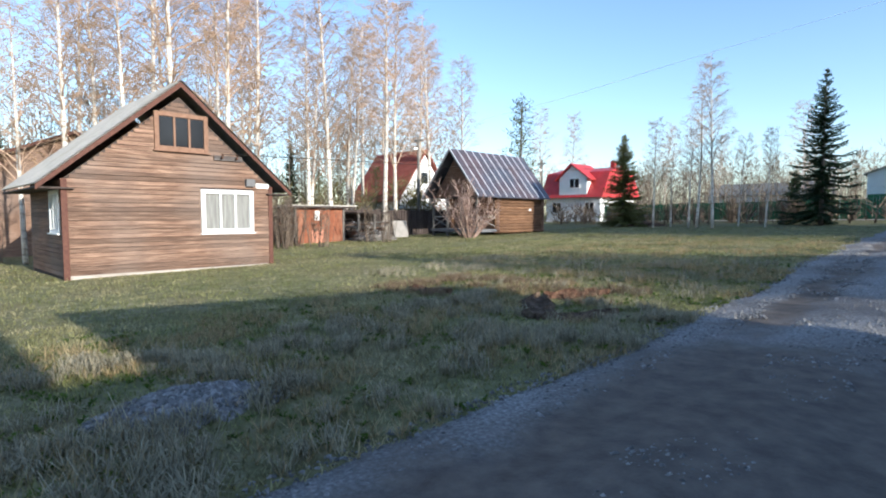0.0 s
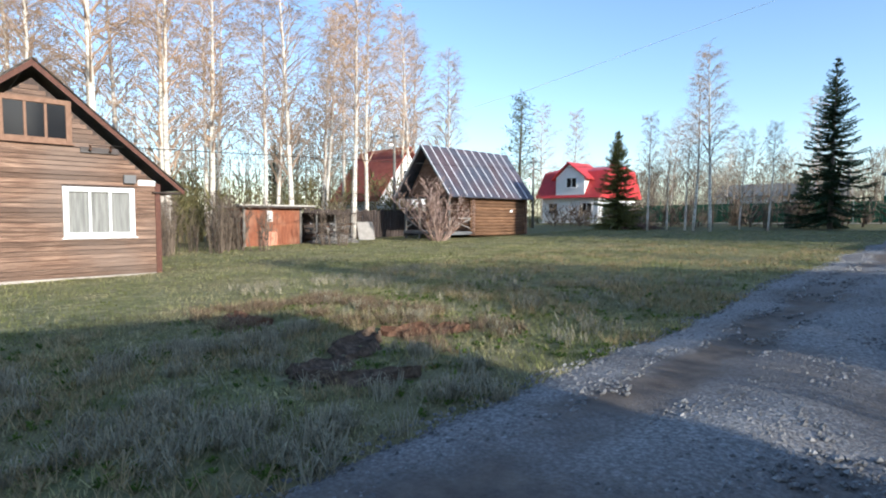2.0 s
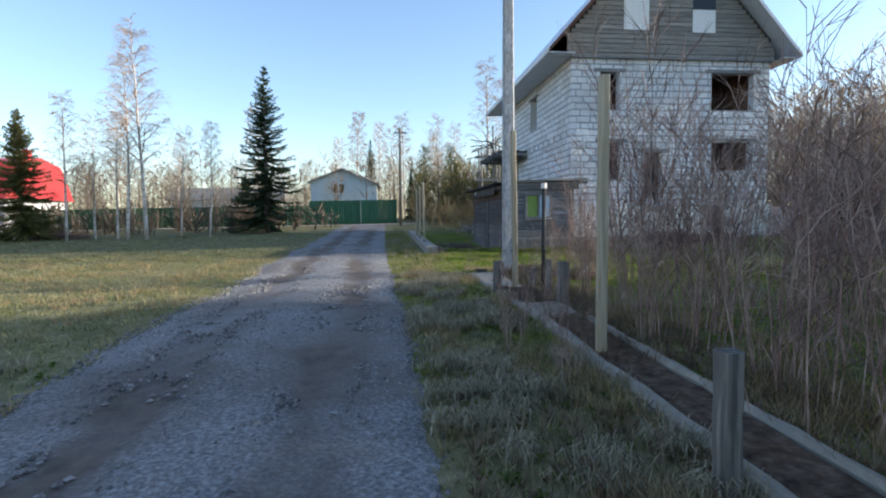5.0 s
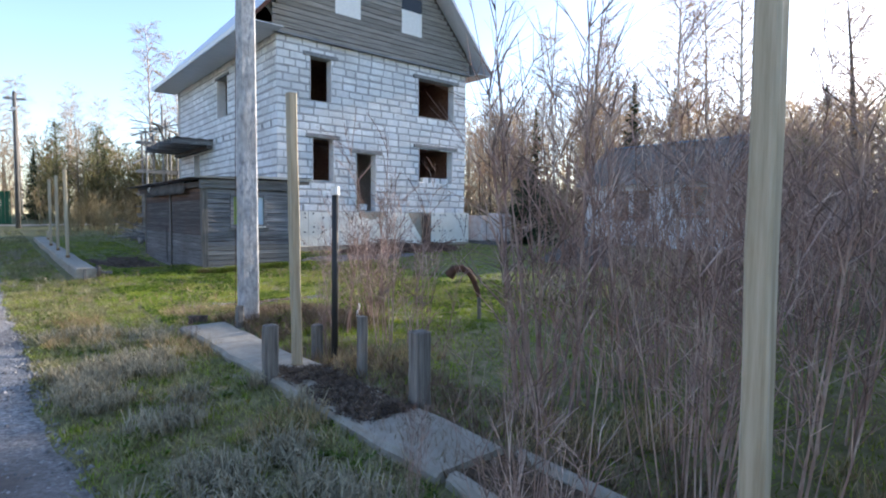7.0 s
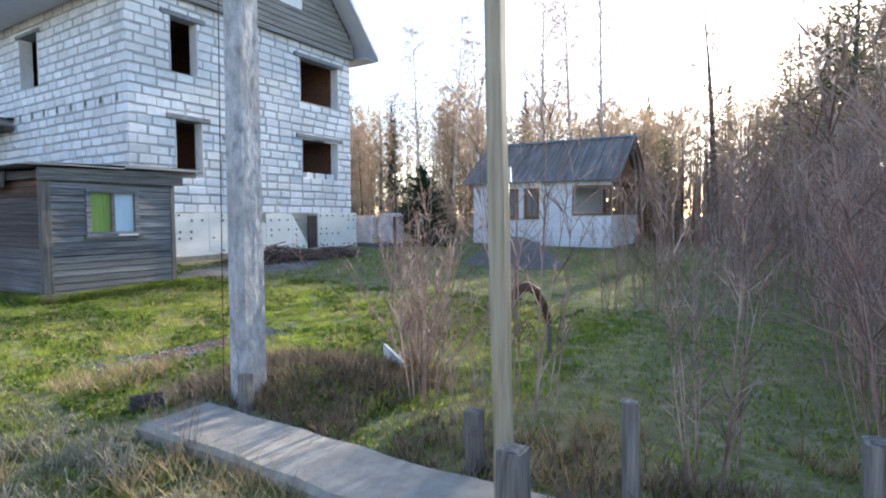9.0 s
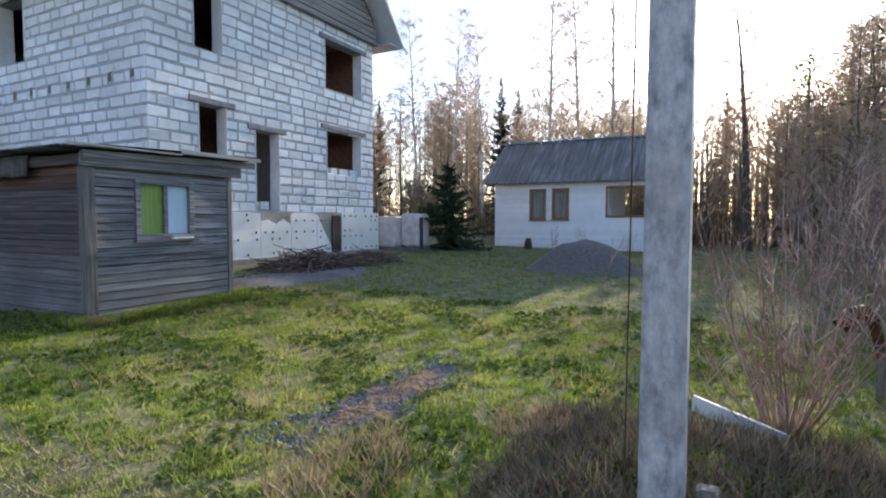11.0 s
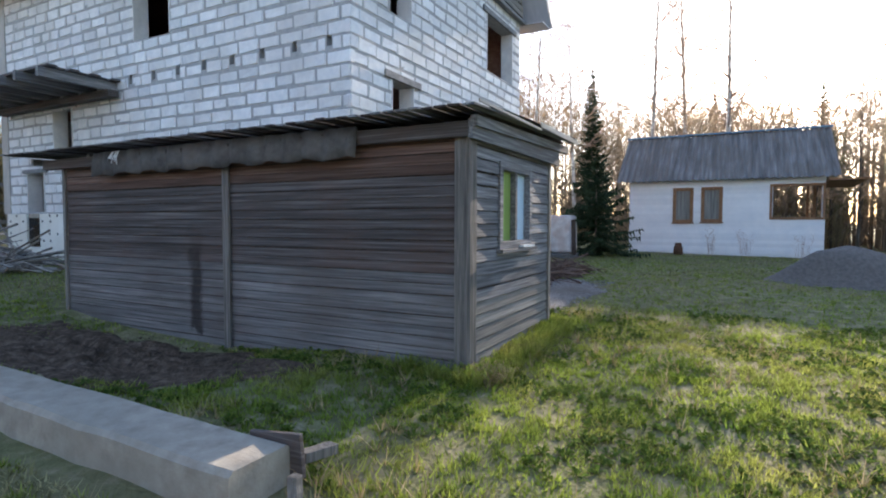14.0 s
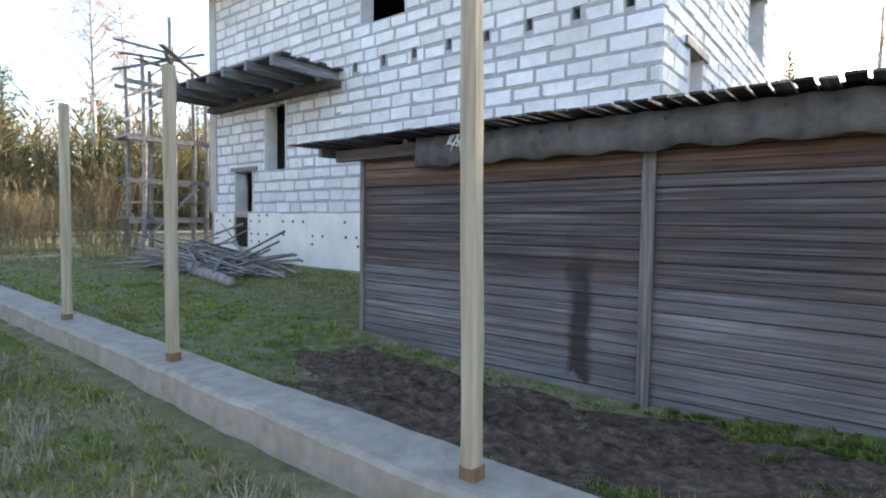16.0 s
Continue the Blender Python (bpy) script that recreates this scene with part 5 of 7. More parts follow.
for sgn, ye in ((-1, 2.2), (1, 9.0)):
    s = Shape()
    wave_roof(s, (-16.0, ye, BE - 0.06), (-21.2, ye, BE - 0.06), (-16.0, BYM, BR), 0.2, 0.012, 0.03)
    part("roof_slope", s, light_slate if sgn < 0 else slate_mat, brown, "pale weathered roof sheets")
    part("barge_board", Shape().prism([(-16.01, ye, BE - 0.2), (-16.01, BYM, BR - 0.17), (-16.01, BYM, BR - 0.015), (-16.01, ye, BE - 0.075)], (-0.03, 0, 0)), red_wood, brown, "dark red barge board")
    part("eave_board", Shape().box(-21.1, min(ye, ye - sgn * 0.8), BE - 0.16, -16.05, max(ye, ye - sgn * 0.8), BE - 0.12), dark_wood, brown)
ins = part("insulator_board", Shape().box(BX + 0.03, 6.55, 3.3, BX + 0.09, 7.4, 3.44), grey_y, brown)
for y in (6.75, 7.2):
    part("insulator", Shape().tube([(BX + 0.1, y, 3.36), (BX + 0.2, y, 3.38), (BX + 0.21, y, 3.48)], (0.03, 0.035, 0.045), 8), rust_mat, ins)
part("house_number_plate", Shape().box(BX + 0.035, 7.85, 2.52, BX + 0.05, 8.28, 2.66), white_paint, brown, "small white name plate")
part("meter_box", Shape().box(BX + 0.03, 7.5, 2.56, BX + 0.16, 7.78, 2.78), plain("grey_box", (0.14, 0.14, 0.14), 0.6), brown, "dark grey meter box")
part("wire", Shape().tube([(BX + 0.2, 6.75, 3.48), (-20.5, 30, 4.6), (-24, 60, 7.2)], (0.012, 0.012, 0.012), 4), black_mat, brown)

# ---- small red shed, wood store, grey panel ----
rs = thing("red_shed", (-27.6, 17.1, ground_z(-27, 17)), "small red-brown plywood shed with a flat pale roof", "shed")
part("wall_shell", Shape().box(-28.8, 15.5, 0.0, -26.8, 18.75, 2.12), shed_red, rs, bevel=0.01)
for y in (15.5, 18.7):
    part("corner_post", Shape().box(-26.85, y - 0.06, 0.0, -26.75, y + 0.06, 2.12), grey_z, rs)
part("roof", Shape().prism([(-26.4, 15.1, 2.2), (-29.2, 15.1, 2.1), (-29.2, 15.1, 2.18), (-26.4, 15.1, 2.28)], (0, 4.35, 0)), light_slate, rs, "pale weathered flat roof")
part("eave_board", Shape().box(-26.48, 15.15, 2.1, -26.42, 19.35, 2.2), dark_wood, rs)
part("notice", Shape().box(-26.8, 16.75, 1.4, -26.78, 17.05, 1.95), white_paint, rs, "white paper notice")
part("low_door", Shape().box(-26.8, 16.5, 0.12, -26.76, 17.3, 0.85), salmon_mat, rs, "salmon-pink low panel")
part("door", Shape().box(-26.8, 17.6, 0.15, -26.77, 18.4, 1.9), shed_red, rs)

store = thing("wood_store", (-26.6, 20.2, ground_z(-26, 20)), "open lean-to of grey boards filled with firewood", "wood store")
part("back_wall", Shape().box(-27.6, 19.0, 0.1, -27.5, 21.5, 1.8), dark_wood, store)
part("roof", Shape().box(-27.7, 18.9, 1.8, -25.7, 21.7, 1.88), dark_wood, store)
for y in (19.1, 20.3, 21.4):
    part("post", Shape().box(-25.95, y, 0.1, -25.85, y + 0.1, 1.8), grey_z, store)
r6 = random.Random(6)
for k in range(60):
    y, z = r6.uniform(19.2, 21.3), 0.25 + 0.12 * (k % 9)
    part("firewood", Shape().beam((-27.3, y, z), (-25.8 + r6.uniform(-0.3, 0.25), y + r6.uniform(-0.5, 0.5), z + r6.uniform(-0.05, 0.15)), 0.1, 0.09), r6.choice((grey_x, brown_x, drift_mat)), store)
stick_pile("branch_pile", -25.2, 19.9, 0.6, 1.3, 0.5, 90, drift_mat, "untidy heap of grey sticks before the wood store", 1.2, 9, (0.015, 0.04))
solo("sheet_panel", Shape().prism([(-26.0, 22.05, 0.3), (-26.0, 23.2, 0.3), (-26.25, 23.2, 1.35), (-26.25, 22.05, 1.35)], (-0.03, 0, 0)), surface("grey_sheet", [(0.24, 0.22, 0.2), (0.36, 0.34, 0.31)], (3, 3, 3), 0.8, 0.2), "weathered grey sheet leaning by the wood store", "panel")
df = thing("board_fence", (-29.5, 25, 0.4), "dark brown close-boarded fence", "fence")
for k in range(44):
    y = 20.5 + k * 0.24
    part("board", Shape().box(-29.6, y, 0.2, -29.56, y + 0.2, 2.1 + 0.05 * math.sin(k * 2.1)), dark_wood, df)
part("fence_rail", Shape().box(-29.66, 20.4, 1.5, -29.61, 31, 1.6), dark_wood, df)

# ---- log barn with porch ----
barn = thing("log_barn", (-25, 31, ground_z(-25, 31)), "brown log barn with a dark metal roof and open porch", "barn")
rl = random.Random(8)
for side, xx in (("+x", -23.05), ("-x", -27.0)):
    for k in range(12):
        z = 0.6 + 0.2 * k
        part("log", Shape().tube([(xx, 28.3, z), (xx, 31, z + rl.uniform(-0.01, 0.01)), (xx, 33.95, z)], (0.112, 0.115, 0.11), 10), log_mat, barn, smooth=True)
for yy in (28.5, 33.8):
    for k in range(12):
        z = 0.65 + 0.2 * k
        part("log", Shape().tube([(-27.25, yy, z), (-22.85, yy, z)], (0.112, 0.112), 10), brown_x, barn, smooth=True)
part("gable", Shape().prism([(-27.15, 26.75, 2.95), (-22.95, 26.75, 2.95), (-25.05, 26.75, 5.85)], (0, 0.1, 0)), brown_x, barn)
part("gable", Shape().prism([(-27.15, 33.8, 2.95), (-22.95, 33.8, 2.95), (-25.05, 33.8, 5.85)], (0, 0.1, 0)), brown_x, barn)
part("porch_ceiling", Shape().box(-27.2, 26.7, 2.88, -22.9, 33.9, 2.94), dark_wood, barn)
for x, sg in ((-22.5, 1), (-27.65, -1)):
    for k in range(11):
        y = 26.0 + k * 0.745
        part("roof_sheet", Shape().prism([(x, y, 2.86), (-25.05, y, 6.05), (-25.05, y, 6.12), (x, y, 2.93)], (0, 0.745, 0)), tin_roof, barn)
        part("roof_seam", Shape().beam((x + 0.01 * sg, y, 2.955), (-25.05, y, 6.14), 0.07, 0.035), seam_mat, barn, "bright standing seam")
part("barge_board", Shape().prism([(-22.5, 25.97, 2.78), (-25.05, 25.97, 5.95), (-25.05, 25.97, 6.12), (-22.5, 25.97, 2.93)], (0, 0.03, 0)), grey_x, barn)
part("barge_board", Shape().prism([(-27.65, 25.97, 2.78), (-25.05, 25.97, 5.95), (-25.05, 25.97, 6.12), (-27.65, 25.97, 2.93)], (0, 0.03, 0)), grey_x, barn)
part("porch_deck", Shape().box(-27.1, 26.3, 0.6, -22.9, 28.35, 0.78), grey_x, barn)
for x in (-26.95, -25.6, -24.3, -23.0):
    part("porch_post", Shape().box(x - 0.07, 26.35, 0.3, x + 0.07, 26.49, 2.88), grey_z, barn)
for a, b in ((-26.95, -25.6), (-24.3, -23.0)):
    part("railing", Shape().beam((a, 26.42, 1.6), (b, 26.42, 1.6), 0.06, 0.08), drift_mat, barn)
    part("railing", Shape().beam((a, 26.42, 0.95), (b, 26.42, 1.55), 0.05, 0.06), drift_mat, barn)
    part("railing", Shape().beam((a, 26.42, 1.55), (b, 26.42, 0.95), 0.05, 0.06), drift_mat, barn)
part("railing", Shape().beam((-23.0, 26.5, 1.6), (-23.0, 28.3, 1.6), 0.06, 0.08), drift_mat, barn)
part("railing", Shape().beam((-23.0, 26.5, 0.95), (-23.0, 28.3, 1.55), 0.05, 0.06), drift_mat, barn)
part("railing", Shape().beam((-23.0, 28.3, 0.95), (-23.0, 26.5, 1.55), 0.05, 0.06), drift_mat, barn)
part("notice", Shape().box(-22.94, 32.1, 2.0, -22.92, 32.35, 2.15), white_paint, barn)

# ---- houses beyond ----
far = thing("white_gable_house", (-40, 34.2, 0.3), "white gabled house with a dull red roof", "house")
part("wall", Shape().prism([(-36, 31.2, 0.2), (-36, 37.2, 0.2), (-36, 37.2, 3.5), (-36, 34.2, 7.3), (-36, 31.2, 3.5)], (-6.2, 0, 0)), pale_wall, far)
for ye in (30.7, 37.7):
    part("roof", Shape().prism([(-35.6, ye, 2.9), (-35.6, 34.2, 7.55), (-35.6, 34.2, 7.68), (-35.6, ye, 3.03)], (-7.2, 0, 0)), rust_roof, far)
part("window", Shape().box(-36.0, 33.6, 4.6, -35.97, 34.6, 5.6), glass_dark, far)
part("porch", Shape().box(-36, 30.5, 2.3, -34.5, 37, 2.45), pale_wall, far)

red = thing("red_roofed_house", (-31.8, 57, 1.2), "cream house with a bright red metal roof and a white dormer", "house")
part("wall", Shape().box(-36, 54, 0.8, -29.1, 62, 3.9), pale_wall, red)
part("roof", Shape().prism([(-36.6, 53.4, 3.7), (-36.6, 55.2, 6.6), (-36.6, 58, 7.2), (-36.6, 60.8, 6.6), (-36.6, 62.6, 3.7)], (8.0, 0, 0)), red_roof, red)
part("dormer", Shape().prism([(-34.0, 53.6, 3.7), (-30.5, 53.6, 3.7), (-30.5, 53.6, 5.9), (-32.4, 53.6, 7.2), (-34.0, 53.6, 5.9)], (0, 4, 0)), white_paint, red)
part("dormer_roof", Shape().prism([(-34.5, 53.3, 5.6), (-32.4, 53.3, 7.4), (-32.4, 53.3, 7.52), (-34.5, 53.3, 5.72)], (0, 4.4, 0)), red_roof, red)
part("dormer_roof", Shape().prism([(-30.0, 53.3, 5.6), (-32.4, 53.3, 7.4), (-32.4, 53.3, 7.52), (-30.0, 53.3, 5.72)], (0, 4.4, 0)), red_roof, red)
window(red, '-y', 53.6, -32.7, -31.4, 4.75, 5.85, 2, white_paint, glass_dark, casing=0.07, recess=-0.01)
window(red, '-y', 54, -35.2, -34, 2.0, 3.2, 2, white_paint, glass_dark, casing=0.07, recess=-0.01)
window(red, '-y', 54, -31.0, -29.8, 2.0, 3.2, 2, white_paint, glass_dark, casing=0.07, recess=-0.01)
part("chimney", Shape().box(-29.9, 57.7, 6.8, -29.4, 58.2, 7.9), red_roof, red)

gw = thing("white_house", (-4.2, 70, 1.8), "pale green-white barn-roofed house behind the green fence", "house")
part("wall", Shape().prism([(-7.5, 66, 1.5), (-0.8, 66, 1.5), (-0.8, 66, 5.5), (-1.6, 66, 6.1), (-4.3, 66, 6.9), (-6.9, 66, 6.1), (-7.5, 66, 5.8)], (0, 9, 0)), surface("mint_plaster", [(0.6, 0.7, 0.7), (0.7, 0.78, 0.77)], (2, 2, 2), 0.8, 0.1), gw)
for a, b in (((-7.8, 5.6), (-4.3, 7.0)), ((-0.5, 5.3), (-4.3, 7.0))):
    part("roof", Shape().prism([(a[0], 65.6, a[1]), (b[0], 65.6, b[1]), (b[0], 65.6, b[1] + 0.12), (a[0], 65.6, a[1] + 0.12)], (0, 9.8, 0)), slate_mat, gw)
window(gw, '-y', 66, -5.3, -4.75, 4.55, 5.55, 1, white_paint, glass_dark, casing=0.06, recess=-0.01)
window(gw, '-y', 66, -4.65, -4.1, 4.55, 5.55, 1, white_paint, glass_dark, casing=0.06, recess=-0.01)
low = thing("low_house", (-20, 80, 2), "long low pale building far behind the trees", "house")
part("wall", Shape().box(-26, 78, 1.5, -13, 84, 4.4), pale_wall, low)
part("roof", Shape().prism([(-26.5, 77.5, 4.3), (-26.5, 84.5, 4.3), (-26.5, 81, 6.0)], (14, 0, 0)), slate_mat, low)
low2 = thing("low_house", (22, 66, 2), "long low pale building far behind the bushes", "house")
part("wall", Shape().box(16, 64, 1.4, 26, 69, 3.4), pale_wall, low2)
part("roof", Shape().prism([(15.5, 63.5, 3.4), (15.5, 69.5, 3.4), (15.5, 66.5, 4.8)], (11, 0, 0)), slate_mat, low2)

fence = thing("green_fence", (-11, 55, ground_z(-11, 55)), "long green profiled metal fence with thin posts", "fence")
gf = [unit_plank(71)]
gf[0].materials.append(green_fence)
for k in range(150):
    x = -29.0 + k * 0.2
    z = ground_z(x, 55)
    piece("picket", gf[0], fence, pose(x, 55.0 - 0.025 * (k % 2), z + 0.05, 0, 0, 0) @ Matrix.Diagonal((0.19, 0.03, 1.95 if x > -6.2 else 1.6, 1)))
for k in range(11):
    x = -29.0 + k * 3.0
    part("post", Shape().box(x, 54.9, ground_z(x, 55) - 0.1, x + 0.07, 54.96, ground_z(x, 55) + 2.05), plain("pale_post", (0.3, 0.38, 0.32), 0.5) if k % 2 else green_fence, fence)

for x, y, h, lab in ((1.3, 51.5, 7.6, "weathered wooden power pole with a lamp at the road's end"), (-29.9, 44.0, 6.4, "thin wooden power pole beyond the barn"), (-9.5, 62, 5.5, "thin wooden power pole behind the fence"), (-30.5, 28.3, 7.5, "thin wooden power pole among the birches")):
    t = thing("utility_pole", (x, y, ground_z(x, y)), lab, "pole")
    part("shaft", Shape().tube([(x, y, ground_z(x, y) - 0.2), (x, y, ground_z(x, y) + h)], (0.13, 0.09), 8), grey_z, t, smooth=True)
    part("crossarm", Shape().beam((x - 0.5, y, ground_z(x, y) + h - 0.4), (x + 0.5, y, ground_z(x, y) + h - 0.4), 0.08, 0.1), grey_x, t)
    part("lamp", Shape().box(x - 0.2, y - 0.5, ground_z(x, y) + h - 1.1, x + 0.05, y - 0.1, ground_z(x, y) + h - 0.95), white_paint, t)

# unseen shed shape added behind the hedge to shade the start of the track
nb = thing("neighbour_shed", (7.5, 5.5, 0.3), "unseen grey board shed added to cast shade on the track", "shed")
part("wall_shell", Shape().prism([(5.8, 0.75, 0.1), (5.8, 6.7, 0.1), (5.8, 6.7, 4.15), (5.8, 0.75, 4.9)], (4, 0, 0)), grey_y, nb)
part("roof", Shape().prism([(5.5, 0.65, 4.91), (5.5, 6.9, 4.14), (5.5, 6.9, 4.22), (5.5, 0.65, 4.99)], (4.6, 0, 0)), slate_mat, nb)
part("lean_to", Shape().box(5.8, -12, 0.1, 9.8, -0.15, 5.0), grey_y, nb)
part("link_wall", Shape().box(6.0, -0.15, 0.1, 6.1, 0.75, 3.7), grey_y, nb)


# ---- trees ----
def wander(p, d, length, n, r, bend):
    pts = [Vector(p)]
    d = Vector(d).normalized()
    for _ in range(n):
        d = (d + Vector((r.uniform(-bend, bend), r.uniform(-bend, bend), r.uniform(-bend, bend)))).normalized()
        pts.append(pts[-1] + d * (length / n))
    return pts


def birch(seed, h, rad, first=0.3, limbs=34, spread=0.2, thick=1.0):
    """Trunk and crown shapes of a bare birch at the origin."""
    r = random.Random(seed)
    trunk, crown, buds = Shape(), Shape(), Shape()
    n = 9
    pts = [Vector((0, 0, -0.2))]
    lean = Vector((r.uniform(-0.04, 0.04), r.uniform(-0.04, 0.04), 1))
    for i in range(n):
        lean += Vector((r.uniform(-0.025, 0.025), r.uniform(-0.025, 0.025), 0))
        pts.append(pts[-1] + lean * (h / n))
    trunk.tube(pts, [rad * (1 - 0.93 * i / n) + 0.004 for i in range(n + 1)], 8)
    for k in range(limbs):
        u = first + (0.98 - first) * (k + r.random()) / limbs
        i = min(n - 1, int(u * n))
        p = pts[i].lerp(pts[i + 1], u * n - i)
        a = k * 2.4 + r.uniform(-0.5, 0.5)
        rise = r.uniform(0.75, 1.5)
        length = h * spread * (1.15 - u) * r.uniform(0.7, 1.25) + 0.35
        limb = wander(p, (math.cos(a), math.sin(a), rise), length, 4, r, 0.18)
        lr = (0.018 + 0.028 * (1 - u)) * thick
        crown.tube(limb, [lr, lr * 0.8, lr * 0.6, lr * 0.4, 0.005], 4, False)
        for j in range(7):
            q = limb[1 + j % 4].lerp(limb[min(4, 2 + j % 4)], r.random())
            b = a + r.uniform(-1.3, 1.3)
            tw = wander(q, (math.cos(b), math.sin(b), r.uniform(-0.2, 1.1)), length * r.uniform(0.25, 0.5), 2, r, 0.3)
            crown.tube(tw, [0.011 * thick, 0.008 * thick, 0.004], 3, False)
            for _ in range(4):
                q2 = tw[r.randint(1, 2)]
                c = b + r.uniform(-1.2, 1.2)
                t3 = wander(q2, (math.cos(c), math.sin(c), r.uniform(-0.7, 0.6)), r.uniform(0.3, 0.75), 1, r, 0.25)
                crown.tube(t3, [0.008 * thick, 0.003], 3, False)
                for _ in range(4):
                    e = t3[0].lerp(t3[1], r.uniform(0.4, 1)) + Vector((r.uniform(-0.08, 0.08), r.uniform(-0.08, 0.08), r.uniform(-0.08, 0.08)))
                    z = r.uniform(0.022, 0.046)
                    buds.tri(e, e + Vector((z, r.uniform(-z, z), z)), e + Vector((r.uniform(-z, z), z, -z)))
    return trunk, crown, buds


def tree_thing(name, label, shapes, mats, names, group):
    t = thing(name, (0, 0, 0), label, "tree", group)
    for s, m, nm in zip(shapes, mats, names):
        part(nm, s, m, t, smooth=(nm == "trunk"), fix=False)
    return t


def plant(ob, x, y, k=1.0, turn=0.0, lean=(0, 0), first=[]):
    m = pose(x, y, ground_z(x, y) - 0.05, lean[0], lean[1], turn)
    ob.scale = (k, k, k)
    if ob.name not in first:
        first.append(ob.name)
        ob.matrix_basis = m @ Matrix.Diagonal((k, k, k, 1))
        return ob
    return copy_thing(ob, m)


GR = "birches of the grove"
b_kinds = [tree_thing("birch_tree", "tall bare white-barked birch with fine reddish twigs", birch(s, 17.0, 0.17, f, 42, sp, 1.3), (bark_mat, twig_mat, bud_mat), ("trunk", "crown", "bud_haze"), GR) for s, f, sp in ((101, 0.28, 0.2), (102, 0.36, 0.17), (103, 0.22, 0.23), (104, 0.42, 0.16))]
rp = random.Random(15)
west = [(-24, 3.1), (-26, 4.9), (-28.5, 6.4), (-25, 6.6), (-30.5, 9.8), (-26, 9.0), (-30, 12.6), (-27.5, 12.1), (-32, 15.9), (-29.2, 17.9), (-29.4, 19.7), (-29.3, 23.9), (-29.8, 25.4), (-31.5, 30.8), (-34, 21), (-36, 12), (-33, 2), (-37, 17.5), (-38, 27), (-40, 8), (-42, 20), (-36, 33.5), (-39.5, 38), (-35, 38.5), (-44, 36), (-41, 31), (-34.5, 14.5), (-35.5, 25.5)]
for i, (x, y) in enumerate(west):
    plant(b_kinds[i % 4], x, y, rp.uniform(0.85, 1.15), rp.uniform(0, 360), (rp.uniform(-2, 2), rp.uniform(-2, 2)))
north = [(-18.1, 42, 0.5), (-17.3, 43.5, 0.45), (-15.6, 42.6, 0.45), (-14.8, 42, 0.62), (-13.5, 41.5, 0.72), (-12.5, 44, 0.4), (-10.5, 43, 0.42), (-46, 68, 0.95), (-43, 71, 0.9), (-14, 72, 0.75), (-4, 88, 0.9), (1, 84, 0.75), (3, 90, 0.9), (6.5, 82, 0.8), (-1, 95, 0.9), (9, 78, 0.7), (-24, 75, 0.6), (-33, 80, 0.8), (-8, 100, 0.8), (5, 66, 0.55), (9.5, 58, 0.85), (12.5, 62, 0.8)]
for i, (x, y, k) in enumerate(north):
    plant(b_kinds[(i + 1) % 4], x, y, k, rp.uniform(0, 360), (rp.uniform(-2, 2), rp.uniform(-2, 2)))

# grey-stemmed wood to the east
e_kinds = [tree_thing("bare_tree", "slender bare woodland tree with a thin brown crown", birch(s, 11.5, 0.12, 0.3, 22, 0.15, 1.3), (grey_bark, twig_mat, bud_mat), ("trunk", "crown", "bud_haze"), "trees of the wood") for s in (201, 202, 203)]
east = []
for i in range(42):
    x = 31 + 27 * rp.random() ** 1.3
    y = rp.uniform(6, 62)
    east.append((x, y, rp.uniform(0.75, 1.0)))
east += [(26.5, 19.0, 0.95), (26.2, 16.4, 0.85), (29, 20.6, 0.9), (27, 14.0, 0.8), (27.5, 22.4, 0.9), (28.5, 12.5, 0.9), (30, 17.5, 0.95), (25.5, 14.8, 0.8), (29.5, 24.5, 0.85), (30.5, 28, 0.85), (24.8, 12.0, 0.7), (20, 33.5, 0.5), (21, 40, 0.7), (24, 44, 0.7), (26, 36, 0.75)]
east += [(9.5, 13.8, 0.55), (11, 9.5, 0.6), (12.5, 12.2, 0.62), (14, 14.5, 0.6), (13.5, 4.6, 0.6), (16, 10.2, 0.65), (17.5, 13.2, 0.7), (10.5, 4.0, 0.55), (19, 5.0, 0.7), (18.5, 16.2, 0.6), (20.5, 14.2, 0.7), (21.5, 17.6, 0.6), (22.5, 15.8, 0.7), (25.3, 15.2, 0.8), (23.6, 13.6, 0.75), (27.8, 15.6, 0.85), (29, 13.9, 0.9), (31, 16.2, 0.9), (26.3, 13.2, 0.8), (24.2, 17.4, 0.6), (28.6, 17.4, 0.7)]
for i, (x, y, k) in enumerate(east):
    if 16 < y < 32:
        k = min(k, 0.27 * (x - 3) / 11.5)
    plant(e_kinds[i % 3], x, y, k, rp.uniform(0, 360), (rp.uniform(-2, 2), rp.uniform(-2, 2)))
big = tree_thing("bare_tree", "stout dark-barked bare tree at the edge of the yard", birch(211, 11.0, 0.2, 0.35, 26, 0.17, 1.3), (grey_bark, twig_mat, bud_mat), ("trunk", "crown", "bud_haze"), "trees of the wood")
plant(big, 27.1, 18.9)
for x, y, k in ((33, 29.7, 0.98), (33.5, 27.6, 0.95), (33, 25.7, 1.0), (33, 38.9, 0.9), (35, 37.5, 0.95), (32.6, 33.8, 0.8)):
    plant(b_kinds[1], x, y, k, rp.uniform(0, 360))


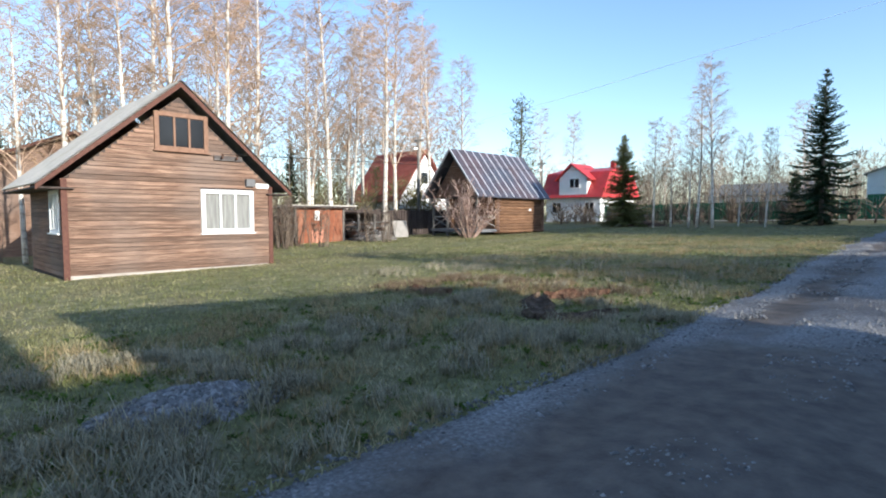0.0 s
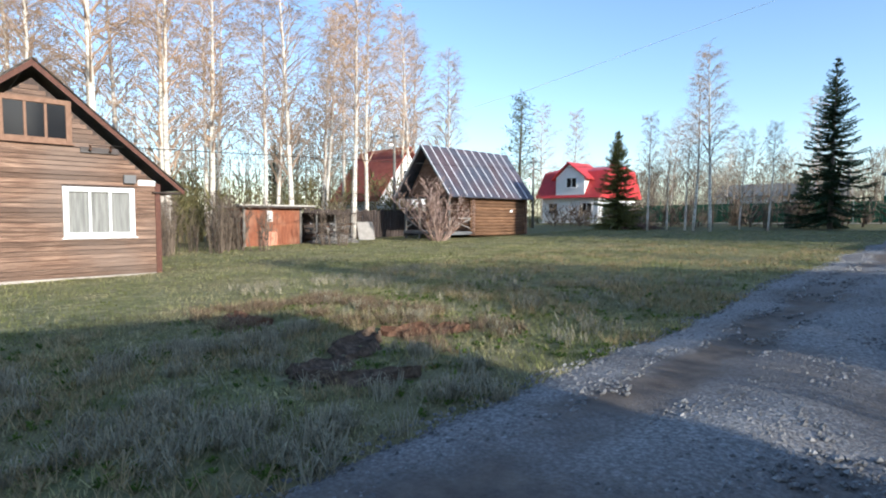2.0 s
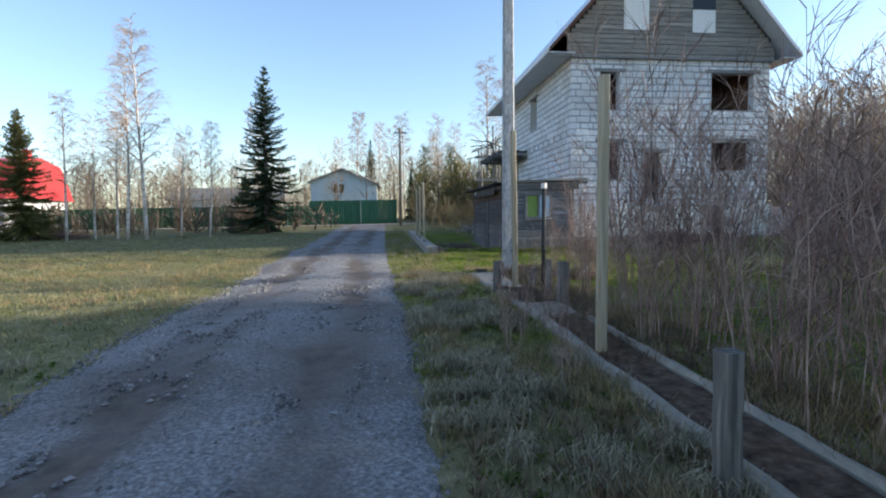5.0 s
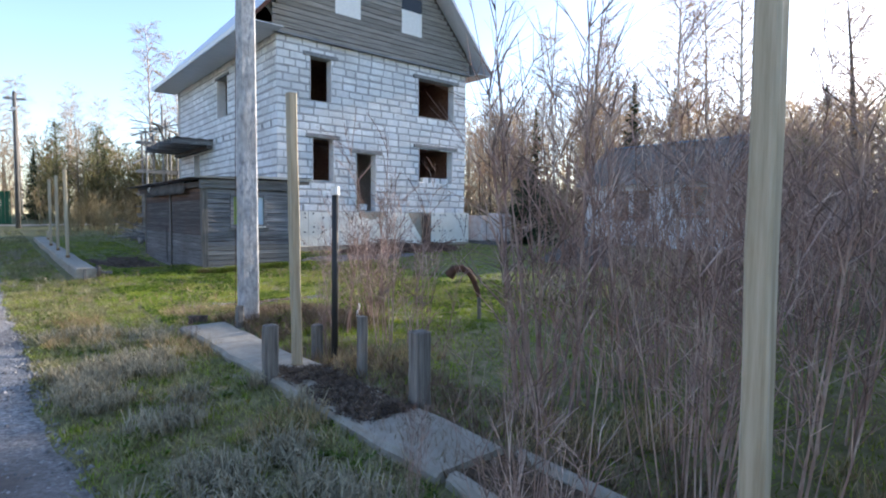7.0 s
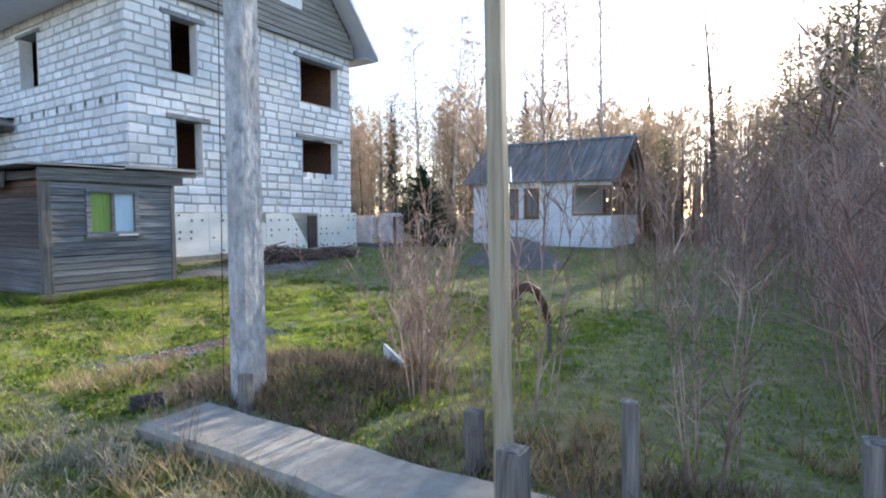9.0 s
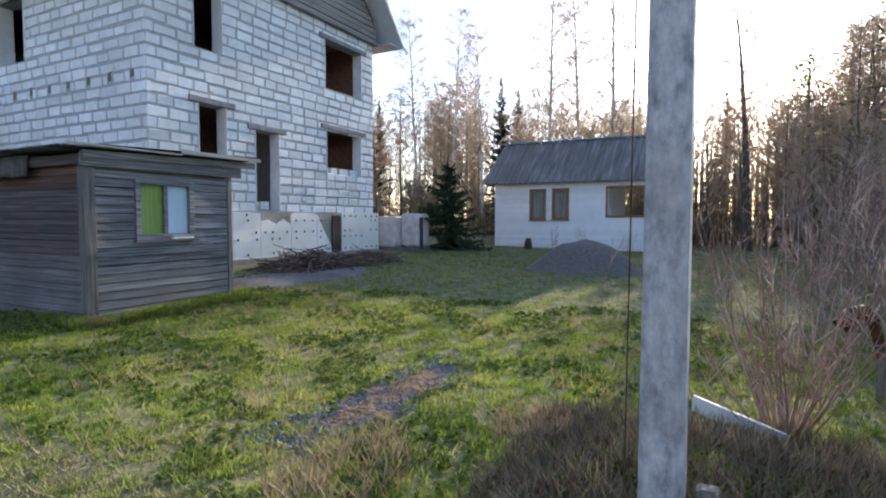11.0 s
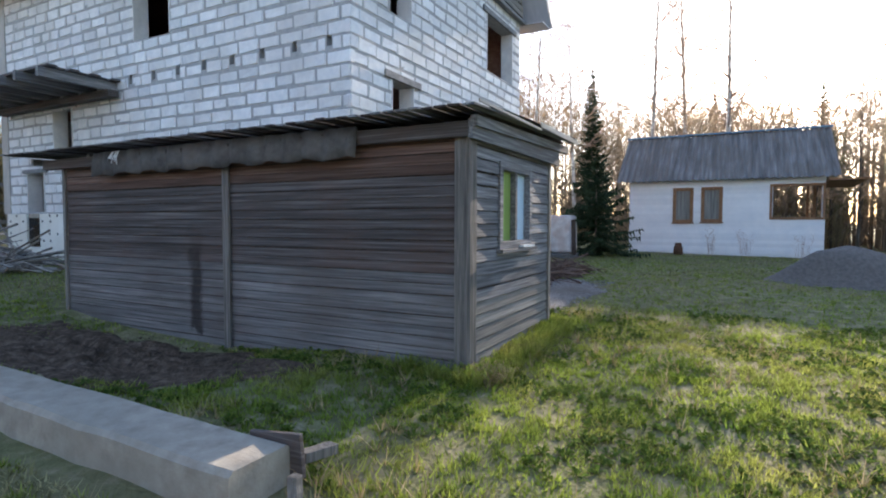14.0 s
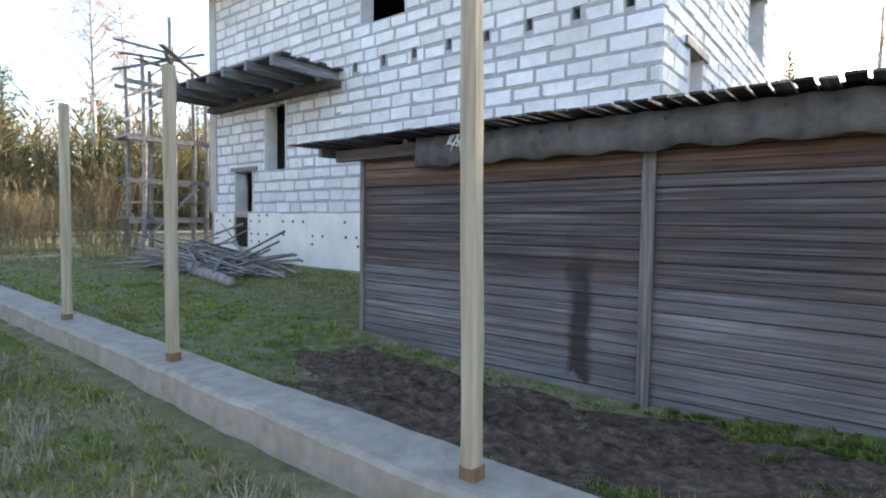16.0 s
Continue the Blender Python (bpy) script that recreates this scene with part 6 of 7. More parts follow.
def spruce(seed, h, width, gap=0.26):
    r = random.Random(seed)
    trunk, needles = Shape(), Shape()
    trunk.tube([(0, 0, -0.2), (0, 0, h * 0.5), (0, 0, h)], [h * 0.016, h * 0.009, 0.01], 8)
    z = h * 0.06
    while z < h - 0.1:
        u = z / h
        reach = width * (1 - u) ** 0.85 + 0.08
        for _ in range(9 if u < 0.85 else 6):
            a = r.uniform(0, 2 * math.pi)
            l = reach * r.choice((0.5, 0.7, 0.85, 0.95, 1.0, 1.12)) * r.uniform(0.88, 1.06)
            droop = -0.38 * (1 - u) + 0.4 * u + r.uniform(-0.14, 0.14)
            d = Vector((math.cos(a), math.sin(a), droop))
            p0 = Vector((0, 0, max(0.1, z + r.uniform(-0.32, 0.32) * (1 - 0.6 * u))))
            p1 = p0 + d * l * 0.6
            p2 = p1 + Vector((d.x, d.y, droop + 0.35)) * l * 0.4
            needles.tube([p0, p1, p2], [0.025, 0.02, 0.006], 3, False)
            side = Vector((-d.y, d.x, 0)).normalized()
            m = max(3, int(l / 0.1))
            for j in range(m):
                q = p0.lerp(p1, (j + 0.5) / m / 0.6) if (j + 0.5) / m < 0.6 else p1.lerp(p2, ((j + 0.5) / m - 0.6) / 0.4)
                tl = (0.12 + 0.2 * l * (1 - j / m)) * r.uniform(0.7, 1.2) * 0.62
                for sg in (-1, 1):
                    e = q + side * sg * tl + Vector((d.x, d.y, 0)) * tl * 0.7 + Vector((0, 0, r.uniform(-0.24, 0.04)))
                    w = 0.03 + 0.011 * l
                    needles.tri(q + Vector((0, 0, w)), q - Vector((0, 0, w)), e)
                    needles.tri(q + d * w, q - d * w, e)
        z += gap * (1.1 - 0.5 * u)
    return trunk, needles


def spruce_at(x, y, h, w, seed, label, mat=needle_mat, gap=0.26):
    t = tree_thing("spruce_tree", label, spruce(seed, h, w, gap), (grey_bark, mat), ("trunk", "needles"), "")
    t.location = (x, y, ground_z(x, y))
    return t


sp_big = spruce_at(-7.75, 46, 11.0, 2.8, 301, "dark green spruce with a pointed top beside the road", needle_mat, 0.34)
sp2 = spruce_at(-21.1, 43, 7.7, 2.3, 302, "dense green spruce near the red-roofed house", olive_needle, 0.19)
spruce_at(19.5, 29.7, 3.5, 1.8, 303, "small dark spruce in the yard by the block house", needle_mat, 0.2)
sp_far = spruce_at(-10.6, 52, 4.2, 1.5, 304, "small spruce behind the fence")
for x, y, k in ((-1.6, 74, 0.85), (34, 33.2, 0.95), (7, 62, 0.5), (13, 68, 0.7), (2.5, 60, 0.45), (46, 20, 1.0), (40, 47, 1.0), (21, 72, 0.75), (45, 36, 1.1), (52, 27, 1.1), (-52, 30, 0.9), (-46, 5, 0.8)):
    sp_big.scale = (0.62 * k, 0.62 * k, k)
    c = copy_thing(sp_big, pose(x, y, ground_z(x, y)))
    tagged(c, "dark spruce standing among bare trees", "tree")
sp_big.scale = (1, 1, 1)


def pine(seed, h):
    r = random.Random(seed)
    trunk, crown = Shape(), Shape()
    trunk.tube([(0, 0, -0.2), (0.05, 0, h * 0.5), (0, 0.1, h)], [h * 0.014, h * 0.01, 0.02], 8)
    for k in range(46):
        u = 0.3 + 0.68 * k / 46
        a = k * 2.4
        l = h * 0.18 * (1.15 - u) * r.uniform(0.7, 1.3) + 0.3
        limb = wander((0, 0, u * h), (math.cos(a), math.sin(a), 0.45), l, 3, r, 0.2)
        crown.tube(limb, [0.03, 0.022, 0.015, 0.006], 4, False)
        for p in limb[1:]:
            for _ in range(10):
                d = Vector((r.gauss(0, 1), r.gauss(0, 1), r.gauss(0.3, 0.8))).normalized()
                c = p + d * r.uniform(0.05, 0.3)
                s1 = Vector((r.uniform(-1, 1), r.uniform(-1, 1), r.uniform(-1, 1))).normalized() * 0.045
                crown.tri(c + s1, c - s1, c + d * r.uniform(0.16, 0.3))
    return trunk, crown


bh = thing("brown_cottage", (-33, 5.9, 0), "brown board cottage with a shallow dark roof behind the birches", "house")
part("wall", Shape().prism([(-30, 0.5, -0.3), (-30, 11.2, -0.3), (-30, 11.2, 3.1), (-30, 5.9, 5.3), (-30, 0.5, 3.1)], (-6, 0, 0)), brown_y, bh)
part("roof", Shape().prism([(-29.5, -0.1, 2.8), (-29.5, 5.9, 5.4), (-29.5, 5.9, 5.55), (-29.5, -0.1, 2.95)], (-7, 0, 0)), red_wood, bh)
part("roof", Shape().prism([(-29.5, 11.9, 2.8), (-29.5, 5.9, 5.4), (-29.5, 5.9, 5.55), (-29.5, 11.9, 2.95)], (-7, 0, 0)), red_wood, bh)
pn = tree_thing("pine_tree", "young pine with sparse yellow-green needles", pine(401, 9.0), (grey_bark, pine_mat), ("trunk", "crown"), "pines by the yard")
for x, y, k in ((22, 14.5, 0.85), (30.5, 14.8, 1.1), (33, 16.3, 1.1), (25.5, 11.5, 1.05), (18.5, 12.5, 0.75), (27.2, 12.4, 1.2), (29.5, 21.5, 0.6), (-47, 64, 1.9), (6, 57.5, 0.75), (10.5, 60, 0.7), (15, 59, 0.75), (4, 62, 0.8), (19, 62, 0.8), (-34, 27, 0.6), (-36, 23, 0.55), (11.5, 10.6, 0.95), (13.5, 11.8, 1.0), (14.5, 12.9, 0.95), (16, 10.4, 1.1)):
    plant(pn, x, y, k, rp.uniform(0, 360))


# ---- shrubs ----
def shrub(seed, h, stems, spread, twigs=9, rad=0.011, foot=0.5, splay=0.26):
    """One shape for each stem with its twigs."""
    r = random.Random(seed)
    out = []
    for _ in range(stems):
        s = Shape()
        a, q = r.uniform(0, 2 * math.pi), r.uniform(0, spread)
        p = Vector((q * math.cos(a) * foot, q * math.sin(a) * foot, -0.05))
        hh = h * r.uniform(0.6, 1.05)
        st = wander(p, (math.cos(a) * q * splay, math.sin(a) * q * splay, 1.15), hh, 5, r, 0.065)
        rr = rad * r.uniform(0.7, 1.5)
        s.tube(st, [rr, rr * 0.85, rr * 0.7, rr * 0.55, rr * 0.4, 0.002], 4, False)
        for j in range(twigs):
            i = r.randint(1, 4)
            b = r.uniform(0, 2 * math.pi)
            tw = wander(st[i].lerp(st[i + 1], r.random()), (math.cos(b), math.sin(b), r.uniform(0.8, 2.4)), hh * r.uniform(0.1, 0.24), 2, r, 0.25)
            s.tube(tw, [rr * 0.5, rr * 0.38, 0.0015], 3, False)
            for _ in range(2):
                c = b + r.uniform(-1, 1)
                t3 = wander(tw[1], (math.cos(c), math.sin(c), r.uniform(0.2, 1.4)), hh * r.uniform(0.05, 0.13), 1, r, 0.2)
                s.tube(t3, [rr * 0.34, 0.0015], 3, False)
        out.append(s)
    return out


def shrub_thing(seed, h, stems, spread, twigs=9, rad=0.011, label="thicket of bare reddish-brown shrub stems", group="thicket shrubs", mat=shrub_mat, split=True, foot=0.5, splay=0.26):
    t = thing("shrub", (0, 0, 0), label, "shrub", group)
    shapes = shrub(seed, h, stems, spread, twigs, rad, foot, splay)
    if split:
        for s in shapes:
            part("stem", s, mat, t, fix=False)
    else:
        whole = Shape()
        for s in shapes:
            n = len(whole.v)
            whole.v += s.v
            whole.f += [tuple(n + i for i in f) for f in s.f]
        part("crown", whole, mat, t, fix=False)
    return t


s_kinds = [shrub_thing(501, 3.3, 12, 0.9, 11, 0.008), shrub_thing(502, 2.6, 13, 1.0, 11, 0.007), shrub_thing(503, 3.8, 9, 0.7, 14, 0.011)]
rs2 = random.Random(23)
for k in range(72):
    y = rs2.uniform(-4, 16.0)
    if 5.6 < y < 9.4:
        y += 3.8
    x = 2.75 + 4.6 * rs2.random() ** 1.4 + max(0, y - 14) * 0.45
    plant(s_kinds[k % 3], x, y, rs2.uniform(0.7, 1.08), rs2.uniform(0, 360), (rs2.uniform(-3, 3), rs2.uniform(-3, 3)))
for k in range(9):
    y = rs2.uniform(11.4, 15.4)
    plant(s_kinds[(0, 1, 1)[k % 3]], 2.72 + 2.6 * rs2.random() ** 1.3, y, rs2.uniform(0.55, 0.95), rs2.uniform(0, 360), (rs2.uniform(-5, 5), rs2.uniform(-5, 5)))
for k in range(18):
    plant(s_kinds[k % 3], rs2.uniform(8.5, 15), rs2.uniform(13.8, 18.2), rs2.uniform(0.8, 1.1), rs2.uniform(0, 360))
# six extra shrubs out of view, added to dapple the track with shade
for x, y, k in ((3.4, 8.6, 0.7), (4.4, 7.9, 0.85), (5.3, 8.9, 0.9), (3.9, 7.2, 0.6), (4.9, 9.4, 0.8), (6.0, 8.2, 1.0)):
    plant(s_kinds[0], x, y, k, rs2.uniform(0, 360))
vase = shrub_thing(506, 1.75, 46, 1.0, 8, 0.006, "spreading bare bush with straw-brown stems beside the litter mound", "", shrub_mat, True, 0.16, 1.0)
vase.location = (4.25, 19.3, ground_z(4.25, 19.3))
for x, y, k in ((22.4, 24.9, 0.38), (22.2, 26.1, 0.3), (22.5, 23.2, 0.34), (3.6, 17.9, 0.7), (8.6, 18.6, 0.6), (9.6, 17.0, 0.8), (10.5, 15.6, 0.9), (11.5, 18.2, 0.6), (13.0, 16.5, 0.9), (7.5, 17.2, 0.7), (15, 15, 1.0), (16.5, 17.0, 0.8), (2.75, 15.2, 0.5), (2.8, 17.9, 0.35), (3.4, 18.7, 0.5), (2.7, 13.9, 0.6), (3.1, 16.6, 0.5), (1.75, 19.5, 0.22), (1.6, 14.8, 0.2), (1.3, 13.7, 0.34), (1.72, 14.2, 0.4), (1.5, 12.8, 0.26)):
    plant(s_kinds[rs2.randint(0, 2)], x, y, k, rs2.uniform(0, 360))
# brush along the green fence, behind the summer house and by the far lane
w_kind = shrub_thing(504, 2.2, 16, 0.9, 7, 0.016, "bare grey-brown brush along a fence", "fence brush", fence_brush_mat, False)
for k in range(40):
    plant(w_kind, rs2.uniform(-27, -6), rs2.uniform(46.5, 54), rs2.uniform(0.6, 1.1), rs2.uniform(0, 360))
for k in range(36):
    plant(w_kind, rs2.uniform(-34, -23), rs2.uniform(2, 27), rs2.uniform(0.7, 1.3), rs2.uniform(0, 360)) if k % 3 else plant(w_kind, -24.5 + rs2.uniform(-2, 2), rs2.uniform(9.5, 14.5), rs2.uniform(0.8, 1.3), rs2.uniform(0, 360))
# lighter copy of the fence brush; its pale tone stands in for sunlight
sunlit_tint_brush = surface("sunlit_tint_brush", [(0.15, 0.115, 0.06), (0.31, 0.25, 0.14), (0.43, 0.37, 0.21)], (1, 1, 1), 0.8, 0, island=0.4, thin=0.3)
w_sunny = shrub_thing(507, 2.0, 16, 1.3, 12, 0.016, "bare brush with sunlight put into its straw-brown colour", "sunny brush", sunlit_tint_brush, False)
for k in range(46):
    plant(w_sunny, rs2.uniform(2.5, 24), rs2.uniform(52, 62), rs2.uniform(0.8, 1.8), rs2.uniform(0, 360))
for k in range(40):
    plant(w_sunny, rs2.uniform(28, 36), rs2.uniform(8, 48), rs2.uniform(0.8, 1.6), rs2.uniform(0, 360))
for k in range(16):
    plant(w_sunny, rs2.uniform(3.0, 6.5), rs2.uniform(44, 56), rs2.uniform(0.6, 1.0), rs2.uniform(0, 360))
fb = shrub_thing(505, 3.6, 30, 1.6, 22, 0.03, "wide bare reddish fruit bush before the barn porch", "", shrub_mat, True, 0.25, 0.75)
fb.location = (-22.4, 25.0, ground_z(-22.4, 25.0))

# distant woods on three sides, too many stems to count
def far_woods(name, spots, label, h0, h1, seed, per=130, mat=None):
    rr = np.random.default_rng(seed)
    s = Shape()
    for x, y in spots:
        h = rr.uniform(h0, h1)
        if x > 20 and 14 < y < 34:
            h = min(h, 0.265 * (x - 3) * rr.uniform(0.75, 1.0))
        open_wood = x > 20 and 17.6 < y < 22.5
        z0 = ground_z(x, y) - 0.2
        s.tri((x - 0.09, y + 0.04, z0), (x + 0.09, y - 0.04, z0), (x + rr.uniform(-0.3, 0.3), y, z0 + h))
        s.tri((x, y - 0.09, z0), (x, y + 0.09, z0), (x + rr.uniform(-0.3, 0.3), y, z0 + h))
        for _ in range(per // 4 if open_wood else per):
            u = rr.uniform(0.08, 1) ** 0.8
            wdt = h * 0.17 * (1.1 - u) + 0.5
            a, q = rr.uniform(0, 6.283), wdt * math.sqrt(rr.random())
            p = Vector((x + q * math.cos(a), y + q * math.sin(a), z0 + h * u))
            d = Vector((math.cos(a) * 0.5 + rr.normal(0, 0.35), math.sin(a) * 0.5 + rr.normal(0, 0.35), rr.uniform(0.1, 1.0))) * rr.uniform(0.5, 1.3)
            e = Vector((rr.normal(0, 1), rr.normal(0, 1), rr.normal(0, 0.5))).normalized() * rr.uniform(0.03, 0.075)
            s.tri(p - e, p + e, p + d)
    return solo(name, s, mat or woods_mat, label, "woods", kind="stuff", fix=False)


woods_mat = surface("bare_woods", [(0.2, 0.15, 0.11), (0.35, 0.28, 0.2), (0.47, 0.39, 0.27)], (0.12, 0.12, 0.12), 0.85, 0, island=0.4, thin=0.55)
olive_mat = surface("olive_woods", [(0.09, 0.085, 0.035), (0.19, 0.17, 0.075), (0.3, 0.24, 0.12)], (0.2, 0.2, 0.2), 0.85, 0, island=0.4, thin=0.35)
rw = np.random.default_rng(77)
far_woods("far_woods", [(-44 - 34 * rw.random(), -15 + 70 * rw.random()) for _ in range(270)], "bare birch woods beyond the summer house", 9, 17, 1)
far_woods("far_woods", [(33 + 12 * rw.random(), -8 + 85 * rw.random()) for _ in range(190)], "sunlit bare woods behind the garden house", 7.0, 11.5, 2, 190)
far_woods("far_woods", [(45 + 22 * rw.random(), -12 + 95 * rw.random()) for _ in range(240)], "sunlit bare woods behind the garden house", 11, 17, 12, 170)
far_woods("far_woods", [(-75 + 105 * rw.random(), 95 + 40 * rw.random()) for _ in range(170)], "bare woods on the horizon", 6, 11, 3)
far_woods("scrub_woods", [(-46 + 16 * rw.random(), -10 + 60 * rw.random()) for _ in range(130)], "olive scrub behind the summer house", 2.5, 5.0, 4, 110, olive_mat)
far_woods("scrub_woods", [(2.5 + 30 * rw.random(), 56 + 12 * rw.random()) for _ in range(150)], "olive scrub beyond the far lane", 3.0, 6.0, 5, 120, olive_mat)
far_woods("scrub_woods", [(2.5 + 34 * rw.random(), 60 + 16 * rw.random()) for _ in range(110)], "bare brown trees beyond the far lane", 4.5, 8.0, 15, 120)
far_woods("scrub_woods", [(29.5 + 7 * rw.random(), 2 + 50 * rw.random()) for _ in range(150)], "brown scrub at the edge of the wood", 1.8, 3.8, 6, 80)
far_woods("edge_woods", [(30 + 12 * rw.random(), 4 + 21 * rw.random()) for _ in range(190)], "thin bare saplings at the edge of the wood", 5.5, 9.0, 16, 60)

far_woods("far_woods", [(-50 + 52 * rw.random(), 63 + 30 * rw.random()) for _ in range(170)], "bare brown woods behind the green fence", 4.0, 8.0, 18, 100)
far_woods("fence_scrub", [(-31 + 27 * rw.random(), 46.5 + 5.5 * rw.random()) for _ in range(42)], "dark bare brush in front of the green fence", 1.2, 2.3, 7, 45, fence_brush_mat)

# ---- small ground cover ----
def scatter(name, count, boxes, keep, make, material, label, category, seed):
    rr = np.random.default_rng(seed)
    verts, faces = [], []
    area = np.array([(b[1] - b[0]) * (b[3] - b[2]) * b[4] for b in boxes])
    n_each = (count * area / area.sum()).astype(int)
    for b, n in zip(boxes, n_each):
        xs, ys = rr.uniform(b[0], b[1], n), rr.uniform(b[2], b[3], n)
        for x, y in zip(xs, ys):
            if keep(x, y):
                make(rr, x, y, verts, faces)
    me = bpy.data.meshes.new(name)
    me.from_pydata(verts, [], faces)
    me.materials.append(material)
    return tagged(new(name, me), label, category, "", "stuff")


def on_lawn(x, y):
    a, b = road_edges(y)
    if a + 0.1 < x < b - 0.05:
        return False
    if 1.28 < x < 1.9 and y > 27.3 or 1.84 < x < 2.52 and y < 20.4:
        return False
    if 4.25 < x < 6.8 and 27.5 < y < 34.3 or x > 8.0 and y > 31.6:
        return False
    if ((x - 3.2) / 1.1) ** 2 + ((y - 31.6) / 2.4) ** 2 < 0.85 + 0.9 * noise.noise((x * 2.2, y * 2.2, 4)) or ((x - 9.7) / 2.2) ** 2 + ((y - 28.6) / 1.1) ** 2 < 1:
        return False
    if furrow_gap(x, y) < 0.2 or ((x + 4.3) / 0.4) ** 2 + ((y - 1.25) / 0.5) ** 2 < 1:
        return False
    if ((x - 3.9) / 1.2) ** 2 + ((y - 22.3) / 0.36) ** 2 < 0.6 + 0.9 * noise.noise((x * 3, y * 3, 5)):
        return False
    return True


def blade(rr, x, y, verts, faces):
    n = len(verts)
    clump = noise.noise((x * 1.3, y * 1.3, 3.0))
    h = (0.018 + 0.034 * rr.random()) * (1 + 0.8 * max(0, clump)) * (1.9 if noise.noise((x * 3, y * 3, 8)) > 0.35 else 1)
    a, l = rr.uniform(0, 6.283), rr.uniform(0.4, 1.8) * h
    w = 0.006 + 0.004 * rr.random()
    z = ground_z(x, y)
    ca, sa = math.cos(a), math.sin(a)
    verts += [(x - sa * w, y + ca * w, z - 0.01), (x + sa * w, y - ca * w, z - 0.01), (x + ca * l, y + sa * l, z + h)]
    faces.append((n, n + 1, n + 2))


def broad_blade(rr, x, y, verts, faces):
    n = len(verts)
    h = 0.02 + 0.035 * rr.random()
    a, l = rr.uniform(0, 6.283), rr.uniform(0.6, 2.2) * h
    w = 0.014 + 0.012 * rr.random()
    z = ground_z(x, y)
    ca, sa = math.cos(a), math.sin(a)
    verts += [(x - sa * w, y + ca * w, z - 0.01), (x + sa * w, y - ca * w, z - 0.01), (x + ca * l, y + sa * l, z + h)]
    faces.append((n, n + 1, n + 2))


def straw(rr, x, y, verts, faces):
    z = ground_z(x, y)
    for _ in range(7):
        n = len(verts)
        h = 0.05 + 0.13 * rr.random()
        a, l = rr.uniform(0, 6.283), rr.uniform(0.4, 1.4) * h
        w = 0.005
        ca, sa = math.cos(a), math.sin(a)
        verts += [(x - sa * w, y + ca * w, z - 0.01), (x + sa * w, y - ca * w, z - 0.01), (x + ca * l, y + sa * l, z + h)]
        faces.append((n, n + 1, n + 2))


def stone(rr, x, y, verts, faces):
    n = len(verts)
    k = 0.009 + 0.02 * rr.random() ** 2
    z = ground_z(x, y) + 0.004
    a, b = road_edges(y)
    if a < x < b:
        z = ground_z(x, y) + 0.012 + 0.05 * math.sin(math.pi * (x - a) / (b - a)) - 0.01
    j = rr.uniform(0.6, 1.3, 6) * k
    verts += [(x + j[0], y + j[1] * 0.3, z), (x, y + j[1], z + 0.3 * k), (x - j[2], y - 0.2 * k, z), (x, y - j[3], z + 0.1 * k), (x + 0.2 * k, y, z + j[4] * 0.8), (x, y, z - k)]
    for p, q in ((0, 1), (1, 2), (2, 3), (3, 0)):
        faces.append((n + p, n + q, n + 4))
        faces.append((n + q, n + p, n + 5))


def in_track(x, y):
    a, b = road_edges(y)
    if not a - 0.1 < x < b + 0.02:
        return False
    u = (x - a) / (b - a)
    worn = math.exp(-((u - 0.3) / 0.1) ** 2) + math.exp(-((u - 0.74) / 0.1) ** 2)
    start = 0.5 if y < 6 + 2 * noise.noise((x, y, 2)) else 0
    return noise.noise((x * 0.9, y * 0.9, 6)) + 0.5 * noise.noise((x * 4, y * 4, 7)) + 0.4 - 0.9 * worn - start + 1.2 * math.exp(-(u / 0.14) ** 2) > 0


scatter("grass", 260000, [(-9, 1.85, -1, 12, 1.6), (0.2, 1.85, 12, 31, 2.6), (-16, -9, 0, 24, 0.5), (-9, -2.5, 12, 30, 0.6), (-1, 1.3, 31, 44, 1.6)], on_lawn, blade, blade_mat, "rough spring grass, green mixed with dead straw", "grass", 31)
scatter("far_grass", 110000, [(-29, -15.5, -2, 30, 1.0), (-24, -3, 28, 44, 0.8), (-16, -9, 12, 30, 1.2), (0.6, 8, 36, 50, 0.6), (14, 30, 14, 32, 0.7)], lambda x, y: on_lawn(x, y) and not (x < -16.1 and 2.7 < y < 8.5), broad_blade, blade_mat, "coarse grass farther off in the field", "grass", 38)
scatter("yard_grass", 130000, [(1.85, 9, 8, 33, 2.2), (9, 22, 15, 31, 0.6), (1.9, 8, 33, 44, 0.9)], on_lawn, blade, yard_blade, "bright young grass of the yard", "grass", 35)
scatter("dry_grass", 24000, [(-8, 1.6, -1, 13, 1.0), (0.5, 4, 8, 22, 2.0), (0.2, 8, 19, 33, 0.22), (-12, -3, 12, 28, 0.4)], lambda x, y: on_lawn(x, y) and noise.noise((x * 0.8, y * 0.8, 11)) > 0.05, straw, straw_mat, "tufts of dead straw-coloured grass", "grass", 32)


def tuft(rr, x, y, verts, faces):
    """A low clump of young grass, blades splayed outwards."""
    z = ground_z(x, y)
    k = 0.6 + 0.8 * max(0.0, 0.5 + noise.noise((x * 1.7, y * 1.7, 9.0)))
    for _ in range(10):
        n = len(verts)
        a, h = rr.uniform(0, 6.283), (0.02 + 0.036 * rr.random()) * k
        l, w = rr.uniform(0.3, 1.3) * h, 0.004 + 0.003 * rr.random()
        ca, sa = math.cos(a), math.sin(a)
        o, q = x + ca * rr.uniform(0, 0.04), y + sa * rr.uniform(0, 0.04)
        verts += [(o - sa * w, q + ca * w, z - 0.01), (o + sa * w, q - ca * w, z - 0.01), (o + ca * l, q + sa * l, z + h)]
        faces.append((n, n + 1, n + 2))


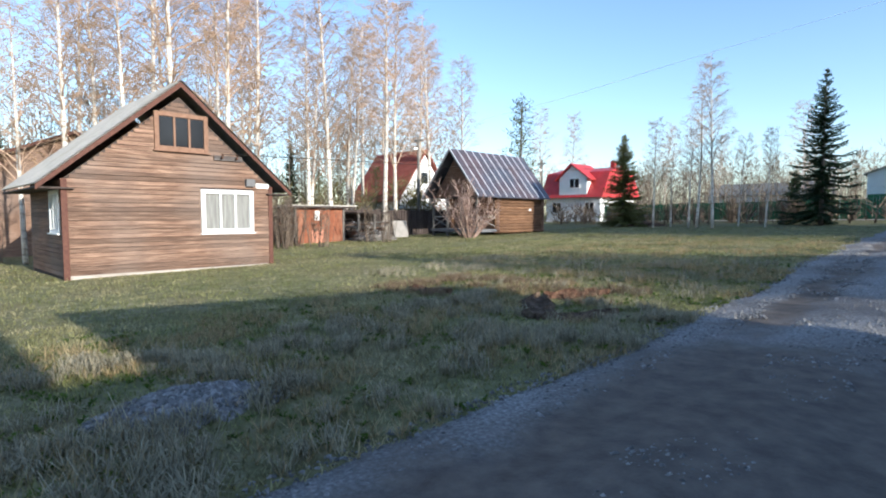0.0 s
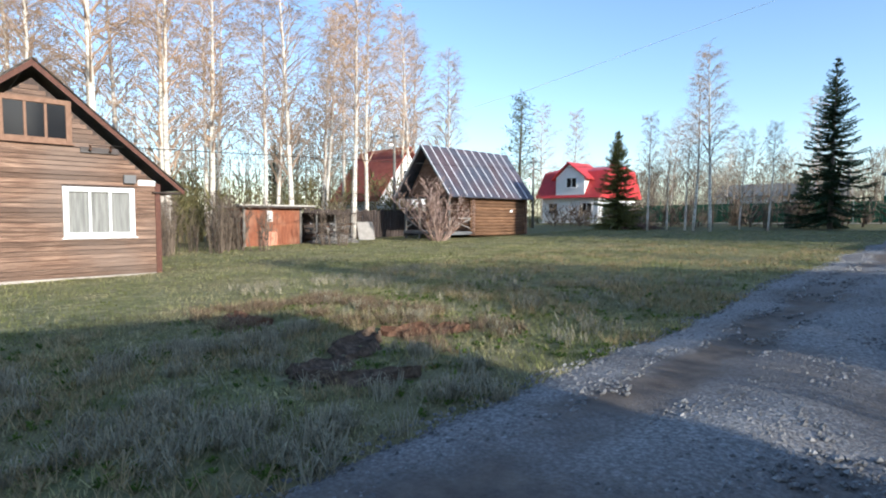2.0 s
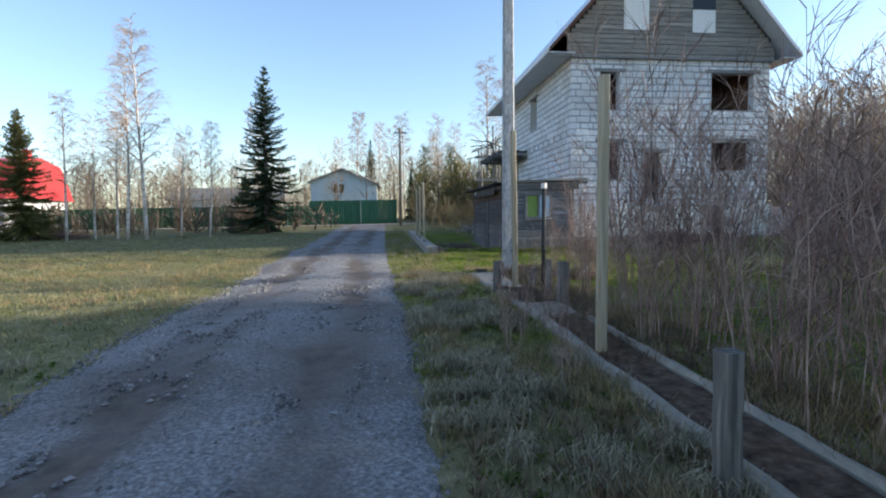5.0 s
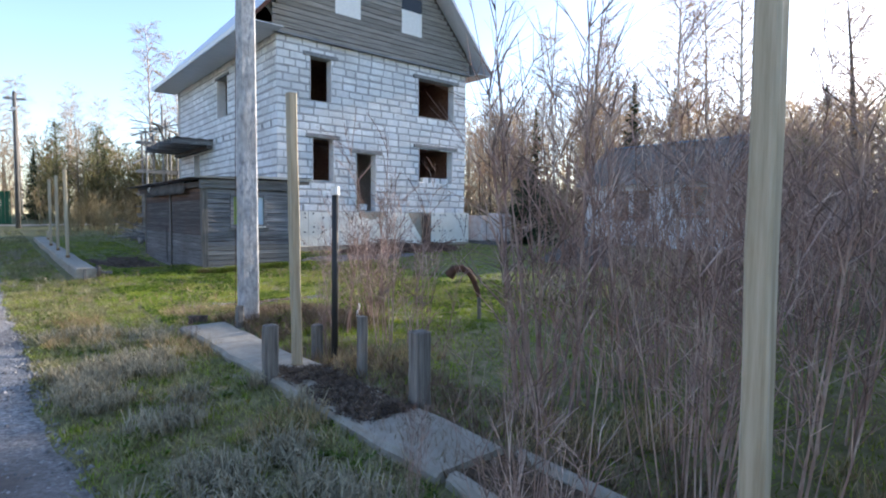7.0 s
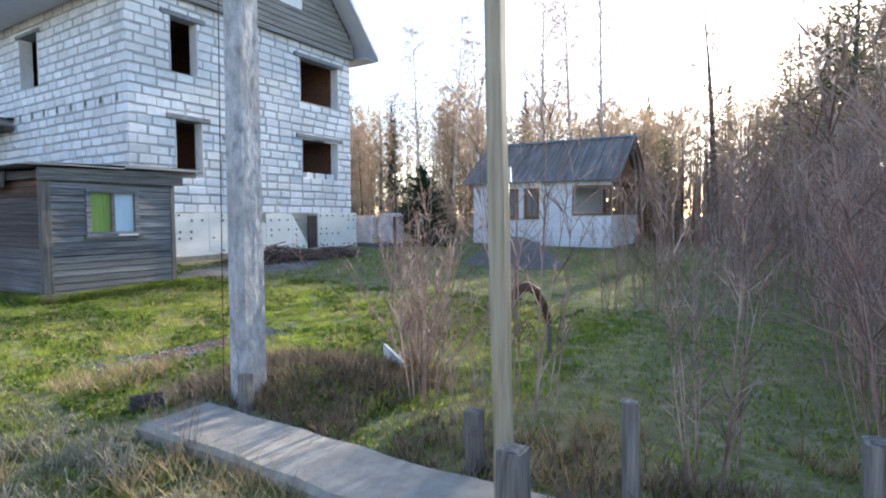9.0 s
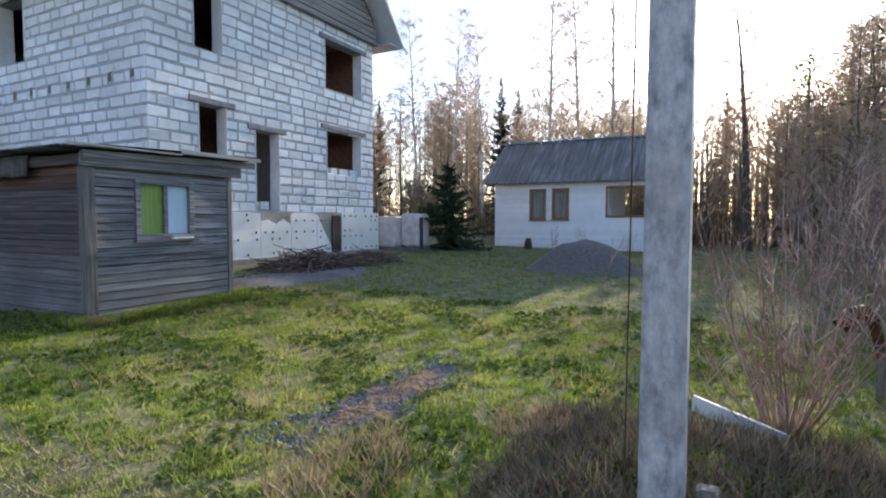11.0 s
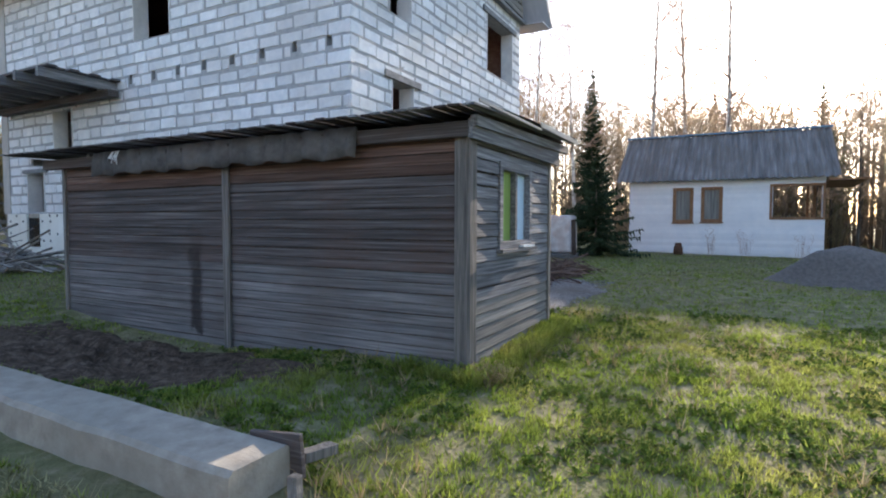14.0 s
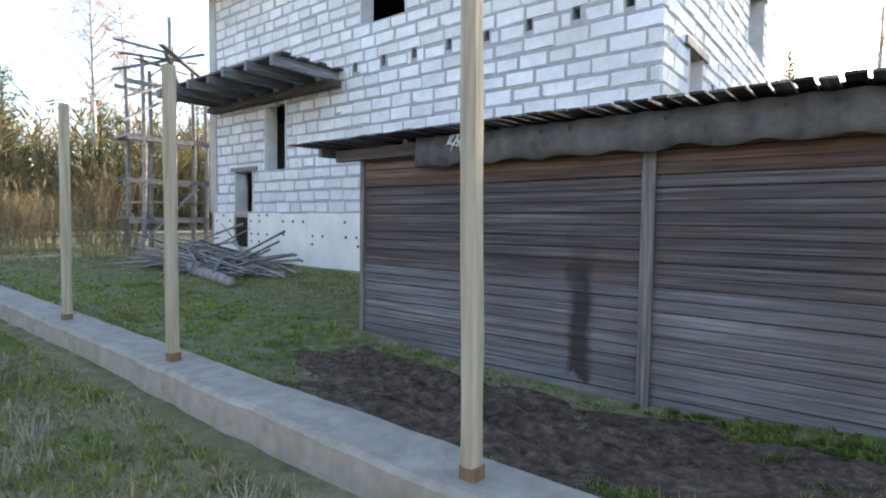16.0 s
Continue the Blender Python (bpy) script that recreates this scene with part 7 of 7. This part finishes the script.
scatter("grass_tufts", 34000, [(1.9, 8, 18, 31, 2.0), (8, 18, 18, 30, 0.35), (1.95, 4.2, 31, 40, 1.0), (0.1, 1.8, 12, 40, 1.1)], lambda x, y: on_lawn(x, y) and noise.noise((x * 3.4, y * 3.4, 12)) > -0.12, tuft, yard_blade, "low clumps of bright young grass", "grass", 46)


def weed(rr, x, y, verts, faces):
    z = ground_z(x, y)
    for _ in range(rr.integers(5, 9)):
        n = len(verts)
        a, l, w = rr.uniform(0, 6.283), rr.uniform(0.03, 0.075), rr.uniform(0.008, 0.018)
        ca, sa, h = math.cos(a), math.sin(a), rr.uniform(0.015, 0.05)
        verts += [(x, y, z), (x + ca * l * 0.6 - sa * w, y + sa * l * 0.6 + ca * w, z + h), (x + ca * l, y + sa * l, z + h * 0.8), (x + ca * l * 0.6 + sa * w, y + sa * l * 0.6 - ca * w, z + h)]
        faces.append((n, n + 1, n + 2, n + 3))


scatter("weeds", 11000, [(1.9, 9, 19, 31, 3.2), (-8, -2.5, 0, 14, 1.0), (0.5, 1.8, 8, 30, 1.0)], lambda x, y: on_lawn(x, y) and noise.noise((x * 1.1, y * 1.1, 21)) > 0.0, weed, weed_mat, "low broad-leaved weeds in the lawn", "weeds", 36)
scatter("litter", 3600, [(2.2, 4.2, 18.8, 20.9, 1.3), (2.45, 3.2, 9, 18.5, 0.6), (0.5, 1.85, 7, 13, 0.35), (1.9, 2.45, 13, 17.2, 0.8)], lambda x, y: x < 1.85 or x > 2.45 or y < 17.2, straw, litter_mat, "brown dead grass heaped round the pole", "dead grass", 37)
scatter("road_stones", 64000, [(-4, 0.9, -2, 22, 1.0), (-4, 0.6, 22, 32, 0.4)], in_track, stone, stone_mat, "loose crushed stone on the track", "gravel", 33)
scatter("loose_stones", 5200, [(2.6, 5.4, 21.9, 22.7, 3.0), (7.5, 12, 27.6, 29.6, 0.7)], lambda x, y: not 4.25 < x < 6.8 or y < 27, stone, stone_mat, "loose crushed stone in the grass", "gravel", 34)


def long_tuft(rr, x, y, verts, faces):
    z = ground_z(x, y)
    lean = rr.uniform(0, 6.283)
    for _ in range(12):
        n = len(verts)
        h = 0.05 + 0.11 * rr.random()
        a, l = lean + rr.normal(0, 1.1), rr.uniform(0.5, 1.8) * h
        w = 0.0045
        ca, sa = math.cos(a), math.sin(a)
        o, q = rr.normal(0, 0.03), rr.normal(0, 0.03)
        verts += [(x + o - sa * w, y + q + ca * w, z - 0.01), (x + o + sa * w, y + q - ca * w, z - 0.01), (x + o + ca * l * 0.5 + sa * w * 0.7, y + q + sa * l * 0.5 - ca * w * 0.7, z + h), (x + o + ca * l * 0.5 - sa * w * 0.7, y + q + sa * l * 0.5 + ca * w * 0.7, z + h), (x + o + ca * l, y + q + sa * l, z + h * 0.75)]
        faces.append((n, n + 1, n + 2, n + 3))
        faces.append((n + 3, n + 2, n + 4))


scatter("bleached_grass", 10500, [(-6.4, -2.4, -1, 7.5, 1.8), (0.35, 1.84, 11, 19, 2.6), (0.45, 1.84, 8, 21, 1.5), (-0.2, 1.3, 26, 36, 0.4), (-11, -3, 8, 14, 0.35)], lambda x, y: on_lawn(x, y) and noise.noise((x * 0.9, y * 0.9, 31)) + 1.1 * noise.noise((x * 2.6, y * 2.6, 5)) > 0.18, long_tuft, pale_straw, "pale bleached tufts of last year's grass", "grass", 41)


scatter("wall_tufts", 420, [(4.15, 6.9, 27.18, 27.5, 1.0), (3.95, 4.22, 27.3, 28.2, 0.6)], lambda x, y: True, long_tuft, yard_blade, "taller bright grass along the shed wall", "grass", 47)
scatter("corner_straw", 46, [(4.1, 4.5, 27.2, 27.48, 1.0)], lambda x, y: True, long_tuft, straw_mat, "dry straw tuft at the shed corner", "grass", 48)


def heap_stone(rr, x, y, verts, faces):
    q = min(1.0, math.hypot((x + 4.3) / 0.45, (y - 1.25) / 0.55))
    n = len(verts)
    k = 0.018 + 0.026 * rr.random()
    z = ground_z(x, y) + 0.07 * (1 - q ** 3) + 0.006
    c, s = math.cos(rr.uniform(0, 3)), math.sin(rr.uniform(0, 3))
    j = rr.uniform(0.55, 1.35, 8) * k
    for (dx, dy, dz) in ((j[0], 0.3 * j[1], 0), (-0.2 * k, j[1], 0.15 * k), (-j[2], -0.2 * k, 0), (0.2 * k, -j[3], 0.2 * k), (0.4 * j[4], 0.3 * j[5], j[6] * 0.8), (-0.4 * j[5], -0.2 * j[4], j[7] * 0.75), (0, 0, -k)):
        verts.append((x + c * dx - s * dy, y + s * dx + c * dy, z + dz))
    for f in ((0, 1, 4), (1, 2, 5), (1, 5, 4), (2, 3, 5), (3, 4, 5), (3, 0, 4), (1, 0, 6), (2, 1, 6), (3, 2, 6), (0, 3, 6)):
        faces.append(tuple(n + i for i in f))


scatter("heap_stones", 2600, [(-5.0, -3.5, 0.2, 2.1, 1.0)], lambda x, y: math.hypot((x + 4.3) / 0.52, (y - 1.25) / 0.64) < 0.75 + 0.45 * noise.noise((x * 2.5, y * 2.5, 3)) + 0.25, heap_stone, stone_mat, "heap of loose bluish crushed stone in the grass", "gravel", 42)


def slab_litter(rr, x, y, verts, faces):
    z = max(0.17 + 0.012 * 1.83 + 0.0165 * y + 0.18, ground_z(2.115, y) + 0.081) + 0.004
    for _ in range(6):
        n = len(verts)
        a, l, w = rr.uniform(0, 6.283), rr.uniform(0.02, 0.07), rr.uniform(0.004, 0.014)
        ca, sa, h = math.cos(a), math.sin(a), rr.uniform(0.0, 0.03)
        u, v = x + rr.normal(0, 0.03), y + rr.normal(0, 0.03)
        verts += [(u - sa * w, v + ca * w, z), (u + sa * w, v - ca * w, z + h * 0.4), (u + ca * l, v + sa * l, z + h)]
        faces.append((n, n + 1, n + 2))


scatter("leaf_litter", 800, [(1.9, 2.36, 15.75, 17.4, 1.0)], lambda x, y: noise.noise((x * 3, y * 2, 8)) > -0.25 - 0.3 * min(1, (17.4 - y)), slab_litter, surface("dark_leaves", [(0.05, 0.036, 0.028), (0.15, 0.11, 0.08)], (3, 3, 3), 0.9, 0, island=0.5), "dark rotting leaf litter on the footing slab", "dead leaves", 43)
scatter("soil_clods", 2200, [(2.1, 4.25, 29.4, 33.9, 1.0), (-5.8, -3.3, 5.7, 8.8, 0.5)], lambda x, y: (x > 0 and ((x - 3.2) / 0.95) ** 2 + ((y - 31.6) / 2.2) ** 2 < 1) or furrow_gap(x, y) < 0.22, stone, surface("soil_clod", [(0.04, 0.028, 0.02), (0.13, 0.092, 0.065)], (12, 12, 12), 0.95, 0.4, island=0.4), "crumbled clods of dug earth", "soil", 45)
scatter("red_straw", 1900, [(-8.6, -6.4, 6.3, 9.2, 1.0), (-6.3, -3.9, 7.6, 9.2, 0.9)], lambda x, y: noise.noise((x * 1.4, y * 1.4, 14)) > -0.05, straw, litter_mat, "reddish dead grass round the torn turf", "dead grass", 44)
